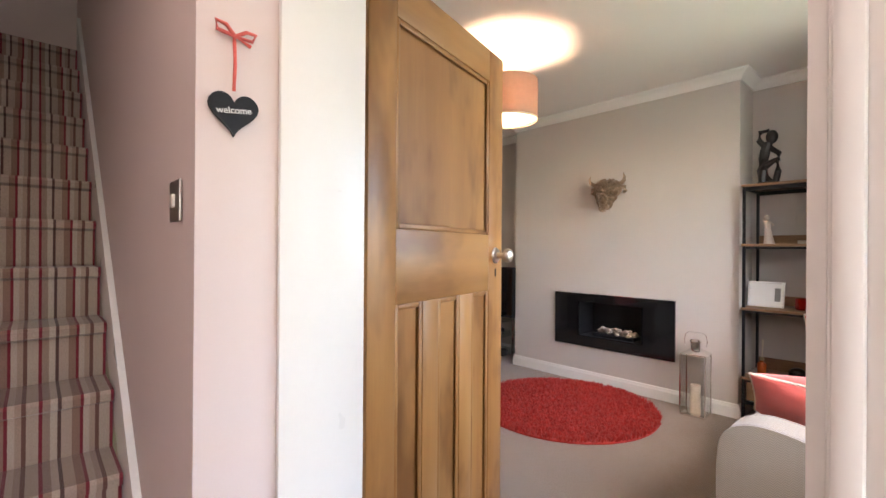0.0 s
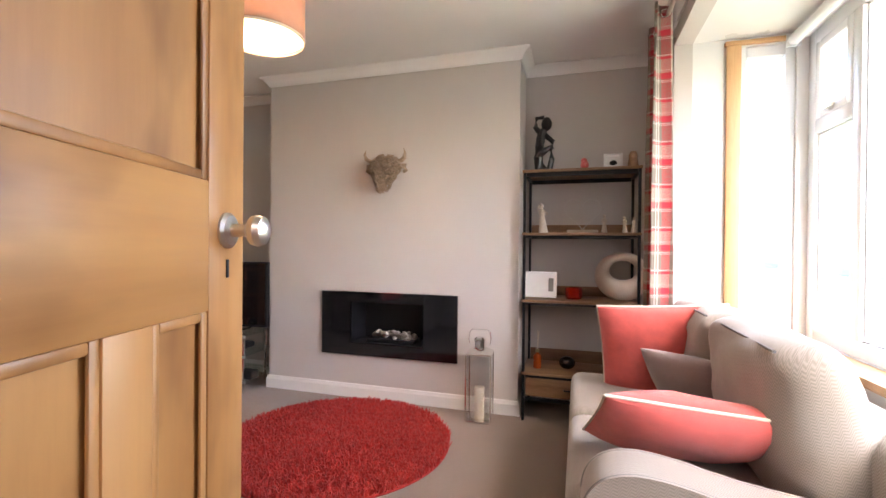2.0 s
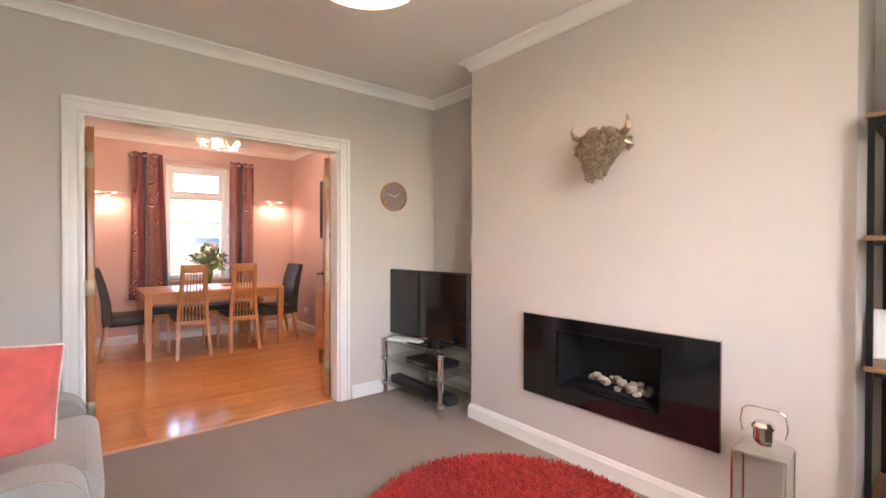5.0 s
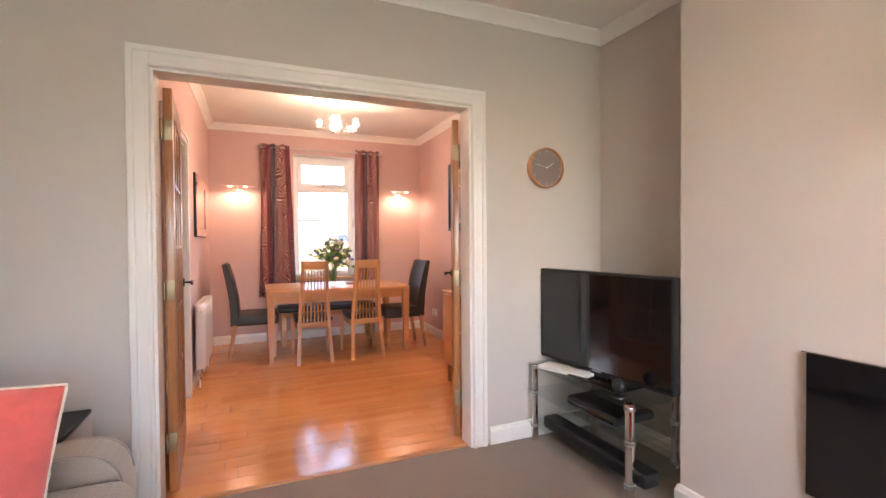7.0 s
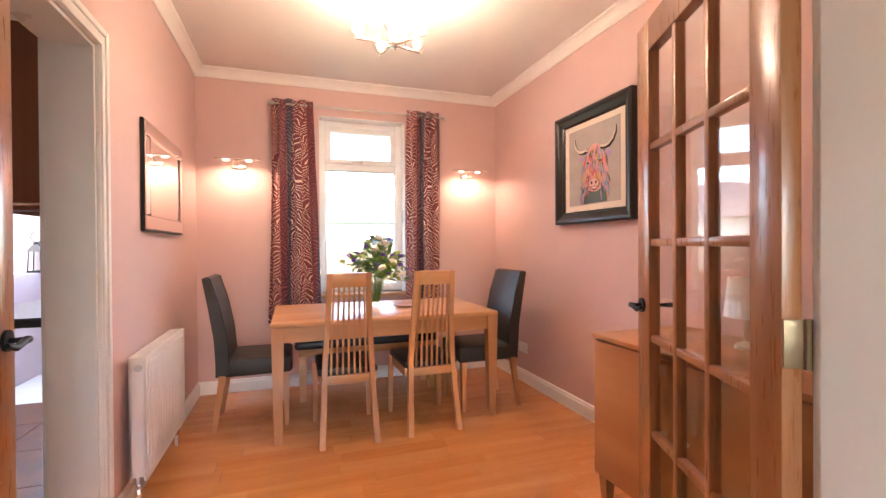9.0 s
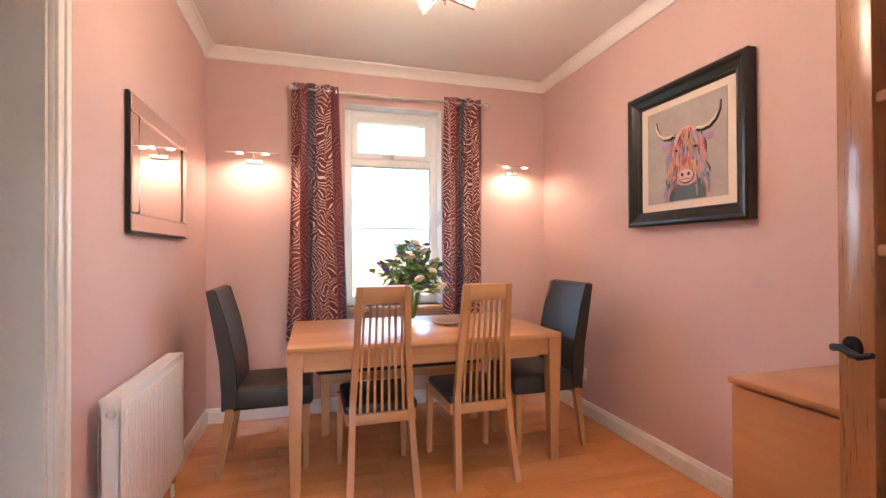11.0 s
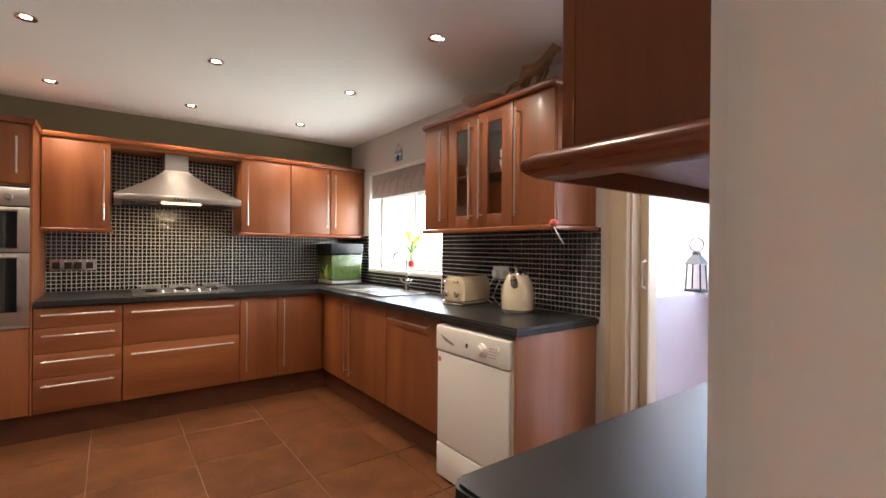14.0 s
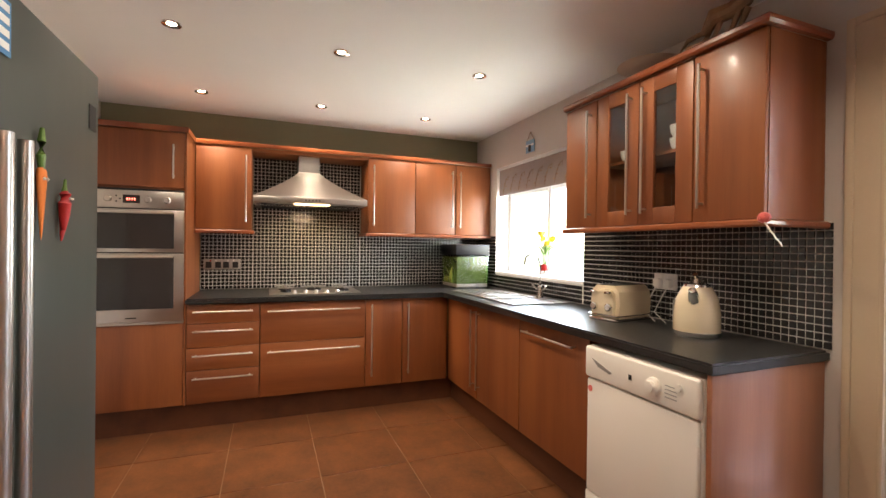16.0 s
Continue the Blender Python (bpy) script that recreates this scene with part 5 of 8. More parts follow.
part("tealight", rod((0, 0, 0.019), (0, 0, 0.035), 0.02), M_PAPER, c)
bm = bmesh.new()
rings = []
for k in range(48):
    a = 2 * math.pi * k / 48
    r1 = 0.047 - 0.020 * math.sin(a)
    rings.append([bm.verts.new((0.062 * math.sin(b), (0.130 + r1 * math.cos(b)) * math.cos(a) * 1.03, 0.165 + (0.110 + r1 * math.cos(b)) * math.sin(a))) for b in [2 * math.pi * j / 16 for j in range(16)]])
for k in range(48):
    for j in range(16):
        bm.faces.new((rings[k][j], rings[k][(j + 1) % 16], rings[(k + 1) % 48][(j + 1) % 16], rings[(k + 1) % 48][j]))
solo("ring_vase", bm, M_STONEW, "cream stoneware ring sculpture on the shelf", "vase", pose(4.42, 0.80, S3 + 0.006, 0, 0, 0) @ Matrix.Diagonal((1, 1, 1.08, 1)))
d = thing("reed_diffuser", "amber glass reed diffuser on the lower shelf", "diffuser", 4.33, 1.37, S4)
part("bottle", lathe([(0, 0), (0.026, 0), (0.029, 0.008), (0.029, 0.085), (0.024, 0.095), (0.012, 0.1), (0.012, 0.112), (0, 0.112)]), M_AMBER, d)
part("collar", rod((0, 0, 0.112), (0, 0, 0.135), 0.014), M_BRASS, d)
for k in range(3):
    part("reed", rod((0, 0, 0.13), (0.008 * (k - 1), -0.012 + 0.006 * k, 0.265), 0.0022, n=6), M_CREAM, d)
solo("glass_paperweight", ball((0, 0, 0.046), (0.05, 0.056, 0.046), seg=24), M_BLACKGL, "dark green glass orb on the lower shelf", "paperweight", pose(4.36, 1.165, S4))


def lily_plant(x, y, z):
    t = thing("potted_lily", "white lily with broad green leaves in a pot", "plant", x, y, z)
    part("pot", lathe([(0, 0), (0.06, 0), (0.08, 0.13), (0.086, 0.14), (0.075, 0.14), (0, 0.12)]), M_STONEW, t)
    rnd = random.Random(3)
    for k in range(5):
        a = k * 1.3
        part("stem", tube([(0.02 * math.cos(a), 0.02 * math.sin(a), 0.12), (0.04 * math.cos(a), 0.04 * math.sin(a), 0.35), (0.09 * math.cos(a), 0.09 * math.sin(a), 0.56)], 0.005, 6), M_LEAF, t)
    for k in range(34):
        a, zz, l = k * 2.4, 0.18 + 0.011 * k, rnd.uniform(0.14, 0.24)
        part("leaf", leaf_blade(l, 0.032), M_LEAF, t, m=pose(0.03 * math.cos(a), 0.03 * math.sin(a), zz, 0, -rnd.uniform(5, 50), math.degrees(a)))
    for k in range(4):
        a = k * 1.7
        part("bud", lathe([(0, 0), (0.014, 0.01), (0.024, 0.05), (0.02, 0.09), (0.0, 0.125)], (0.09 * math.cos(a), 0.09 * math.sin(a), 0.55), 10, m=pose(0, 0, 0, 15, 20, k * 60)), M_PETALW, t, "cream lily bud")


def leaf_blade(l, w, n=6):
    bm = bmesh.new()
    rows = []
    for k in range(n + 1):
        u = k / n
        ww = w * math.sin(math.pi * min(1, 0.08 + u * 0.92)) ** 0.8
        z = 0.25 * l * (u - 1.5 * u * u)
        rows.append([bm.verts.new((l * u, s * ww, z + abs(s) * ww * 0.35)) for s in (-1, 0, 1)])
    for a, b in zip(rows, rows[1:]):
        for j in range(2):
            bm.faces.new((a[j], a[j + 1], b[j + 1], b[j]))
    return bm


lily_plant(2.75, -0.04, 0.702)
rb = thing("roller_blind", "white roller blind rolled up at the bay head", "blind", BX1 - 1.4, 0.0)
part("roll", rod((-1.35, -0.05, 2.375), (1.36, -0.05, 2.375), 0.032), M_UPVC, rb)
part("bracket", box((1.36, -0.085, 2.34), (1.375, -0.015, 2.41)), M_UPVC, rb)

# ---- hall ----
st = thing("staircase", "straight stairs with striped red and beige carpet", "stairs", 0.0, 1.5, kind="structure")
for k in range(13):
    y, z = 1.72 + 0.215 * k - 1.5, 0.194 * (k + 1)
    bm = prism([(y - 0.015, z - 0.012), (y - 0.008, z), (y + 0.26, z), (y + 0.26, z - 0.23), (y + 0.012, z - 0.23), (y + 0.012, z - 0.045), (y - 0.012, z - 0.035)], -0.40, 0.585, 0, 0.0)
    part("step", bm, M_STAIRC, st)
bm = prism([(0.1, 0.0), (0.1, 0.22), (2.95, 2.80), (2.95, 2.45)], 0.588, 0.608, 0)
part("string", bm, M_WHITE, st, "white painted stair string")
sw = thing("light_switch", "brushed steel light switch on the pink wall", "light switch", 0.608, 1.60, 1.34)
part("plate", box((-0.006, -0.043, -0.043), (0, 0.043, 0.043), 0.003), M_STEEL, sw)
part("rocker", box((-0.011, -0.008, -0.014), (-0.005, 0.008, 0.014), 0.002), M_WHITE, sw)
hs = thing("heart_sign", "grey slate heart sign on a coral ribbon", "sign", 0.675, 1.468, 1.505)
pts = []
for k in range(36):
    a = 2 * math.pi * k / 36
    pts.append((0.0029 * 16 * math.sin(a) ** 3, 0.0029 * (13 * math.cos(a) - 5 * math.cos(2 * a) - 2 * math.cos(3 * a) - math.cos(4 * a)) + 0.004))
part("slate", prism([(x, z) for x, z in pts], -0.012, -0.003, 1, 0.002), M_IRON, hs)
part("ribbon", tube([(0, -0.008, 0.045), (0.002, -0.008, 0.10), (0, -0.008, 0.15)], 0.0035, 8), M_CORAL, hs, "coral ribbon")
part("bow", tube([(0, -0.012, 0.15), (-0.018, -0.018, 0.166), (-0.036, -0.016, 0.170), (-0.032, -0.01, 0.156), (0, -0.012, 0.15), (0.02, -0.018, 0.162), (0.038, -0.016, 0.162), (0.034, -0.01, 0.150), (0, -0.012, 0.15), (0.03, -0.012, 0.138)], 0.004, 8), M_CORAL, hs, "coral bow")
cu = bpy.data.curves.new("welcome_text", "FONT")
cu.body, cu.size, cu.align_x, cu.extrude = "welcome", 0.018, "CENTER", 0.0006
tx = new("lettering", cu)
tx.parent, tx.matrix_basis = hs, pose(0, -0.0135, 0.0, 90, -8, 0)
cu.materials.append(M_PAPER)
# Door out of view, added with an area lamp to brighten the hall.
fd = thing("front_door", "unseen white glazed door, added to let light into the hall", "door", 0.23, -1.15, 0.0)
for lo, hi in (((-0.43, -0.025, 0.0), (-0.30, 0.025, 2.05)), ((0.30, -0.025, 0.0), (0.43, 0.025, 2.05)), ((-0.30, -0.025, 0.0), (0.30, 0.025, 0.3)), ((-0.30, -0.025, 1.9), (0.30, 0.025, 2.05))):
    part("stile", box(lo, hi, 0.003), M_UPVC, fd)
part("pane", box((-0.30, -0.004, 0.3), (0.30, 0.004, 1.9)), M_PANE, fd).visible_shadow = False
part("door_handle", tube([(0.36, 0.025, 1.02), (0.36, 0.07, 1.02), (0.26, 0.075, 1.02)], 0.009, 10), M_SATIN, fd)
lamp("hall_fill_daylight", "AREA", look((0.23, -1.3, 1.1), (0.35, 1.0, 0.9)), 0.5, (1.0, 0.97, 0.95), (0.6, 1.6))
# Fill lamp with a globe out of view, added to brighten stairs and jamb.
lamp("hall_fill_lamp", "POINT", pose(0.0, 0.75, 2.35), 1.05, (1.0, 0.88, 0.80), 0.08)
hb = thing("hall_light", "unseen globe added on the hall ceiling for fill light", "ceiling light", 0.0, 0.75, 2.6)
part("globe", lathe([(0.03, 0), (0.03, -0.03), (0.09, -0.07), (0.1, -0.12), (0.06, -0.17), (0, -0.185)]), M_CLEAR, hb)

# ---- dining room ----


def taper_leg(x, y, h, top, foot, dx=0.0, dy=0.0):
    """A square leg under (x, y, h), narrowing to a foot moved by dx, dy."""
    bm = bmesh.new()
    a = [bm.verts.new((x + sx * top / 2, y + sy * top / 2, h)) for sx, sy in ((-1, -1), (1, -1), (1, 1), (-1, 1))]
    b = [bm.verts.new((x + dx + sx * foot / 2, y + dy + sy * foot / 2, 0)) for sx, sy in ((-1, -1), (1, -1), (1, 1), (-1, 1))]
    bm.faces.new(a)
    bm.faces.new(b)
    for k in range(4):
        bm.faces.new((a[k], a[(k + 1) % 4], b[(k + 1) % 4], b[k]))
    return bm


def dining_table():
    x0, x1, y0, y1, h = 2.56, 4.06, 6.90, 7.80, 0.74
    cx, cy = (x0 + x1) / 2, (y0 + y1) / 2
    w, d = (x1 - x0) / 2, (y1 - y0) / 2
    t = thing("dining_table", "rectangular beech dining table under the window", "table", cx, cy)
    part("tabletop", box((-w, -d, h - 0.03), (w, d, h), 0.008), M_BEECH, t)
    for s in (-1, 1):
        part("apron", box((-w + 0.08, s * (d - 0.03) - 0.011, h - 0.125), (w - 0.08, s * (d - 0.03) + 0.011, h - 0.03)), M_BEECH, t)
        part("apron", box((s * (w - 0.03) - 0.011, -d + 0.08, h - 0.125), (s * (w - 0.03) + 0.011, d - 0.08, h - 0.03)), M_BEECH, t)
        for q in (-1, 1):
            part("leg", taper_leg(s * (w - 0.04), q * (d - 0.04), h - 0.03, 0.075, 0.045), M_BEECH_V, t)


dining_table()


def slat_chair(x, y, rz=0.0):
    """Faces +y; the back feet stand at y = 0."""
    t = thing("slat_back_chair", "beech dining chair with tall slatted back and black seat", "chair", x, y, 0, rz, "slat-back dining chairs")
    w = 0.165
    for s in (-1, 1):
        bm = bmesh.new()
        pts = [(s * w, 0.0, 0.0), (s * (w - 0.015), 0.055, 0.28), (s * (w - 0.022), 0.075, 0.46), (s * (w - 0.04), 0.045, 0.75), (s * (w - 0.05), -0.005, 1.04)]
        rings = [[bm.verts.new((px + a * 0.016, py + b * 0.019, pz)) for a, b in ((-1, -1), (1, -1), (1, 1), (-1, 1))] for px, py, pz in pts]
        for a, b in zip(rings, rings[1:]):
            for k in range(4):
                bm.faces.new((a[k], a[(k + 1) % 4], b[(k + 1) % 4], b[k]))
        bm.faces.new(rings[0])
        bm.faces.new(rings[-1])
        part("back_leg", bm, M_BEECH_V, t)
        part("front_leg", taper_leg(s * (w + 0.015), 0.46, 0.41, 0.036, 0.024, s * 0.005, 0.01), M_BEECH_V, t)
        part("side_rail", box((s * w - 0.011, 0.09, 0.35), (s * w + 0.011, 0.45, 0.41), 0.003), M_BEECH, t)
    part("head_rail", box((-0.104, -0.013, -0.045), (0.104, 0.013, 0.042), 0.004, m=pose(0, 0.002, 1.0, 9)), M_BEECH, t)
    part("seat_rail", box((-w + 0.015, 0.055, 0.36), (w - 0.015, 0.08, 0.41), 0.003), M_BEECH, t)
    part("front_rail", box((-w, 0.45, 0.355), (w, 0.47, 0.41), 0.003), M_BEECH, t)
    for k in range(7):
        x0, x1 = (k - 3) * 0.036, (k - 3) * 0.030
        bm = bmesh.new()
        pts = [(x0, 0.07, 0.39), (x0 * 0.96, 0.066, 0.55), (x0 * 0.9, 0.045, 0.75), (x1, 0.008, 0.965)]
        rings = [[bm.verts.new((px + a * 0.006, py + b * 0.005, pz)) for a, b in ((-1, -1), (1, -1), (1, 1), (-1, 1))] for px, py, pz in pts]
        for a, b in zip(rings, rings[1:]):
            for q in range(4):
                bm.faces.new((a[q], a[(q + 1) % 4], b[(q + 1) % 4], b[q]))
        part("slat", bm, M_BEECH_V, t)
    bm = box((-w - 0.02, 0.075, 0.405), (w + 0.02, 0.49, 0.455), 0.02, seg=3)
    part("seat_pad", bm, M_BLEATHER, t, "padded black leather seat")
    return t


ch = slat_chair(3.013, 6.77)
copy_thing(ch, pose(3.552, 6.775, 0, 0, 0, 1.5))


def leather_chair(x, y, rz):
    """Faces +y; back feet near y = 0."""
    t = thing("leather_chair", "high-back brown leather dining chair with beech legs", "chair", x, y, 0, rz, "leather dining chairs")
    w = 0.215
    prof = [(0.02, 0.36), (0.09, 0.36), (0.105, 0.45), (0.09, 0.62), (0.05, 0.82), (-0.005, 1.0), (-0.03, 1.01), (-0.055, 1.0), (-0.02, 0.82), (0.012, 0.62), (0.02, 0.48)]
    part("backrest", prism(prof, -w, w, 0, 0.012), M_LEATHER, t)
    part("seat", box((-w, 0.06, 0.355), (w, 0.49, 0.475), 0.028, seg=3), M_LEATHER, t)
    for s in (-1, 1):
        part("seam", tube([(s * (w + 0.001), p[0], p[1]) for p in prof[1:6]], 0.003, 5), M_BLEATHER, t)
        part("front_leg", taper_leg(s * (w - 0.03), 0.45, 0.36, 0.04, 0.026), M_BEECH_V, t)
        part("back_leg", taper_leg(s * (w - 0.03), 0.06, 0.37, 0.04, 0.026, 0, -0.055), M_BEECH_V, t)
    return t


lc = leather_chair(2.195, 7.43, -90)
copy_thing(lc, pose(4.30, 7.23, 0, 0, 0, 90))


def bench():
    t = thing("dining_bench", "black leather bench with beech legs beside the table", "bench", 3.28, 7.80)
    part("seat_pad", box((-0.58, -0.16, 0.40), (0.58, 0.16, 0.465), 0.025, seg=3), M_BLEATHER, t)
    part("frame", box((-0.55, -0.14, 0.345), (0.55, 0.14, 0.40), 0.004), M_BEECH, t)
    for sx in (-1, 1):
        for sy in (-1, 1):
            part("leg", taper_leg(sx * 0.52, sy * 0.12, 0.345, 0.06, 0.045), M_BEECH_V, t)


bench()


def radiator():
    y0, y1, z0, z1 = 6.40, 7.15, 0.14, 0.705
    t = thing("radiator", "white panel radiator on the pink wall", "radiator", 1.955, y0)
    L = y1 - y0
    part("back_panel", box((0.03, 0, z0), (0.042, L, z1 - 0.01), 0.003), M_RAD, t)
    n = 22
    fp = part("front_panel", box((0.088, 0, z0), (0.099, L, z1 - 0.01), 0.003), M_RAD, t)
    for k in range(n):
        y = 0.03 + (L - 0.06) * (k + 0.5) / n
        part("rib", box((0.0985, y - 0.0105, z0 + 0.03), (0.106, y + 0.0105, z1 - 0.035), 0.0035), M_RAD, fp)
    for y in (0.0, L - 0.006):
        part("side_cover", box((0.03, y, z0 + 0.02), (0.102, y + 0.006, z1), 0.002), M_RAD, t)
    bm = bmesh.new()
    box((0.03, 0, z1 - 0.008), (0.04, L, z1), bm=bm)
    box((0.092, 0, z1 - 0.008), (0.102, L, z1), bm=bm)
    for k in range(44):
        y = L * (k + 0.5) / 44
        box((0.04, y - 0.004, z1 - 0.007), (0.092, y + 0.004, z1 - 0.001), bm=bm)
    part("top_grille", bm, M_RAD, t)
    part("valve_cap", rod((0.07, -0.004, z1 - 0.05), (0.07, 0.004, z1 - 0.05), 0.016), M_CHROME, t)
    for y in (0.02, L - 0.03):
        part("pipe", rod((0.06, y, 0), (0.06, y, z0 + 0.02), 0.008), M_RAD, t)
        part("valve", lathe([(0, 0), (0.016, 0), (0.016, 0.03), (0.01, 0.05), (0, 0.05)], (0.06, y, 0.07), 12), M_CHROME, t)


radiator()


def wall_mirror():
    y0, y1, z0, z1 = 6.705, 7.525, 1.29, 1.87
    t = thing("wall_mirror", "large rectangular wall mirror with a silver edge", "mirror", 1.955, y0, z0)
    W, H, f = y1 - y0, z1 - z0, 0.085
    part("backing", box((0.002, 0, 0), (0.016, W, H)), M_BLACK, t)
    part("centre_glass", box((0.016, f, f), (0.021, W - f, H - f)), M_MIRROR, t)
    bead = tube([(0.022, f, f), (0.022, W - f, f), (0.022, W - f, H - f), (0.022, f, H - f)], 0.006, 6, True)
    part("bead", bead, M_CHROME, t, "thin chrome bead round the centre glass")
    for lo, hi, n in (((0.016, 0.004, f), (0.026, f - 0.004, H - f), 1), ((0.016, W - f + 0.004, f), (0.026, W - 0.004, H - f), 1), ((0.016, 0.004, 0.004), (0.026, W - 0.004, f - 0.004), 2), ((0.016, 0.004, H - f + 0.004), (0.026, W - 0.004, H - 0.004), 2)):
        part("frame_strip", box(lo, hi, 0.006, seg=1), M_MIRROR, t)
    part("edge", sweep([(0.004, -0.004), (0.004, W + 0.004)], [(0, -0.004), (-0.024, -0.004), (-0.024, 0), (0, 0)]), M_BLACK, t)


wall_mirror()


def cow_painting():
    y0, y1, z0, z1 = 6.16, 6.96, 1.35, 2.13
    t = thing("framed_painting", "black framed painting of a colourful highland cow", "painting", 4.618, (y0 + y1) / 2, (z0 + z1) / 2, 90)
    w, h = (y1 - y0) / 2, (z1 - z0) / 2

    mould = [(0.0, 0.0), (0.0, 0.05), (0.012, 0.058), (0.026, 0.056), (0.034, 0.046), (0.042, 0.042), (0.066, 0.030), (0.074, 0.031), (0.082, 0.024), (0.085, 0.0)]
    for k in range(4):
        bm = bmesh.new()
        ends = []
        for e in (-1, 1):
            ring = []
            for a, d in mould:
                ex, ez = w - a, h - a
                ring.append(bm.verts.new(((e * ex, d, ez), (ex, d, -e * ez), (-e * ex, d, -ez), (-ex, d, e * ez))[k]))
            ends.append(ring)
        for q in range(len(mould) - 1):
            bm.faces.new((ends[0][q], ends[0][q + 1], ends[1][q + 1], ends[1][q]))
        part("frame_moulding", bm, M_PFRAME, t)
    part("mount", box((-w + 0.085, 0.002, -h + 0.085), (w - 0.085, 0.014, h - 0.085)), M_MOUNT, t, "cream picture mount")
    part("canvas", box((-w + 0.135, 0.014, -h + 0.125), (w - 0.135, 0.0165, h - 0.125)), M_STONEG, t, "warm grey painted ground")
    part("painted_bib", prism([(-0.14, -0.26), (0.10, -0.26), (0.13, -0.14), (0.05, -0.08), (-0.09, -0.08), (-0.16, -0.14)], 0.0167, 0.0172, 1), M_TEALG, t, "dark teal painted neck")
    outline = [(-0.02 + 0.122 * math.sin(a) * (1 - 0.22 * math.cos(a)), -0.025 + 0.16 * math.cos(a)) for a in [2 * math.pi * k / 28 for k in range(28)]]
    part("painted_head", prism(outline, 0.0173, 0.0178, 1), M_PETALP, t)
    cols = (M_CORAL, M_PBLUE, M_OCHRE, M_PETALP, M_LILACP, M_PBLUE, M_PETALP, M_TEALG)
    rnd = random.Random(11)
    for k in range(190):
        a = rnd.uniform(-1.0, 1.0)
        z = rnd.uniform(-0.19, 0.12)
        hw = 0.125 * math.sqrt(max(0.1, 1 - (max(0.0, z) / 0.15) ** 2))
        if z < -0.02 and abs(a) < 0.45:
            continue
        x, l = -0.02 + a * hw, rnd.uniform(0.045, 0.10)
        bow = 0.02 * a + rnd.uniform(-0.008, 0.008)
        part("brush_stroke", tube([(x, 0.0184, z), (x + bow, 0.0188, z - l * 0.5), (x + bow * 1.1, 0.0184, z - l)], [0.003, 0.0055, 0.002], 4), rnd.choice(cols), t)
    for k in range(36):
        x, z = -0.02 + rnd.uniform(-0.055, 0.055), rnd.uniform(-0.07, 0.09)
        part("brush_stroke", tube([(x, 0.0186, z), (x * 1.1 + rnd.uniform(-0.01, 0.01), 0.019, z - 0.03), (x, 0.0186, z - 0.06)], [0.003, 0.006, 0.002], 4), rnd.choice((M_PETALP, M_CORAL, M_LILACP, M_OCHRE)), t)
    for s in (-1, 1):
        horn = [(0.075, 0.10), (0.11, 0.095), (0.15, 0.10), (0.185, 0.125), (0.208, 0.165), (0.213, 0.21)]
        part("painted_horn_line", tube([(-0.02 + s * u, 0.018, v - 0.004) for u, v in horn], [0.0135, 0.0135, 0.012, 0.0095, 0.007, 0.003], 8), M_BLACK, t)
        part("painted_horn", tube([(-0.02 + s * u, 0.0235, v) for u, v in horn], [0.0095, 0.0098, 0.009, 0.0068, 0.0042, 0.001], 8), M_MOUNT, t)
        part("painted_nostril", ball((-0.02 + s * 0.022, 0.0255, -0.125), (0.009, 0.002, 0.010), seg=10), M_BLACK, t)
        part("painted_eye", ball((-0.02 + s * 0.062, 0.0225, 0.012), (0.011, 0.002, 0.007), seg=10), M_BLACK, t)
        part("painted_ear", ball((-0.02 + s * 0.14, 0.0185, 0.05), (0.035, 0.002, 0.022), seg=10), M_LILACP, t)
    part("painted_muzzle_line", ball((-0.02, 0.0205, -0.135), (0.053, 0.002, 0.040), seg=18), M_BLACK, t)
    part("painted_muzzle", ball((-0.02, 0.0225, -0.133), (0.049, 0.002, 0.036), seg=18), M_MUZZLE, t)
    part("painted_mouth", tube([(-0.055, 0.025, -0.152), (-0.02, 0.025, -0.148), (0.015, 0.025, -0.152)], 0.0018, 5), M_BLACK, t)


M_PFRAME = surf("black_brown_frame_lacquer", (0.014, 0.012, 0.010), 0.30, var=0.05, scale=2, relief=0.0, rvar=0.02)
M_MOUNT = surf("cream_mount_card", (0.74, 0.66, 0.56), 0.8, var=0.03, relief=0.05)
M_TEALG = surf("teal_grey_paint", (0.10, 0.14, 0.15), 0.7, var=0.2)
M_OCHRE = surf("ochre_paint", (0.66, 0.42, 0.12), 0.7, var=0.15)
M_LILACP = surf("lilac_paint", (0.42, 0.30, 0.50), 0.7, var=0.15)
M_MUZZLE = surf("pale_pink_paint", (0.74, 0.50, 0.46), 0.7, var=0.08)
M_STONEG = surf("warm_grey_paint_ground", (0.42, 0.37, 0.34), 0.8, var=0.12, scale=9, relief=0.2)
M_PBLUE = surf("pale_blue_paint", (0.22, 0.36, 0.52), 0.7, var=0.1)
M_PETALP = surf("pink_paint", (0.70, 0.36, 0.36), 0.7, var=0.1)
cow_painting()


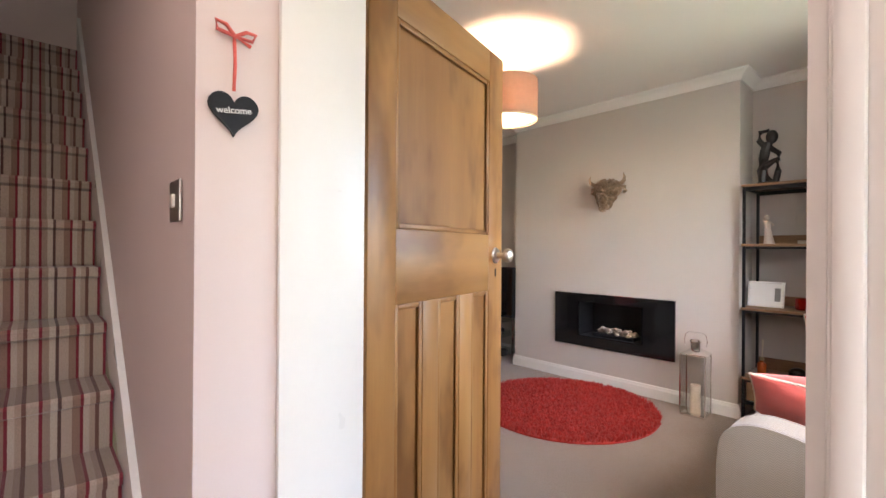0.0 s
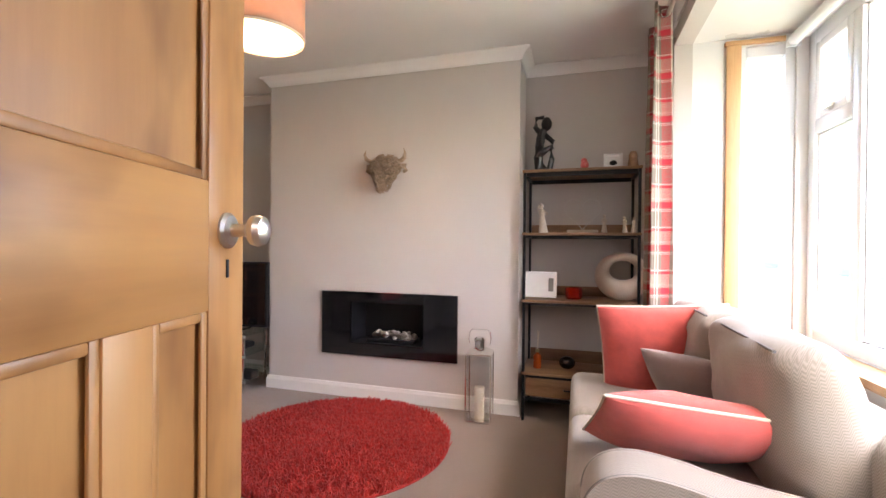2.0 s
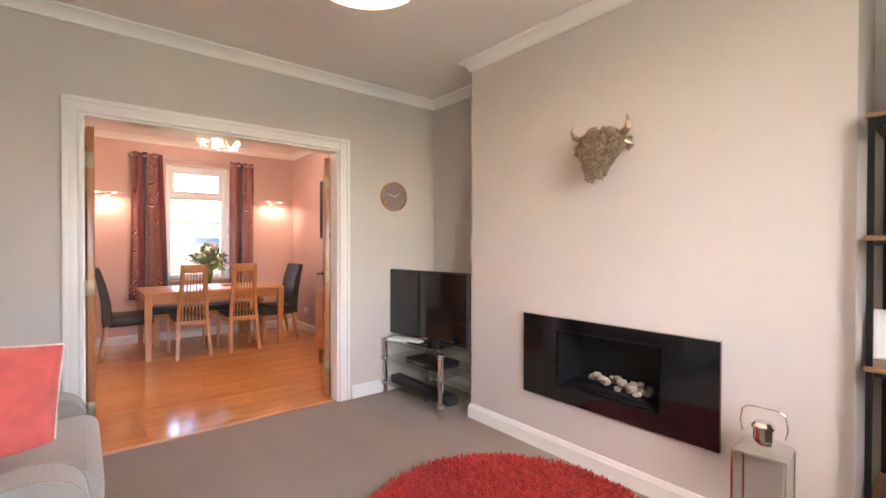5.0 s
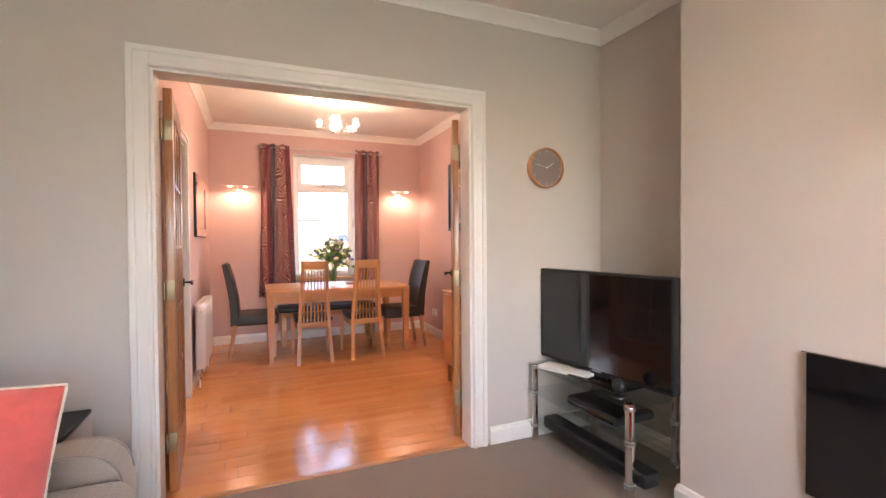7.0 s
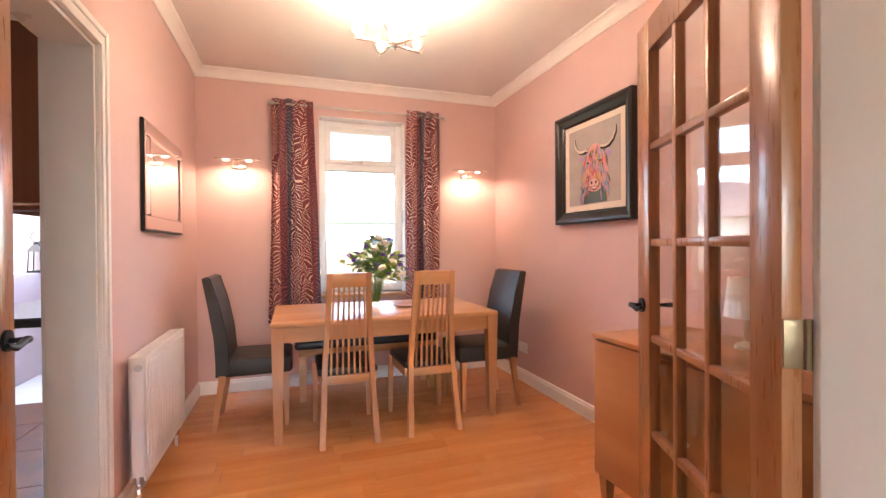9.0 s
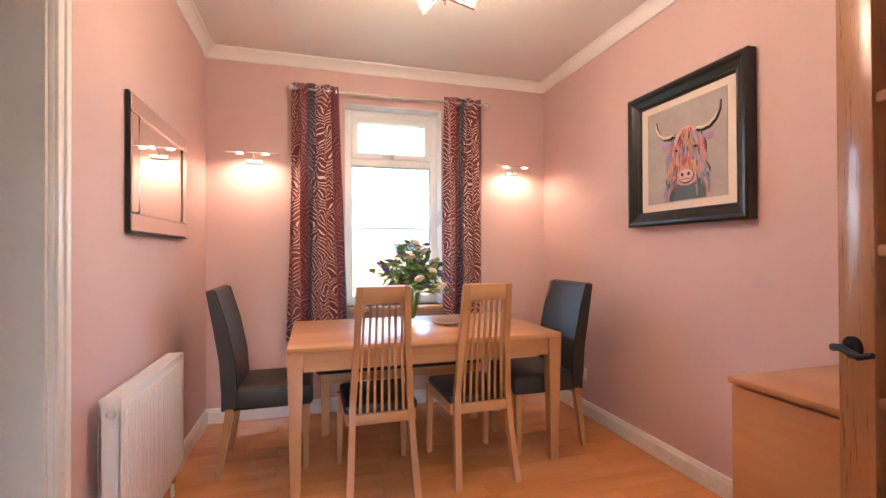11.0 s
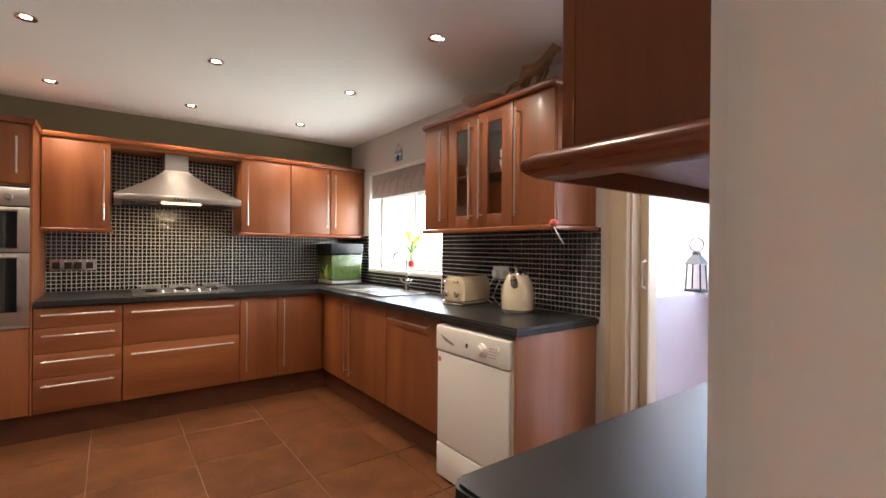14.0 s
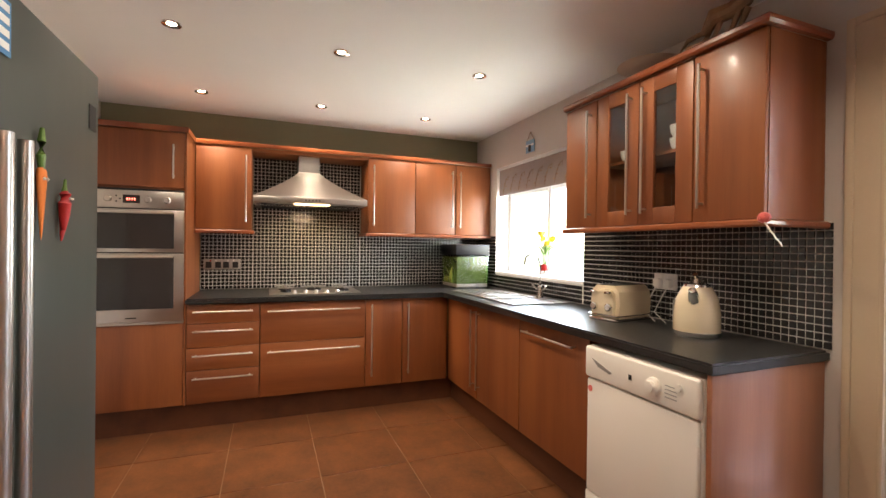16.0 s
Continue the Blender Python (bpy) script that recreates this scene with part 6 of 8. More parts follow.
def wall_light(xc):
    t = thing("picture_light", "chrome bar wall light with two bulbs, lit", "wall light", xc, 8.108, 1.90, 0, "dining wall lights")
    part("backplate", box((-0.055, -0.022, -0.05), (0.055, 0, -0.018), 0.004), M_SATIN, t)
    part("arm", rod((0, -0.02, -0.03), (0, -0.09, 0.012), 0.005), M_SATIN, t)
    part("bar", box((-0.175, -0.102, 0.010), (0.175, -0.078, 0.019), 0.003), M_CHROME, t)
    for s in (-1, 1):
        part("bulb", rod((s * 0.085 - 0.022, -0.09, 0.004), (s * 0.085 + 0.022, -0.09, 0.004), 0.006), M_BULB, t)
    lamp("wall_light_bulb", "SPOT", look((xc, 7.945, 1.895), (xc, 8.0, 0.9)), 0.66, (1.0, 0.70, 0.50), 0.008, 172)


wall_light(2.275)
wall_light(4.305)


def chandelier(x, y):
    t = thing("chandelier", "five-arm chrome ceiling light with lit glass cups", "chandelier", x, y, ZD)
    part("ceiling_plate", lathe([(0, 0), (0.06, 0), (0.06, -0.018), (0.05, -0.03), (0, -0.032)]), M_CHROME, t)
    zc = -0.36
    part("stem", rod((0, 0, -0.03), (0, 0, zc + 0.03), 0.006), M_CHROME, t)
    part("hub", lathe([(0, -0.03), (0.02, -0.025), (0.026, 0), (0.02, 0.03), (0, 0.035)], (0, 0, zc)), M_CHROME, t)
    for k in range(5):
        a = 0.5 + k * 2 * math.pi / 5
        c, s = math.cos(a), math.sin(a)
        part("arm", rod((c * -0.05, s * -0.05, zc - 0.02), (c * 0.20, s * 0.20, zc + 0.005), 0.006), M_CHROME, t)
        part("suspension", rod((0, 0, zc + 0.16), (c * 0.10, s * 0.10, zc), 0.003, n=6), M_CHROME, t)
        cup = part("glass_cup", lathe([(0.012, 0), (0.03, 0.008), (0.046, 0.03), (0.048, 0.055), (0.04, 0.075), (0.037, 0.073), (0.044, 0.053), (0.042, 0.032), (0.028, 0.012), (0.012, 0.004)], (c * 0.18, s * 0.18, zc + 0.01), 18), M_CLEAR, t)
        part("bulb", ball((c * 0.18, s * 0.18, zc + 0.05), (0.022, 0.022, 0.03), seg=12), M_BULB, cup)
        lamp("chandelier_bulb", "POINT", pose(x + c * 0.18, y + s * 0.18, ZD + zc + 0.088), 0.58, (1.0, 0.74, 0.55), 0.03)


chandelier(3.215, 6.42)


def french_door(x, y, rz, flip):
    """A glazed leaf from its hinge along +x; flip puts the hinge plates on the other side."""
    t = thing("french_door", "oak fifteen-pane glazed door, folded open", "door", x, y, 0, rz, "glazed dining doors")
    W, H, d = 0.785, 1.985, 0.04
    st, tr, br = 0.105, 0.11, 0.20
    for x0, x1 in ((0, st), (W - st, W)):
        part("stile", box((x0, -d / 2, 0.008), (x1, d / 2, H), 0.004), M_OAKDOOR, t)
    for z0, z1 in ((0.008, br), (H - tr, H)):
        part("rail", box((st, -d / 2, z0), (W - st, d / 2, z1), 0.003), M_OAKDOOR, t)
    iw, ih, b = W - 2 * st, H - tr - br, 0.026
    for k in (1, 2):
        part("glazing_bar", box((st + iw * k / 3 - b / 2, -d / 2 + 0.003, br), (st + iw * k / 3 + b / 2, d / 2 - 0.003, H - tr), 0.006), M_OAKDOOR, t)
    for k in range(1, 5):
        part("glazing_bar", box((st, -d / 2 + 0.005, br + ih * k / 5 - b / 2), (W - st, d / 2 - 0.005, br + ih * k / 5 + b / 2), 0.006), M_OAKDOOR, t)
    for i in range(3):
        for j in range(5):
            x0, x1 = st + iw * i / 3 + b / 2, st + iw * (i + 1) / 3 - b / 2
            z0, z1 = br + ih * j / 5 + b / 2, br + ih * (j + 1) / 5 - b / 2
            p = part("pane", box((x0, -0.002, z0), (x1, 0.002, z1)), M_DOORPANE, t)
            p.visible_shadow = False
    for s in (-1, 1):
        hnd = part("lever_handle", tube([(W - 0.05, s * d / 2, 0.98), (W - 0.05, s * (d / 2 + 0.045), 0.98), (W - 0.08, s * (d / 2 + 0.05), 0.985), (W - 0.13, s * (d / 2 + 0.05), 0.975), (W - 0.16, s * (d / 2 + 0.045), 0.985)], [0.009, 0.009, 0.009, 0.008, 0.006], 10), M_IRON, t, "dark pewter lever handle")
        part("rose", rod((W - 0.05, s * d / 2, 0.98), (W - 0.05, s * (d / 2 + 0.008), 0.98), 0.026, n=20), M_IRON, hnd)
    for z in (0.25, 1.0, 1.78):
        hg = part("hinge", box((-0.004, -0.018, z - 0.048), (0.0, 0.018, z + 0.048), 0.001), M_BRASS, t, "brass butt hinge")
        part("hinge_pin", rod((-0.006, flip * 0.026, z - 0.05), (-0.006, flip * 0.026, z + 0.05), 0.007, n=10), M_BRASS, hg)
    return t


french_door(2.085, 4.655, 95.0, 1)
french_door(3.622, 4.665, 67.0, -1)


def sideboard():
    x0, x1, y0, y1, h = 3.985, 4.50, 4.84, 5.755, 0.80
    t = thing("sideboard", "cherry sideboard on tapered legs", "sideboard", x0, y0)
    D, L = x1 - x0, y1 - y0
    part("carcass", box((0.02, 0.005, 0.16), (D, L - 0.005, h - 0.022), 0.003), M_SIDEB, t)
    part("top", box((-0.008, -0.005, h - 0.022), (D + 0.005, L + 0.005, h), 0.006), M_SIDEB, t)
    for k in range(2):
        dr = part("door", box((0.0, 0.01 + k * (L / 2), 0.17), (0.018, L / 2 - 0.005 + k * (L / 2), h - 0.03), 0.003), M_SIDEB, t)
        part("knob", rod((-0.02, L / 2 + (k * 2 - 1) * 0.05, 0.5), (0, L / 2 + (k * 2 - 1) * 0.05, 0.5), 0.01), M_SATIN, dr)
    for x in (0.04, D - 0.04):
        for y in (0.04, L - 0.04):
            part("leg", taper_leg(x, y, 0.16, 0.05, 0.028), M_BEECH_V, t)
    b = thing("lamp_base", "small white table lamp on the sideboard", "table lamp", 4.33, 5.28, h)
    part("base", lathe([(0, 0), (0.05, 0), (0.05, 0.012), (0.015, 0.03), (0.02, 0.08), (0.01, 0.14), (0, 0.14)]), M_STONEW, b)
    part("shade", lathe([(0.085, 0.12), (0.07, 0.27), (0.068, 0.27), (0.083, 0.12), (0.085, 0.12)], n=28), M_PAPER, b)


sideboard()


def bouquet(x, y, z):
    t = thing("flower_vase", "clear glass vase of purple and cream flowers", "vase of flowers", x, y, z)
    part("vase", lathe([(0, 0), (0.042, 0), (0.045, 0.006), (0.032, 0.05), (0.036, 0.11), (0.06, 0.19), (0.064, 0.20), (0.057, 0.19), (0.033, 0.11), (0.028, 0.05), (0.034, 0.014), (0, 0.012)], n=20), M_CLEAR, t)
    rnd = random.Random(5)
    lf = to_mesh(leaf_blade(0.075, 0.014, 4), "leaf", M_LEAF)
    lf2 = to_mesh(leaf_blade(0.06, 0.011, 4), "leaf", M_LEAF2)
    for k in range(44):
        a, r = rnd.uniform(0, 6.28), rnd.uniform(0.03, 0.29)
        hx, hy, hz = r * math.cos(a) * 1.12, r * math.sin(a) * 0.85, 0.49 - 0.75 * r * r / 0.23 + rnd.uniform(-0.07, 0.05)
        part("stem", tube([(hx * 0.1, hy * 0.1, 0.03), (hx * 0.3, hy * 0.3, 0.2), (hx, hy, hz)], 0.0022, 5), M_LEAF, t)
        for q in range(11):
            f = rnd.uniform(0.35, 1.0)
            part("leaf", lf2 if rnd.random() < 0.2 or k % 6 == 5 else lf, None, t, m=pose(hx * f, hy * f, 0.2 + (hz - 0.2) * f, rnd.uniform(-50, 50), rnd.uniform(-60, 20), rnd.uniform(0, 360)) @ Matrix.Scale(rnd.uniform(0.7, 1.25), 4))
        kind = k % 4
        mt = (M_PURPLE, M_PETALW, M_PURPLE, M_LEAF2)[kind]
        sz = (0.022, 0.032, 0.019, 0.022)[kind]
        bm = bmesh.new()
        for q in range(9):
            b = q * 0.7
            tube([(0, 0, 0), (sz * 0.7 * math.cos(b), sz * 0.7 * math.sin(b), sz * 0.5), (sz * math.cos(b), sz * math.sin(b), sz * (0.2 + 0.1 * (q % 3)))], [sz * 0.25, sz * 0.4, sz * 0.12], 5, bm=bm)
        ball((0, 0, sz * 0.4), sz * 0.5, bm=bm, seg=8)
        part("bloom", bm, mt, t, m=pose(hx, hy, hz, rnd.uniform(-30, 30), rnd.uniform(-30, 30), 0))


bouquet(3.30, 7.50, 0.74)
solo("placemat_bowl", lathe([(0, 0), (0.05, 0), (0.1, 0.012), (0.1, 0.016), (0.05, 0.006), (0, 0.005)], n=28), M_BEECH, "shallow pale wooden dish on the table", "dish", pose(3.52, 7.38, 0.74))
curtain_pole("curtain_pole", "thin satin curtain pole above the dining window", 2.55, 4.03, 8.02, 2.40, 8.11, 0.009)
curtain("curtain", "maroon and navy fern-patterned eyelet curtain", 2.54, 2.88, 8.015, 0.56, 2.44, 3, 0.04, M_FERN, gather=0.25)
curtain("curtain", "maroon and silver fern-patterned eyelet curtain", 3.70, 4.0, 8.015, 0.56, 2.44, 3, 0.04, M_FERN, gather=0.1, phase=1.5)
so = thing("wall_socket", "white double wall socket above the skirting", "socket", 4.617, 7.55, 0.30)
part("plate", box((-0.008, -0.073, -0.043), (0, 0.073, 0.043), 0.003), M_WHITE, so)

# laminate planks
lam = thing("floor_dining", "orange-toned laminate plank floor", "floor", 0, 0, kind="structure")
rnd = random.Random(9)
plank_meshes = {}
y = 4.56
while y < 8.11:
    x, wy = (1.80 if 5.34 < y < 6.1 else 1.955), min(0.125, 8.11 - y)
    first = True
    while x < 4.62:
        l = min(rnd.uniform(0.3, 0.6) if first else 0.62, 4.62 - x)
        first = False
        if not (y < 4.6 and x > 3.7):
            key = (round(l, 2), round(wy, 3))
            if key not in plank_meshes:
                plank_meshes[key] = to_mesh(box((0, 0, -0.008), (key[0] - 0.0008, key[1] - 0.0008, 0.0), 0.0008, seg=1), "plank", M_LAMINATE)
            part("plank", plank_meshes[key], None, lam, m=pose(x, y, 0))
        x += l
    y += 0.125

# ---- kitchen ----


def bar_handle(p, q, out, parent, r=0.006):
    """A slim bar handle from p to q, standing off along out."""
    p, q, out = Vector(p), Vector(q), Vector(out)
    d = (q - p).normalized() * 0.02
    bm = rod(p + out * 0.032, q + out * 0.032, r, n=10)
    for e in (p + d, q - d):
        rod(e, e + out * 0.032, r * 0.8, n=8, bm=bm)
    part("handle", bm, M_SATIN, parent, "brushed steel bar handle")


def unit(name, label, lo, hi, group="kitchen units", shell=M_KITCH):
    t = thing(name, label, "cabinet", 0, 0, group=group)
    part("carcass", box(lo, hi, 0.001), shell, t)
    return t


XF, YF = -1.97, 7.46   # base fronts on the hob side and the window side
# oven tower
ov = unit("oven_housing", "tall cherry cabinet housing a double oven", (-2.62, 4.92, 0.18), (XF - 0.02, 5.52, 2.04), "")
for z0, z1 in ((0.185, 0.745), (1.66, 2.03)):
    dr = part("door", box((XF - 0.019, 4.925, z0), (XF, 5.517, z1), 0.003), M_KITCH, ov)
    if z0 > 1:
        bar_handle((XF, 5.455, 1.72), (XF, 5.455, 1.95), (1, 0, 0), dr)
part("side_panel", box((-2.62, 5.5205, 0.18), (XF + 0.004, 5.53, 2.04)), M_KITCH, ov)
part("cornice", sweep([(-2.62, 5.54), (XF + 0.01, 5.54), (XF + 0.01, 4.90)], [(0, 2.04), (0.0, 2.075), (-0.03, 2.075), (-0.03, 2.04)]), M_KTRIM, ov)
oven = thing("double_oven", "stainless steel built-in double oven with glass doors", "oven", XF, 5.22, 0.0)
part("body", box((-0.5, -0.29, 0.76), (-0.005, 0.294, 1.645)), M_BLACK, oven)
cp = part("control_panel", box((-0.004, -0.295, 1.515), (0.016, 0.298, 1.63), 0.004), M_STEEL, oven)
part("display", box((0.0162, -0.05, 1.545), (0.0185, 0.045, 1.60)), M_BLACKGL, cp)
M_LED = glow("red_led", (1.0, 0.06, 0.03), 0.25)
for k in range(4):
    part("digit", box((0.0187, -0.03 + k * 0.014, 1.565), (0.0192, -0.022 + k * 0.014, 1.58)), M_LED, cp)
for y in (-0.13, 0.09, 0.20):
    part("knob", lathe([(0.022, 0), (0.02, 0.018), (0.017, 0.022), (0, 0.022)], (0.016, y, 1.572), 20, m=pose(0, 0, 0, 0, 90)), M_STEEL, cp)
for k in range(6):
    part("button", rod((0.016, -0.085 + 0.02 * (k % 2) + (0.155 if k > 2 else 0), 1.555 + 0.018 * (k % 3)), (0.019, -0.085 + 0.02 * (k % 2) + (0.155 if k > 2 else 0), 1.555 + 0.018 * (k % 3)), 0.005, n=8), M_IRON, cp)
for z0, z1, g0 in ((1.225, 1.508, 1.25), (0.765, 1.218, 0.85)):
    dr = part("oven_door", box((-0.003, -0.295, z0), (0.014, 0.298, z1), 0.003), M_STEEL, oven)
    part("door_glass", box((0.0145, -0.25, g0), (0.0175, 0.24, z1 - 0.02)), M_BLACKGL, dr)
    bar_handle((0.014, -0.26, z1 - 0.022), (0.014, 0.24, z1 - 0.022), (1, 0, 0), dr, 0.008)
part("bottom_strip", box((-0.01, -0.295, 0.747), (0.01, 0.298, 0.763)), M_STEEL, oven)
part("badge", box((0.0142, -0.03, 0.79), (0.0156, 0.03, 0.797)), M_IRON, oven)

# base units on the hob side
u = unit("drawer_unit", "cherry base unit with four drawers", (-2.6, 5.532, 0.18), (XF - 0.02, 5.998, 0.868))
for z0, z1 in ((0.185, 0.409), (0.413, 0.566), (0.570, 0.732), (0.736, 0.866)):
    dr = part("drawer", box((XF - 0.019, 5.535, z0), (XF, 5.996, z1), 0.003), M_KITCH_H, u)
    bar_handle((XF, 5.575, z1 - 0.048), (XF, 5.955, z1 - 0.048), (1, 0, 0), dr)
u = unit("pan_drawer_unit", "cherry base unit with two deep drawers under the hob", (-2.6, 6.0, 0.18), (XF - 0.02, 6.763, 0.868))
for z0, z1 in ((0.185, 0.571), (0.575, 0.866)):
    dr = part("drawer", box((XF - 0.019, 6.003, z0), (XF, 6.761, z1), 0.003), M_KITCH_H, u)
    bar_handle((XF, 6.05, z1 - 0.06), (XF, 6.715, z1 - 0.06), (1, 0, 0), dr)
for y0, y1 in ((6.765, 7.06), (7.062, 7.455)):
    u = unit("base_cabinet", "cherry base cabinet with a full-height door", (-2.6, y0, 0.18), (XF - 0.02, y1, 0.868))
    dr = part("door", box((XF - 0.019, y0 + 0.002, 0.185), (XF, y1 - 0.002, 0.866), 0.003), M_KITCH, u)
    bar_handle((XF, y0 + 0.045, 0.27), (XF, y0 + 0.045, 0.83), (1, 0, 0), dr)
# base units on the window side
for x0, x1, hx in ((XF + 0.004, -1.41, -1.455), (-1.408, -0.83, -1.36)):
    u = unit("base_cabinet", "cherry base cabinet under the sink", (x0, YF + 0.02, 0.18), (x1, 8.0, 0.868))
    dr = part("door", box((x0 + 0.002, YF, 0.185), (x1 - 0.002, YF + 0.019, 0.866), 0.003), M_KITCH, u)
    bar_handle((hx, YF, 0.27), (hx, YF, 0.83), (0, -1, 0), dr)
u = unit("dishwasher_cabinet", "cherry-fronted dishwasher with a bar handle", (-0.828, YF + 0.02, 0.18), (-0.20, 8.0, 0.868))
dr = part("door", box((-0.826, YF, 0.185), (-0.202, YF + 0.019, 0.866), 0.003), M_KITCH, u)
bar_handle((-0.76, YF, 0.80), (-0.29, YF, 0.80), (0, -1, 0), dr)
solo("plinth", prism([(-2.6, 4.92), (-2.03, 4.92), (-2.03, 7.52), (-0.2, 7.52), (-0.2, 7.54), (-2.05, 7.54), (-2.05, 4.94), (-2.6, 4.94)], 0.0, 0.178, 2), M_PLINTH, "dark cherry plinth under the kitchen units, recess shade in its colour", "plinth", kind="structure")
solo("end_panel", box((0.43, 7.42, 0.0), (0.45, 8.02, 0.868), 0.002), M_KPANEL, "paler cherry end panel of the kitchen run", "panel")
solo("worktop", prism([(-2.625, 5.531), (XF + 0.03, 5.531), (XF + 0.03, 7.405), (0.462, 7.405), (0.462, 8.025), (-2.625, 8.025)], 0.87, 0.91, 2, 0.008), M_WORKTOP, "black speckled laminate worktop round the corner", "worktop")

# wall units
for y0, y1, hy in ((5.535, 5.925, 5.885), (6.845, 7.27, 6.89), (7.272, 7.66, 7.62), (7.662, 8.02, 7.70)):
    u = unit("wall_cabinet", "cherry wall cabinet with a steel bar handle", (-2.62, y0, 1.40), (-2.33, y1, 2.045))
    dr = part("door", box((-2.329, y0 + 0.002, 1.40), (-2.31, y1 - 0.002, 2.045), 0.003), M_KITCH, u)
    bar_handle((-2.31, hy, 1.46), (-2.31, hy, 1.98), (1, 0, 0), dr)
PEL = [(0, 0), (0.012, 0), (0.016, 0.008), (0.016, 0.02), (0.01, 0.027), (0, 0.027)]


def moulding(name, path, z, label, prof=PEL, k=1.0):
    solo(name, sweep(path, [(u * k, z + w * k) for u, w in prof]), M_KTRIM, label, "moulding")


moulding("cornice_rail", [(-2.31, 5.535), (-2.31, 8.02)][::-1], 2.047, "dark cherry cornice along the wall cabinets", k=1.2)
solo("bridge_panel", box((-2.62, 5.927, 2.02), (-2.32, 6.843, 2.045)), M_KITCH_H, "cherry bridging shelf over the hood", "panel")
moulding("pelmet_rail", [(-2.31, 5.535), (-2.31, 5.93), (-2.62, 5.93)][::-1], 1.37, "dark cherry pelmet under the cabinet")
moulding("pelmet_rail", [(-2.62, 6.84), (-2.31, 6.84), (-2.31, 8.02)][::-1], 1.37, "dark cherry pelmet under the cabinets")

WC = 7.68
wu = unit("glazed_wall_unit", "cherry wall unit with two glazed doors, cups inside", (-0.692, 8.0, 1.40), (0.44, 8.02, 2.08), "")
for lo, hi in (((-0.692, WC + 0.02, 1.40), (-0.43, 8.0, 2.08)), ((0.152, WC + 0.02, 1.40), (0.44, 8.0, 2.08)), ((-0.43, WC + 0.02, 1.40), (0.152, 8.0, 1.42)), ((-0.43, WC + 0.02, 2.06), (0.152, 8.0, 2.08)), ((-0.43, WC + 0.05, 1.72), (0.152, 8.0, 1.735))):
    part("carcass", box(lo, hi), M_KITCH, wu)
for x0, x1, hx, glazed in ((-0.692, -0.432, -0.475, 0), (-0.43, -0.141, -0.185, 1), (-0.139, 0.15, -0.095, 1), (0.152, 0.44, 0.197, 0)):
    z0, z1 = 1.40, 2.08
    if glazed:
        bm = bmesh.new()
        s, r = 0.085, 0.075
        for lo, hi in (((x0 + 0.002, WC, z0), (x0 + s, WC + 0.019, z1)), ((x1 - s, WC, z0), (x1 - 0.002, WC + 0.019, z1)), ((x0 + s, WC, z0), (x1 - s, WC + 0.019, z0 + r)), ((x0 + s, WC, z1 - r), (x1 - s, WC + 0.019, z1))):
            box(lo, hi, 0.003, bm=bm)
        dr = part("glazed_door", bm, M_KITCH, wu)
        part("door_pane", box((x0 + s, WC + 0.008, z0 + r), (x1 - s, WC + 0.012, z1 - r)), M_DOORPANE, dr)
    else:
        dr = part("door", box((x0 + 0.002, WC, z0), (x1 - 0.002, WC + 0.019, z1), 0.003), M_KITCH, wu)
    bar_handle((hx, WC, 1.45), (hx, WC, 2.03), (0, -1, 0), dr)
part("cornice", sweep([(0.44, 8.02), (0.44, WC), (-0.692, WC)][::-1], [(-u * 1.6, 2.082 + w * 1.3) for u, w in PEL]), M_KTRIM, wu)
part("pelmet", sweep([(0.44, 8.02), (0.44, WC), (-0.692, WC)][::-1], [(-u * 1.3, 1.37 + w) for u, w in PEL]), M_KTRIM, wu)


def cup(x, y, z, mat=M_PAPER):
    t = thing("teacup", "white cup in the glazed cupboard", "cup", x, y, z, 40, "cups in the cupboard")
    part("bowl", lathe([(0, 0), (0.022, 0), (0.024, 0.006), (0.036, 0.03), (0.04, 0.06), (0.037, 0.06), (0.033, 0.03), (0, 0.01)], n=18), mat, t)
    part("handle", tube([(0.036, 0, 0.05), (0.056, 0, 0.045), (0.056, 0, 0.025), (0.034, 0, 0.02)], 0.004, 6), mat, t)


for x in (-0.33, -0.25, -0.02, 0.05):
    cup(x, 7.80, 1.736)
cup(-0.02, 7.80, 1.7965)
for x, z in ((-0.30, 1.421), (0.02, 1.421), (0.06, 1.421)):
    g = thing("drinking_glass", "clear drinking glass in the cupboard", "glass", x, 7.82, z, group="glasses")
    part("bowl", lathe([(0, 0), (0.024, 0), (0.03, 0.1), (0.028, 0.1), (0.022, 0.006), (0, 0.006)], n=16), M_CLEAR, g)

# cabinet and bar by the doorway
ob = unit("bar_wall_cabinet", "cherry wall cabinet above the breakfast bar", (1.548, 6.378, 1.390), (1.797, 7.55, 2.14), "")
part("end_panel", box((1.548, 6.363, 1.390), (1.797, 6.378, 2.14)), M_KITCH, ob)
for y0, y1 in ((6.363, 6.958), (6.961, 7.55)):
    dr = part("door", box((1.528, y0, 1.390), (1.547, y1, 2.14), 0.003), M_KITCH, ob)
    bar_handle((1.528, y1 - 0.05, 1.5), (1.528, y1 - 0.05, 2.05), (-1, 0, 0), dr)
nose = [(0.034 * math.sin(math.pi * k / 12), 1.372 - 0.018 * math.cos(math.pi * k / 12)) for k in range(13)]
part("pelmet", sweep([(1.797, 6.363), (1.528, 6.363), (1.528, 7.55)], nose), M_KTRIM, ob)
part("underside", box((1.548, 6.378, 1.372), (1.797, 7.55, 1.388)), M_KITCH_H, ob)
bar = thing("breakfast_bar", "black breakfast bar on a steel leg", "breakfast bar", 1.31, 6.365)
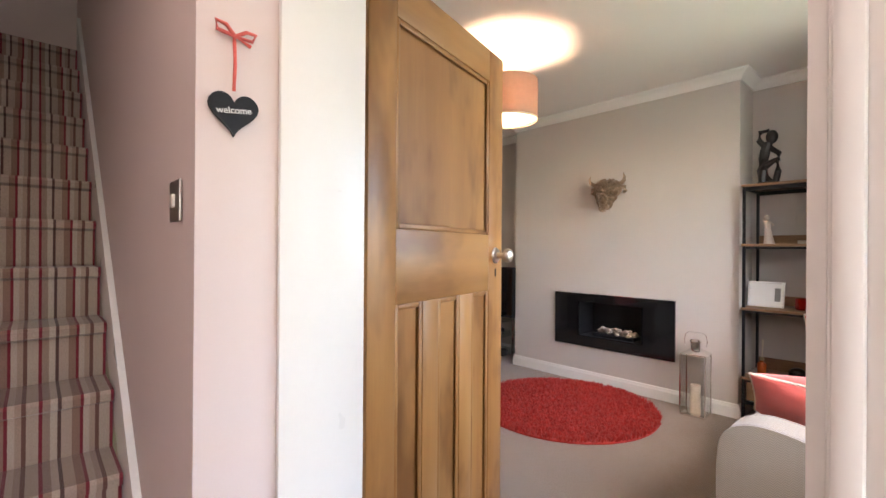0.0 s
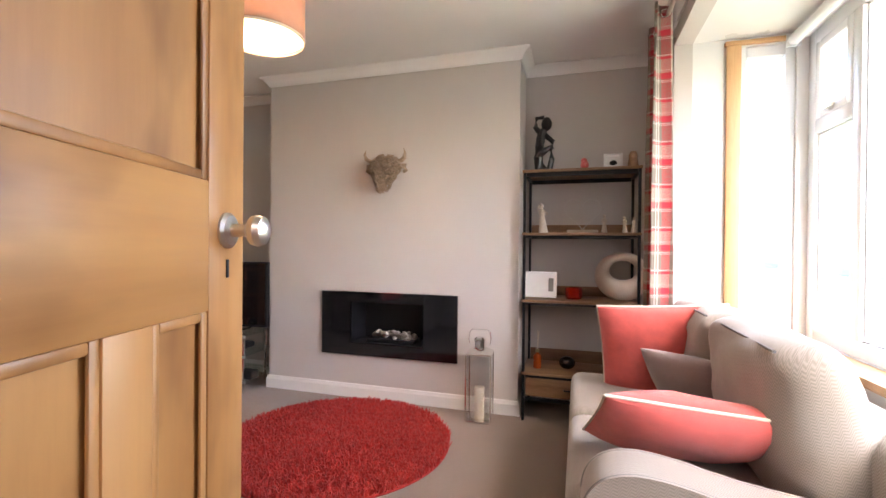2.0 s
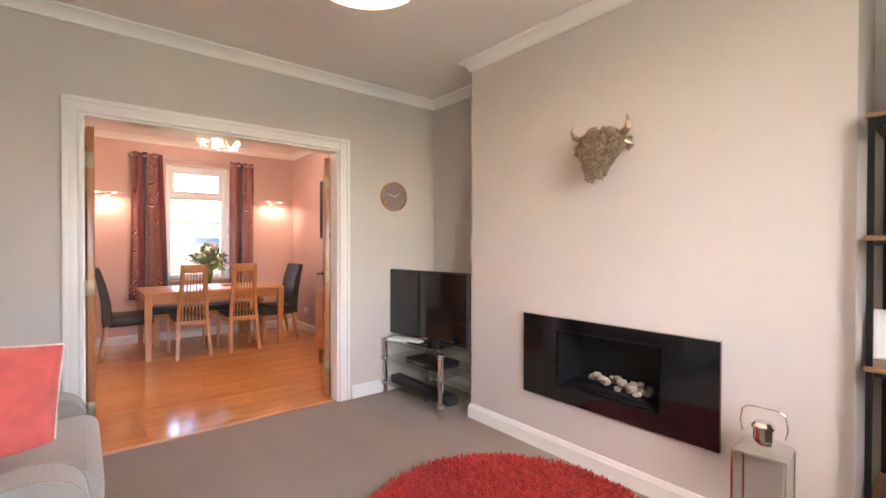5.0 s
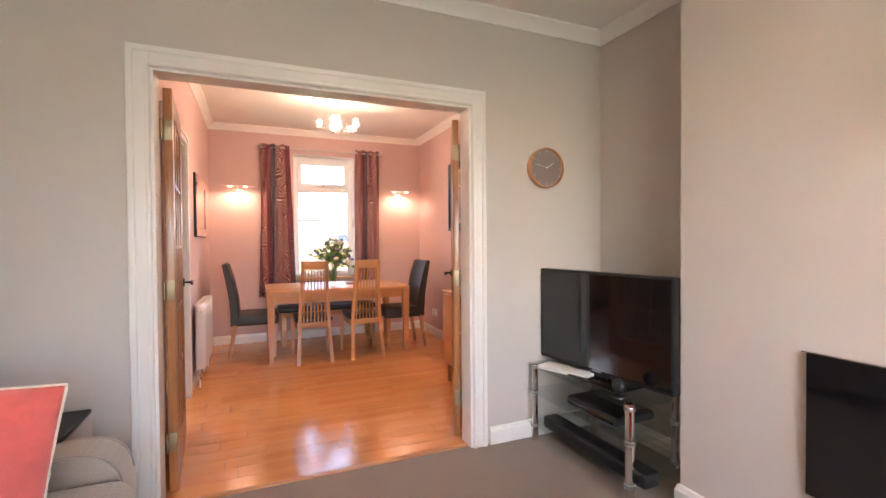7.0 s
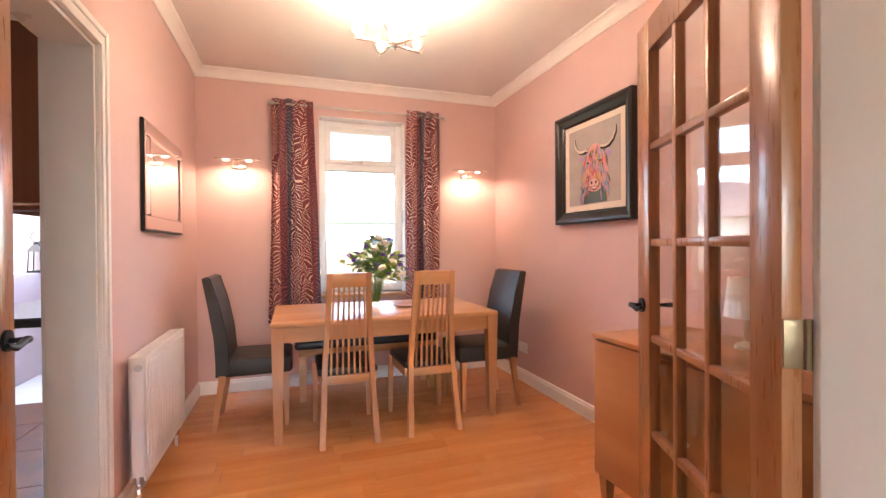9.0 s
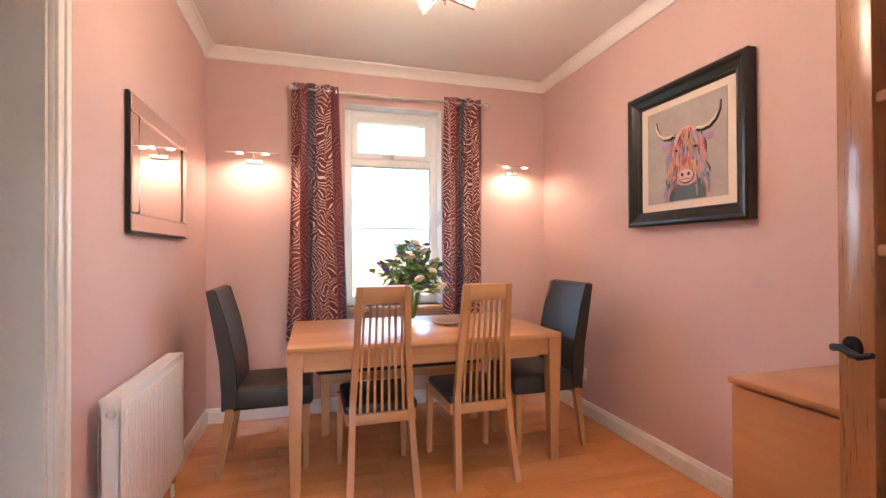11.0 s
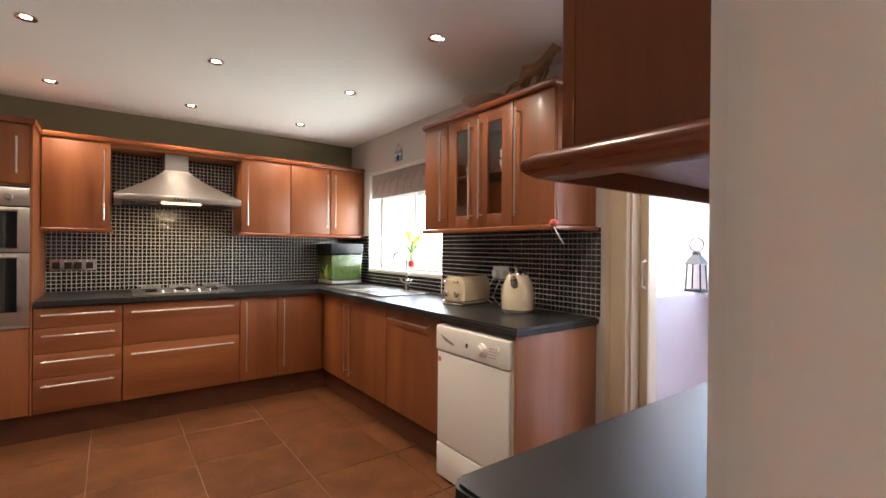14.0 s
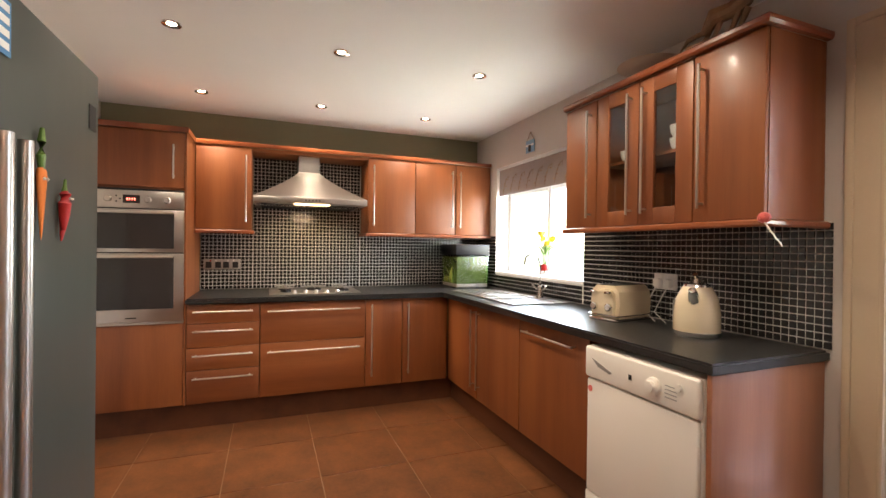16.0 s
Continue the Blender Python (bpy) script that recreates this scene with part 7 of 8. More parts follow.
part("top", prism([(0.02, 0.0), (0.487, 0.0), (0.487, 1.3), (0.0, 1.3), (0.0, 0.02)], 0.868, 0.908, 2, 0.006), M_WORKTOP, bar)
lg = part("leg", rod((0.085, 0.11, 0.012), (0.085, 0.11, 0.868), 0.030, n=24), M_STEEL, bar, "brushed steel post")
part("foot", lathe([(0, 0), (0.06, 0), (0.058, 0.008), (0.034, 0.02), (0, 0.02)], (0.085, 0.11, 0)), M_STEEL, lg)


M_HOODLAMP = glow("lit_hood_strip", (1.0, 0.68, 0.36), 0.25)


def hood():
    t = thing("cooker_hood", "stainless steel chimney cooker hood, light on", "cooker hood", -2.625, 6.36, 1.60)
    W = 0.415
    bm = bmesh.new()
    rows = []
    for k in range(9):
        u = k / 8
        z = 0.045 + 0.24 * u
        f = (1 - u) ** 1.25
        rows.append((0.085 + (W - 0.085) * f, 0.28 + 0.34 * f, z))
    rings = [[bm.verts.new(v) for v in ((0, -w, z), (d, -w, z), (d, w, z), (0, w, z))] for w, d, z in rows]
    for a, b in zip(rings, rings[1:]):
        for k in range(4):
            bm.faces.new((a[k], a[(k + 1) % 4], b[(k + 1) % 4], b[k]))
    bm.faces.new(rings[0])
    part("canopy", bm, M_STEEL, t)
    part("rim", box((0.0, -W, 0.0), (0.625, W, 0.045), 0.003), M_STEEL, t)
    part("flue", box((0.0, -0.083, 0.28), (0.26, 0.083, 0.418)), M_STEEL, t)
    part("filter", box((0.06, -W + 0.05, -0.004), (0.5, W - 0.05, -0.0005)), M_IRON, t)
    part("hood_lamp", box((0.53, -0.13, -0.012), (0.60, 0.13, -0.0005), 0.004), M_HOODLAMP, t)
    part("visor", box((0.50, -W + 0.02, -0.02), (0.615, W - 0.02, -0.014), 0.002), M_CLEAR, t)
    for k in range(5):
        part("button", rod((0.625, -0.05 + 0.025 * k, 0.022), (0.629, -0.05 + 0.025 * k, 0.022), 0.005, n=8), M_IRON, t)
    lamp("hood_light", "SPOT", look((-2.10, 6.36, 1.585), (-2.35, 6.36, 0.9)), 1.0, (1.0, 0.72, 0.45), 0.10, 150)


hood()


def hob():
    t = thing("gas_hob", "stainless steel gas hob with black pan supports", "hob", -2.29, 6.40, 0.911)
    part("tray", box((-0.22, -0.34, 0), (0.24, 0.34, 0.010), 0.004), M_STEEL, t)
    for x, y, r in ((-0.1, -0.22, 0.05), (0.1, -0.22, 0.04), (-0.1, 0.22, 0.04), (0.1, 0.22, 0.05), (0.0, 0.0, 0.06)):
        b = part("burner", lathe([(0, 0.01), (r, 0.01), (r, 0.02), (r * 0.7, 0.028), (0, 0.03)], (x, y, 0), 18), M_IRON, t)
        for a in (0, 90):
            part("pan_support", box((-r * 1.6, -0.005, 0.034), (r * 1.6, 0.005, 0.046), m=pose(x, y, 0, 0, 0, a)), M_STEEL, b)
        for sx in (-1, 1):
            part("support_foot", rod((x + sx * r * 1.5, y, 0.01), (x + sx * r * 1.5, y, 0.036), 0.005, n=8), M_IRON, b)
    for k in range(5):
        part("knob", lathe([(0.017, 0.01), (0.017, 0.018), (0.013, 0.03), (0, 0.031)], (0.205, -0.16 + 0.08 * k, 0), 14), M_SATIN, t)


hob()


def sink():
    t = thing("kitchen_sink", "stainless steel one-and-a-half bowl sink with drainer", "sink", -1.55, 7.76, 0.911)
    part("drainer", box((-0.5, -0.24, 0), (-0.02, 0.2, 0.006), 0.003), M_STEEL, t)
    for k in range(7):
        part("drainer_ridge", box((-0.45, -0.18 + k * 0.05, 0.006), (-0.06, -0.165 + k * 0.05, 0.010), 0.002), M_STEEL, t)
    for x0, x1 in ((0.0, 0.17), (0.19, 0.53)):
        bm = bmesh.new()
        for lo, hi in (((x0, -0.24, 0.0), (x1, -0.21, 0.008)), ((x0, 0.13, 0.0), (x1, 0.2, 0.008)), ((x0, -0.21, 0.0), (x0 + 0.02, 0.13, 0.008)), ((x1 - 0.02, -0.21, 0.0), (x1, 0.13, 0.008))):
            box(lo, hi, 0.003, bm=bm)
        bw = part("bowl", bm, M_STEEL, t)
        part("bowl_floor", box((x0 + 0.02, -0.21, 0.0005), (x1 - 0.02, 0.13, 0.002)), M_STEEL, bw)
    tap = thing("mixer_tap", "tall chrome mixer tap with lever handles", "tap", -1.32, 7.93, 0.911)
    part("body", lathe([(0, 0), (0.028, 0), (0.026, 0.012), (0.018, 0.03), (0.018, 0.09), (0.012, 0.1), (0, 0.1)], n=18), M_CHROME, tap)
    part("spout", tube([(0, 0, 0.09), (0, 0, 0.26), (0, -0.02, 0.31), (0, -0.07, 0.335), (0, -0.12, 0.31), (0, -0.135, 0.25)], 0.011, 10), M_CHROME, tap)
    for s in (-1, 1):
        part("lever", tube([(0, 0, 0.06), (s * 0.05, 0, 0.07), (s * 0.09, -0.01, 0.10)], 0.007, 8), M_CHROME, tap)


sink()


def dryer():
    t = thing("tumble_dryer", "white tumble dryer under the worktop", "dryer", -0.155, 7.40)
    W, H = 0.575, 0.85
    part("cabinet", box((0.0, 0.025, 0.012), (W, 0.6, H), 0.006), M_WAPPL, t)
    cpn = part("control_panel", box((0.0, -0.004, H - 0.14), (W, 0.026, H - 0.002), 0.012, seg=3), M_WAPPL, t)
    part("dial", lathe([(0.034, 0), (0.032, 0.012), (0.022, 0.016), (0.02, 0.03), (0, 0.032)], (0.39, -0.004, H - 0.075), 24, m=pose(0, 0, 0, 90)), M_WAPPL, cpn)
    part("dial", rod((0.50, -0.004, H - 0.05), (0.50, -0.014, H - 0.05), 0.012), M_WAPPL, cpn)
    part("drawer_grip", prism([(0.05, H - 0.05), (0.17, H - 0.085), (0.16, H - 0.095), (0.09, H - 0.08)], -0.007, -0.004, 1), M_PIPING, cpn)
    part("logo_mark", box((0.265, -0.0065, H - 0.085), (0.28, -0.0045, H - 0.065)), M_IRON, cpn)
    for k in range(4):
        part("print_line", box((0.44, -0.0062, H - 0.10 + k * 0.014), (0.49, -0.0045, H - 0.097 + k * 0.014)), M_PIPING, cpn)
    part("door", box((0.006, 0.004, 0.20), (W - 0.006, 0.026, H - 0.145), 0.010, seg=3), M_WAPPL, t)
    part("kick_panel", box((0.0, 0.006, 0.012), (W, 0.026, 0.195), 0.006), M_WAPPL, t)
    for k in range(6):
        part("vent_slot", box((W - 0.19, 0.003, 0.05 + k * 0.017), (W - 0.07, 0.0065, 0.057 + k * 0.017)), M_PIPING, t)
    part("sticker", rod((0.03, 0.002, H - 0.19), (0.03, 0.005, H - 0.19), 0.014), M_CORAL, t, "red round sticker")
    for x in (0.06, W - 0.06):
        part("foot", rod((x, 0.1, 0), (x, 0.1, 0.013), 0.02), M_BLACK, t)


dryer()


def fridge():
    x0, x1, y0, y1, H = -0.105, 0.81, 4.87, 5.585, 1.775
    t = thing("fridge_freezer", "graphite grey double-door fridge freezer", "fridge", x0, y0)
    W, D = x1 - x0, y1 - y0
    part("cabinet", box((0, 0, 0.02), (W, D - 0.075, H), 0.008), M_FRIDGE, t)
    for a, b, hx in ((0.0, W * 0.64 - 0.003, W * 0.64 - 0.035), (W * 0.64 + 0.003, W, W * 0.64 + 0.035)):
        dr = part("door", box((a, D - 0.07, 0.05), (b, D, H), 0.014, seg=3), M_FRIDGE, t)
        bm = rod((hx, D + 0.05, 0.35), (hx, D + 0.05, 1.47), 0.0125, n=14)
        for z in (0.40, 1.42):
            rod((hx, D, z), (hx, D + 0.05, z), 0.009, n=10, bm=bm)
        part("handle", bm, M_STEEL, dr, "tall steel tube handle")
    part("plinth", box((0.02, 0.05, 0.0), (W - 0.02, D - 0.08, 0.05)), M_BLACK, t)
    part("badge", box((0.035, D, 1.60), (0.085, D + 0.002, 1.67)), M_BLACK, t, "small black badge")
    c = thing("carrot_magnet", "orange felt carrot magnet on the fridge", "magnet", x0 + 0.383, y1 + 0.002, 1.39)
    part("carrot", lathe([(0, -0.105), (0.004, -0.09), (0.009, -0.05), (0.014, 0.0), (0.018, 0.035), (0.016, 0.048), (0.01, 0.054), (0, 0.056)], (0, 0.008, 0), 20, m=Matrix.Diagonal((1, 0.45, 1, 1))), M_ORANGE, c)
    part("leafy_top", tube([(0, 0.008, 0.05), (0.003, 0.008, 0.08), (0.001, 0.008, 0.11), (-0.002, 0.008, 0.14)], [0.006, 0.009, 0.008, 0.004], 10), M_LEAF, c, "green carrot tops")
    for s in (-1, 1):
        part("eye", ball((s * 0.007, 0.016, 0.03), 0.0035, seg=8), M_PAPER, c)
    p = thing("chilli_magnet", "red chilli-shaped fridge magnet", "magnet", x0 + 0.272, y1 + 0.002, 1.362)
    part("chilli", tube([(0, 0.010, 0.044), (0.001, 0.012, 0.036), (0.003, 0.012, 0.015), (0.001, 0.010, -0.02), (0.003, 0.008, -0.05), (0.008, 0.007, -0.075)], [0.006, 0.012, 0.013, 0.010, 0.006, 0.002], 16), M_CHILLI, p)
    part("stalk", tube([(0, 0.010, 0.043), (-0.001, 0.010, 0.055), (-0.004, 0.010, 0.072)], [0.007, 0.004, 0.003], 8), M_LEAF, p, "green stalk")
    for s in (-1, 1):
        part("eye", ball((s * 0.006, 0.024, 0.026), 0.003, seg=8), M_PAPER, p)
    k = thing("note_magnet", "blue printed note on the fridge", "note", x0 + 0.538, y1 + 0.0015, 1.64)
    part("card", box((-0.045, 0, -0.005), (0.045, 0.002, 0.10)), M_BLUE, k)
    for r, w in enumerate(("KEEP", "CALM", "AND", "WINE")):
        part("text_bar", box((-0.037, 0.0022, 0.077 - r * 0.024), (0.03, 0.003, 0.091 - r * 0.024)), M_PAPER, k)


M_ORANGE = surf("orange_felt", (0.62, 0.17, 0.03), 0.8, var=0.15, relief=0.3)
M_CHILLI = surf("red_chilli_paint", (0.42, 0.02, 0.02), 0.4, var=0.1, relief=0.05)
M_BLUE = surf("blue_card", (0.08, 0.25, 0.48), 0.6, var=0.05)
fridge()


def toaster(x, y):
    t = thing("toaster", "cream retro four-slice toaster", "toaster", x, y, 0.91, 100)
    prof = [(-0.085, 0.015), (0.085, 0.015), (0.09, 0.10), (0.082, 0.155), (0.055, 0.185), (-0.055, 0.185), (-0.082, 0.155), (-0.09, 0.10)]
    part("body", prism(prof, -0.15, 0.15, 0, 0.022), M_CREAMEN, t)
    part("base", box((-0.15, -0.085, 0.0), (0.15, 0.085, 0.018), 0.004), M_CHROME, t)
    part("trim", box((-0.152, -0.093, 0.028), (0.152, 0.093, 0.034), 0.002), M_CHROME, t)
    for y in (-0.03, 0.03):
        part("slot", box((-0.12, y - 0.012, 0.183), (0.12, y + 0.012, 0.189), 0.002), M_BLACK, t)
    for s in (-1, 1):
        kb = part("knob", lathe([(0.02, 0), (0.02, 0.014), (0.015, 0.018), (0, 0.018)], (-0.152, s * 0.045, 0.075), 18, m=pose(0, 0, 0, 0, -90)), M_CHROME, t)
        part("lever", box((-0.175, s * 0.045 - 0.016, 0.145), (-0.152, s * 0.045 + 0.016, 0.157), 0.003), M_CHROME, t)


def kettle(x, y):
    t = thing("kettle", "cream retro kettle with chrome handle and spout", "kettle", x, y, 0.91, -60)
    part("body", lathe([(0, 0.01), (0.09, 0.01), (0.093, 0.02), (0.092, 0.10), (0.082, 0.165), (0.062, 0.205), (0.055, 0.215), (0, 0.215)], n=28), M_CREAMEN, t)
    part("base", lathe([(0, 0), (0.09, 0), (0.094, 0.008), (0.094, 0.022), (0, 0.022)], n=28), M_CHROME, t)
    part("lid", lathe([(0.056, 0.214), (0.052, 0.225), (0.02, 0.235), (0.012, 0.25), (0, 0.252)], n=22), M_CHROME, t)
    part("handle", tube([(-0.075, 0, 0.19), (-0.10, 0, 0.235), (-0.06, 0, 0.232), (0.02, 0, 0.232), (0.05, 0, 0.27)], [0.011, 0.012, 0.012, 0.012, 0.01], 10), M_CHROME, t)
    part("spout", tube([(0.06, 0, 0.15), (0.10, 0, 0.19), (0.115, 0, 0.205)], [0.026, 0.02, 0.016], 10), M_CHROME, t)
    part("gauge", box((-0.012, -0.0955, 0.05), (0.012, -0.085, 0.15), 0.003), M_PIPING, t)


toaster(-0.39, 7.82)
kettle(0.075, 7.81)


def mosaic(name, label, origin, du, dv, nrm, boxes, near):
    """Small square tiles over the rectangles (u0, u1, v0, v1); tiles inside `near` become pieces of their own."""
    t = thing(name, label, "wall tiles", 0, 0, kind="structure")
    o, du, dv, nrm = Vector(origin), Vector(du), Vector(dv), Vector(nrm)
    p, g, th = 0.0302, 0.0036, 0.004
    vs, fs, single = [], [], []
    for u0, u1, v0, v1 in boxes:
        bed = [o + du * a + dv * b + nrm * c for a, b, c in ((u0, v0, 0.0005), (u1, v0, 0.0005), (u1, v1, 0.0005), (u0, v1, 0.0005), (u0, v0, 0.003), (u1, v0, 0.003), (u1, v1, 0.003), (u0, v1, 0.003))]
        me = bpy.data.meshes.new("grout")
        me.from_pydata(bed, [], [(4, 5, 6, 7), (0, 1, 5, 4), (1, 2, 6, 5), (2, 3, 7, 6), (3, 0, 4, 7)])
        part("grout", finish(me, M_WGROUT), None, t)
        for i in range(round((u1 - u0) / p)):
            for j in range(round((v1 - v0) / p)):
                a, b = u0 + i * p + g / 2, v0 + j * p + g / 2
                if near[0] <= a < near[1] and near[2] <= b < near[3] and len(single) < 300:
                    single.append((a, b))
                    continue
                k = len(vs)
                s, c = p - g, 0.0015
                lift = 0.0006 * math.sin(i * 12.9 + j * 78.2)
                vs += [o + du * x + dv * y + nrm * z for x, y, z in ((a, b, 0.003), (a + s, b, 0.003), (a + s, b + s, 0.003), (a, b + s, 0.003), (a + c, b + c, 0.003 + th + lift), (a + s - c, b + c, 0.003 + th), (a + s - c, b + s - c, 0.003 + th - lift), (a + c, b + s - c, 0.003 + th))]
                fs += [(k + 4, k + 5, k + 6, k + 7), (k, k + 1, k + 5, k + 4), (k + 1, k + 2, k + 6, k + 5), (k + 2, k + 3, k + 7, k + 6), (k + 3, k, k + 4, k + 7)]
    me = bpy.data.meshes.new("tiles")
    me.from_pydata(vs, [], fs)
    tagged(part("tiles", finish(me, M_MOSAIC), None, t), kind="stuff")
    if single:
        s, c = p - g, 0.0015
        q = [du * x + dv * y + nrm * z for x, y, z in ((0, 0, 0.003), (s, 0, 0.003), (s, s, 0.003), (0, s, 0.003), (c, c, 0.003 + th), (s - c, c, 0.003 + th), (s - c, s - c, 0.003 + th), (c, s - c, 0.003 + th))]
        me = bpy.data.meshes.new("tile")
        me.from_pydata(q, [], [(4, 5, 6, 7), (0, 1, 5, 4), (1, 2, 6, 5), (2, 3, 7, 6), (3, 0, 4, 7)])
        finish(me, M_MOSAIC)
        for a, b in single:
            part("tile", me, None, t, m=Matrix.Translation(o + du * a + dv * b))


mosaic("splashback_hob", "black mosaic tile splashback behind the hob", (-2.63, 0, 0), (0, 1, 0), (0, 0, 1), (1, 0, 0), [(5.535, 5.93, 0.912, 1.40), (5.93, 6.84, 0.912, 2.02), (6.84, 8.02, 0.912, 1.40)], (0, 0, 0, 0))
mosaic("splashback_window", "black mosaic tile splashback beside the window", (0, 8.03, 0), (1, 0, 0), (0, 0, 1), (0, -1, 0), [(-2.62, -2.2, 0.912, 1.40), (-2.2, -0.95, 0.912, 1.038), (-0.95, 0.46, 0.912, 1.40)], (0.0, 0.46, 0.912, 1.40))

# blind, signs and small things
bl = thing("roman_blind", "taupe leaf-patterned roman blind, raised", "blind", 0, 0)
for k in range(3):
    part("fold", box((KW[0] + 0.02, 8.045 + 0.008 * k, 1.76 + 0.03 * k), (KW[1] - 0.02, 8.052 + 0.008 * k, 2.0), 0.004), M_MAUVE, bl)
part("head_rail", box((KW[0] + 0.01, 8.04, 1.995), (KW[1] - 0.01, 8.075, 2.018), 0.004), M_UPVC, bl)
rnd = random.Random(8)
for k in range(9):
    x, z = KW[0] + 0.1 + k * 0.13, 1.78
    part("stem_print", tube([(x, 8.0445, z), (x + 0.02, 8.0445, z + 0.07), (x + 0.05, 8.0445, z + 0.13), (x + 0.10, 8.0445, z + 0.15), (x + 0.09, 8.0445, z + 0.11)], 0.0025, 4), M_WALNUT, bl)
    for q in range(4):
        part("leaf_print", ball((x + 0.015 * q + rnd.uniform(-0.01, 0.03), 8.0445, z + 0.03 + 0.03 * q), (0.012, 0.001, 0.006), seg=8), M_WALNUT, bl)
bh = thing("beach_hut_sign", "little blue and white hanging hut sign", "sign", -1.62, 8.026, 2.06)
part("board", box((-0.06, -0.012, 0.0), (0.06, -0.002, 0.10), 0.003), M_PBLUE, bh)
part("stripe", box((-0.055, -0.0135, 0.05), (0.055, -0.0118, 0.065)), M_PAPER, bh)
part("hut_door", box((-0.018, -0.015, 0.005), (0.018, -0.0118, 0.06), 0.003), M_IRON, bh)
part("string", tube([(-0.05, -0.006, 0.10), (0, -0.006, 0.165), (0.05, -0.006, 0.10)], 0.002, 5), M_WALNUT, bh)

fl = thing("daffodil_vase", "yellow flowers in a slim vase on the window sill", "vase of flowers", -1.50, 8.09, 1.068)
part("vase", lathe([(0, 0), (0.025, 0), (0.028, 0.01), (0.022, 0.06), (0.026, 0.13), (0.023, 0.13), (0, 0.02)], n=16), M_CLEAR, fl)
part("ribbon_band", lathe([(0.0285, 0.04), (0.029, 0.09), (0.027, 0.09), (0.0265, 0.04), (0.0285, 0.04)], n=16), M_CHILLI, fl)
rnd = random.Random(21)
for k in range(11):
    a, r = k * 2.4, 0.03 + 0.007 * k
    hx, hy, hz = r * math.cos(a), r * 0.5 * math.sin(a), 0.25 + 0.02 * (k % 6)
    part("stem", tube([(0, 0, 0.02), (hx * 0.3, hy * 0.3, 0.14), (hx, hy, hz)], 0.002, 5), M_LEAF, fl)
    part("leaf", leaf_blade(0.12, 0.010, 4), M_LEAF, fl, m=pose(hx * 0.5, hy * 0.5, 0.15 + 0.006 * k, 0, -60 + 4 * k, math.degrees(a)))
    if k % 2 == 0:
        bm = bmesh.new()
        for q in range(6):
            b = q * math.pi / 3
            ball((0.018 * math.cos(b), 0.018 * math.sin(b), 0), (0.013, 0.013, 0.005), bm=bm, seg=8)
        lathe([(0.006, 0), (0.012, 0.02), (0.010, 0.02), (0.004, 0.002)], n=10, bm=bm)
        part("bloom", bm, M_YELLOW, fl, m=pose(hx, hy, hz, 60, 0, math.degrees(a)))


M_TANK = surf("murky_tank_water", (0.075, 0.105, 0.03), 0.12, var=0.7, scale=16, grain=50, relief=0.1)


def aquarium():
    t = thing("fish_tank", "small lit fish tank with a black lid", "fish tank", -2.40, 7.80, 0.911)
    part("hood", box((-0.19, -0.17, 0.30), (0.19, 0.17, 0.40), 0.006), M_BLACK, t)
    part("glass_tank", box((-0.185, -0.165, 0.0), (0.185, 0.165, 0.30), 0.002), M_GREENGL, t)
    part("gravel", box((-0.178, -0.158, 0.006), (0.178, 0.158, 0.04), 0.004), M_PEBBLE, t)
    part("backdrop", box((-0.178, 0.145, 0.04), (0.178, 0.155, 0.295)), M_LEAF, t, "green planted backdrop")
    part("water", box((-0.176, -0.160, 0.041), (0.180, 0.140, 0.285)), M_TANK, t, "murky green planted water")
    rnd = random.Random(6)
    for k in range(14):
        part("water_plant", leaf_blade(rnd.uniform(0.1, 0.2), 0.012, 4), M_LEAF2 if k % 3 else M_LEAF, t, m=pose(rnd.uniform(-0.15, 0.17), -0.161, 0.04, 0, -rnd.uniform(70, 95), rnd.uniform(0, 360)))


aquarium()


def socket(x, y, z, rz, name="wall_socket", label="brushed steel double socket on the tiles", mat=M_STEEL, red=False):
    t = thing(name, label, "socket", x, y, z, rz)
    part("plate", box((-0.073, -0.008, -0.043), (0.073, 0.0, 0.043), 0.003), mat, t)
    for s in (-1, 1):
        part("outlet", box((s * 0.035 - 0.022, -0.0105, -0.03), (s * 0.035 + 0.022, -0.0075, 0.02), 0.002), M_BLACK if mat == M_STEEL else M_WHITE, t)
        part("rocker", box((s * 0.02 - 0.006, -0.012, 0.022), (s * 0.02 + 0.006, -0.008, 0.036), 0.001), M_CHILLI if red and s < 0 else M_WHITE, t)
    return t


socket(-2.622, 5.63, 1.12, 90, red=True)
socket(-2.622, 5.76, 1.12, 90, "wall_switch", "brushed steel cooker switch on the tiles")
socket(-0.28, 8.022, 1.115, 0, label="white double socket on the tiles", mat=M_WHITE)
for x in (-0.31, -0.24):
    pl = thing("plug", "white plug with a trailing flex", "plug", x, 8.012, 1.105)
    part("plug_body", box((-0.02, -0.035, -0.02), (0.02, 0, 0.025), 0.008), M_WHITE, pl)
    part("flex", tube([(0, -0.03, -0.02), (-0.02, -0.05, -0.08), (-0.05, -0.06, -0.15), (0.03, -0.08, -0.185), (0.06, -0.10, -0.19)], 0.0035, 6), M_WHITE, pl)
pf = thing("pink_pompom", "pink flower trinket on the cabinet rail", "trinket", 0.452, 7.66, 1.40)
part("flower", ball((0, 0, 0), (0.022, 0.022, 0.02), seg=10), M_CORAL, pf)
part("ribbon", tube([(0.0, -0.005, -0.01), (0.03, -0.01, -0.05), (0.06, 0.0, -0.10)], 0.003, 5), M_PAPER, pf)
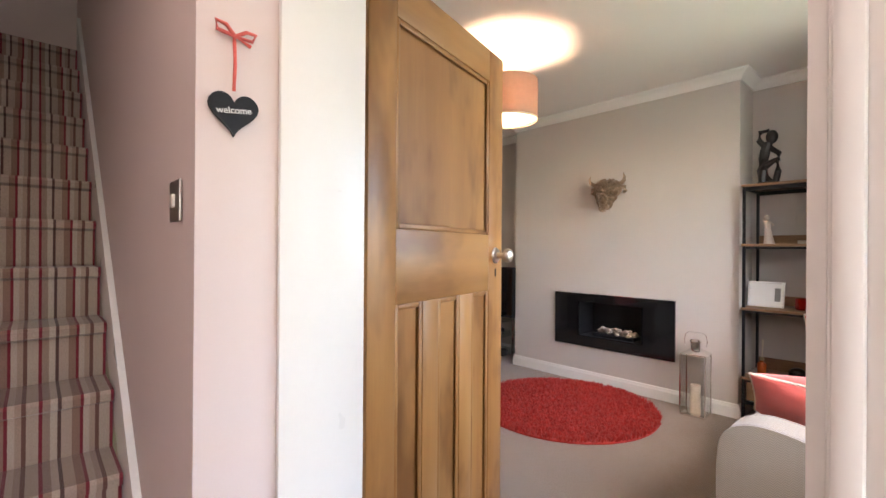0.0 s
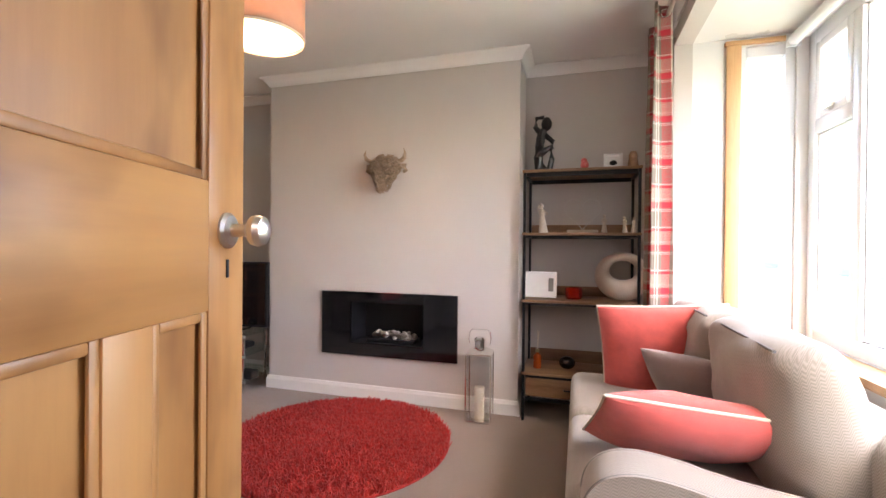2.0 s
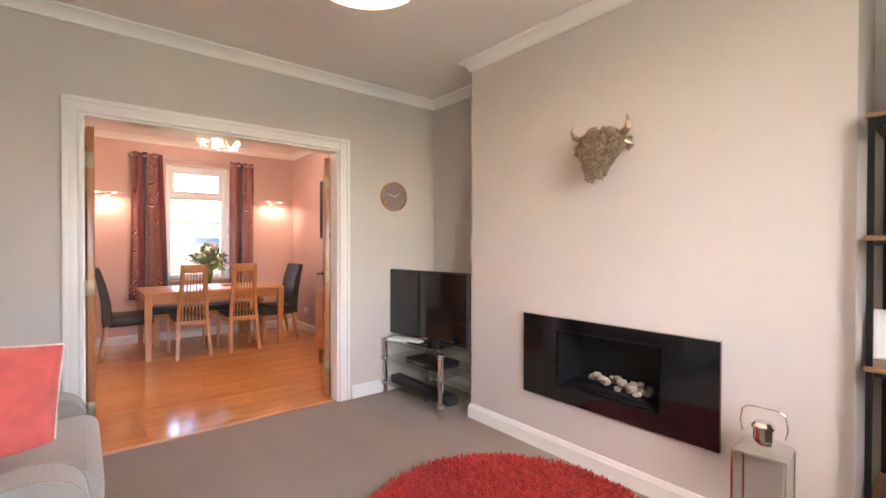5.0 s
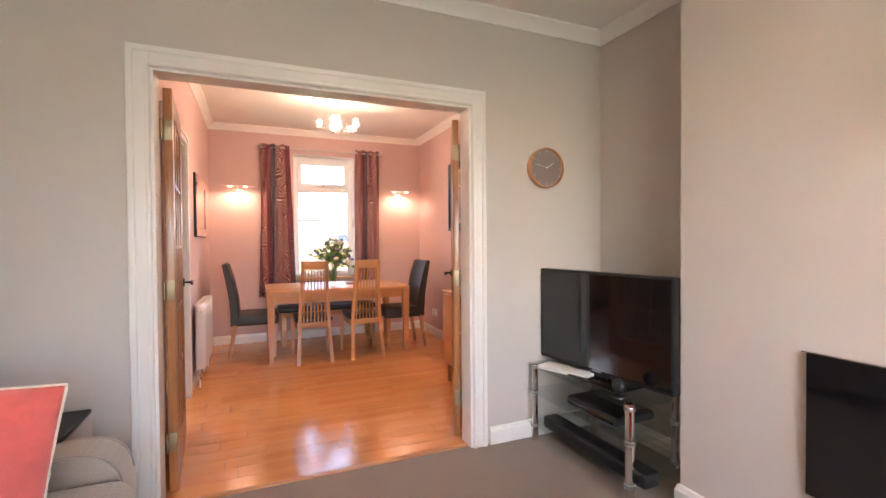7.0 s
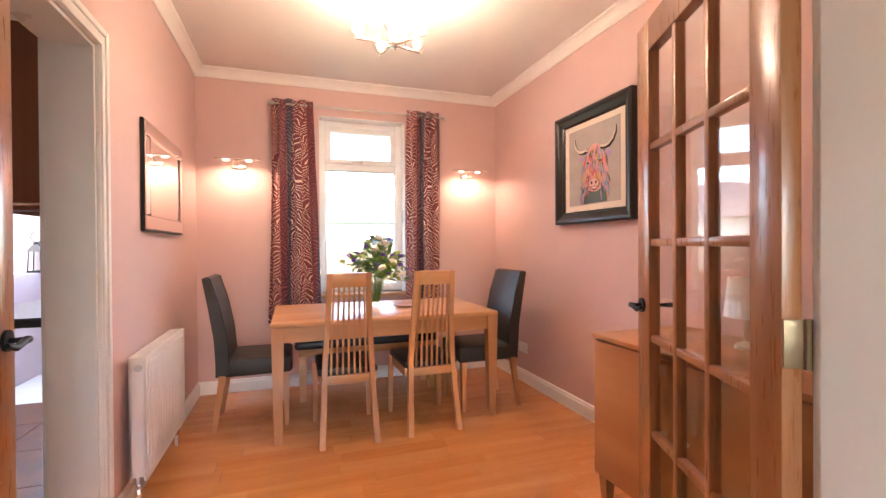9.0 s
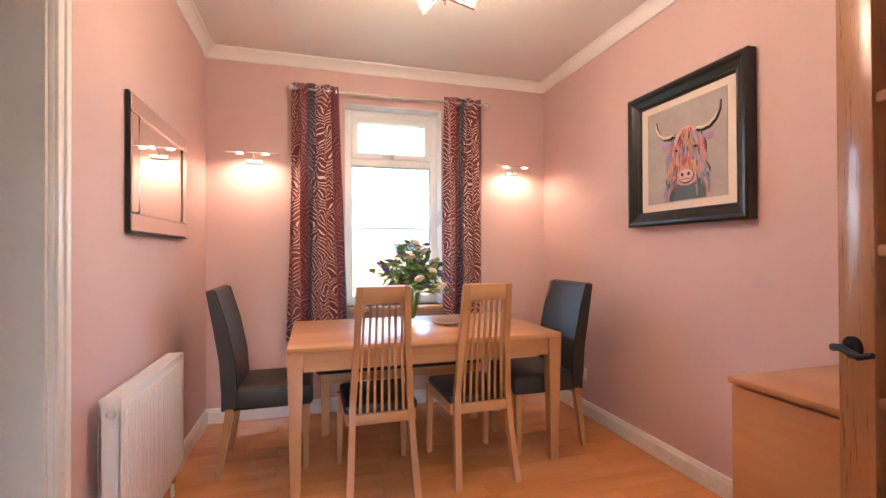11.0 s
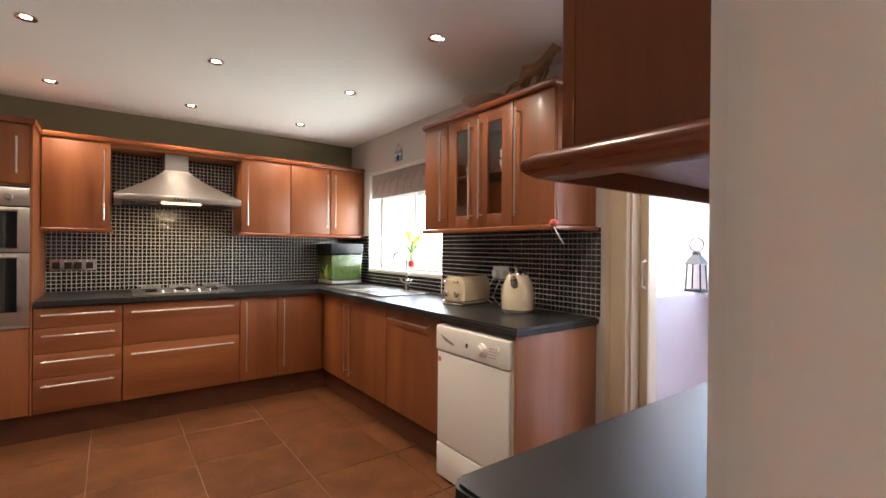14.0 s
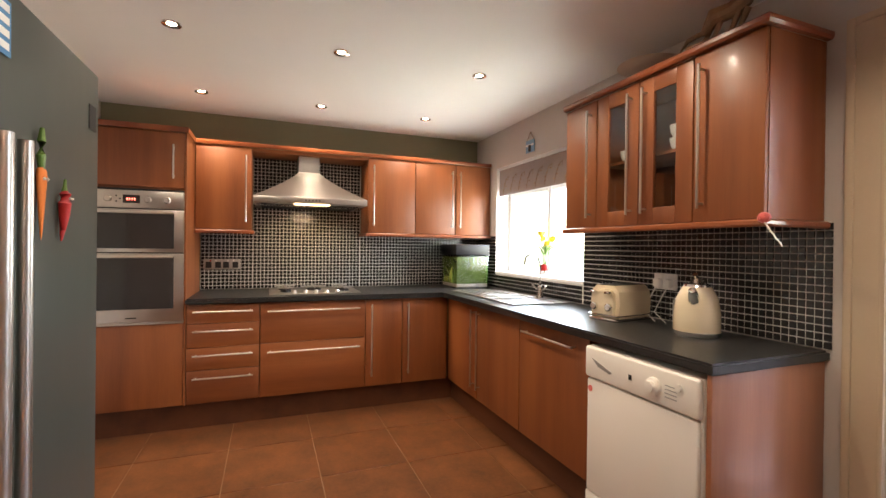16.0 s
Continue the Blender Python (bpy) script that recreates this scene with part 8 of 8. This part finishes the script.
horse = tube([(-0.10, 0, 0.05), (-0.06, 0, 0.10), (0.0, 0, 0.10), (0.05, 0, 0.12), (0.10, 0, 0.17), (0.13, 0, 0.15)], [0.015, 0.032, 0.028, 0.03, 0.022, 0.012], 10)
for x in (-0.06, -0.03, 0.03, 0.06):
    tube([(x, 0, 0.09), (x - 0.03, 0.01, 0.04), (x - 0.05, 0.0, 0.012)], [0.013, 0.009, 0.006], 6, bm=horse)
box((-0.15, -0.05, 0.0), (0.15, 0.05, 0.016), 0.006, bm=horse)
tube([(-0.10, 0, 0.06), (-0.16, 0, 0.05), (-0.19, 0, 0.02)], [0.01, 0.008, 0.003], 6, bm=horse)
solo("horse_sculpture", horse, M_WALNUT, "dark carved horse on top of the cabinet", "sculpture", pose(0.25, 7.755, 2.119, 0, 0, 12) @ Matrix.Diagonal((1.05, 1.0, 1.2, 1)))
solo("serving_bowl", lathe([(0, 0), (0.05, 0), (0.10, 0.04), (0.15, 0.075), (0.145, 0.075), (0.09, 0.03), (0, 0.01)], n=30), M_STONEW, "pale serving bowl on top of the cabinet", "bowl", pose(-0.20, 7.80, 2.119))
solo("cable_box", box((-0.06, -0.1, 0), (0.06, 0.1, 0.035), 0.012), M_BLACK, "small black box on top of the oven housing", "box", pose(-2.2, 5.42, 2.076))

# downlights
for x in (-2.06, -1.03, 0.0, 1.03):
    for y in (5.60, 6.42, 7.27):
        if (x, y) in ((0.0, 5.60), (1.03, 5.60)):
            continue
        d = thing("downlight", "recessed chrome ceiling downlight, lit", "downlight", x, y, ZK, group="kitchen downlights")
        part("rim", lathe([(0.024, -0.001), (0.045, -0.001), (0.043, -0.007), (0.036, -0.006), (0.024, -0.002), (0.024, -0.001)], n=24), M_CHROME, d)
        part("lens", lathe([(0, -0.001), (0.023, -0.001), (0.023, -0.002), (0, -0.002)], n=24), M_SPOT, d)
        lamp("downlight_bulb", "SPOT", look((x, y, ZK - 0.02), (x, y, 0)), 1.25, (1.0, 0.86, 0.72), 0.03, 138)

# utility room things
lamp("utility_window_daylight", "AREA", look((1.18, 9.85, 1.65), (1.18, 8.3, 1.3)), 1.4, (0.94, 0.97, 1.0), (1.5, 1.3))
lamp("kitchen_window_daylight", "AREA", look((-1.575, 8.42, 1.5), (-1.575, 7.0, 1.78)), 2.8, (0.94, 0.97, 1.0), (1.2, 0.95))
dl = thing("sliding_door", "cream sliding door folded at the utility doorway", "door", UD0, 8.10, 0)
part("leaf", box((0.002, 0, 0.01), (0.045, 0.035, UDZ - 0.01), 0.004), M_TANPAINT, dl)
part("handle", tube([(0.03, 0, 1.08), (0.03, -0.03, 1.09), (0.03, -0.03, 1.21), (0.03, 0, 1.22)], 0.008, 8), M_WHITE, dl)
ln = thing("hanging_lantern", "black metal candle lantern on the sill", "lantern", 0.36, 9.375, 0.9705)
part("base", box((-0.06, -0.06, 0), (0.06, 0.06, 0.02), 0.003), M_IRON, ln)
for sx in (-1, 1):
    for sy in (-1, 1):
        part("post", rod((sx * 0.052, sy * 0.052, 0.02), (sx * 0.045, sy * 0.045, 0.20), 0.006, n=8), M_IRON, ln)
part("roof", lathe([(0.085, 0.20), (0.05, 0.25), (0.03, 0.27), (0.03, 0.29), (0, 0.30)], n=4, m=pose(0, 0, 0, 0, 0, 45)), M_IRON, ln)
part("ring", tube([(0.05 * math.cos(a), 0, 0.345 + 0.05 * math.sin(a)) for a in [k * 0.524 for k in range(12)]], 0.004, 6, True), M_IRON, ln)
for x, col, lb in ((0.68, M_BLUE, "blue plant pot on the sill"), (0.88, M_BLACK, "black plant pot with a seedling on the sill"), (1.05, M_CHILLI, "red plant pot with leaves on the sill"), (1.28, M_BLACK, "black plant pot with leaves on the sill")):
    pt = thing("plant_pot", lb, "plant pot", x, 9.47, 0.967, group="sill pots")
    part("pot", lathe([(0, 0), (0.045, 0), (0.06, 0.10), (0.066, 0.10), (0.066, 0.115), (0.056, 0.115), (0, 0.1)], n=20), col, pt)
    if col != M_BLUE:
        for k in range(9):
            part("leaf", leaf_blade(0.10 + 0.01 * (k % 4), 0.018, 4), M_LEAF2 if k % 2 else M_LEAF, pt, m=pose(0, 0, 0.10, 0, -35 - 6 * (k % 5), k * 40))

wp = thing("wall_plaque", "round dark wooden plaque with white lettering above the doorway", "sign", 0.955, 8.0, 2.165)
part("disc", lathe([(0, 0), (0.128, 0), (0.13, 0.003), (0.13, 0.012), (0.126, 0.014), (0, 0.014)], n=48, m=pose(0, 0, 0, 90)), M_EBONY, wp)
wt = bpy.data.curves.new("plaque_text", "FONT")
wt.body, wt.size, wt.align_x, wt.extrude, wt.shear = "Love", 0.075, "CENTER", 0.0006, 0.25
wl = new("lettering", wt)
wl.parent, wl.matrix_basis = wp, pose(0, -0.0155, 0.0, 90, 0, 0)
wt.materials.append(M_PAPER)
part("text_bar", box((-0.07, -0.0165, -0.055), (0.07, -0.0142, -0.03), 0.001), M_PAPER, wp)

# kitchen floor tiles
kt = thing("floor_kitchen", "brown terracotta-look square floor tiles", "floor", 0, 0, kind="structure")
tm = to_mesh(box((0, 0, -0.006), (0.518, 0.500, 0.0), 0.002, seg=1), "floor_tile", M_TERRA)
tc = to_mesh(box((0, 0, -0.006), (0.212, 0.500, 0.0), 0.002, seg=1), "floor_tile", M_TERRA)
for i in range(-2, 9):
    for j in range(-1, 7):
        x, y = -2.095 + 0.524 * i, 5.33 + 0.5045 * j
        if x < 1.45 and y < 8.0 and x > -3.0:
            part("floor_tile", tm, None, kt, m=pose(x, y, 0, 0, 0, 0))
        elif 1.45 < x < 1.7 and y < 8.0:
            part("floor_tile", tc, None, kt, m=pose(x, y, 0, 0, 0, 0))
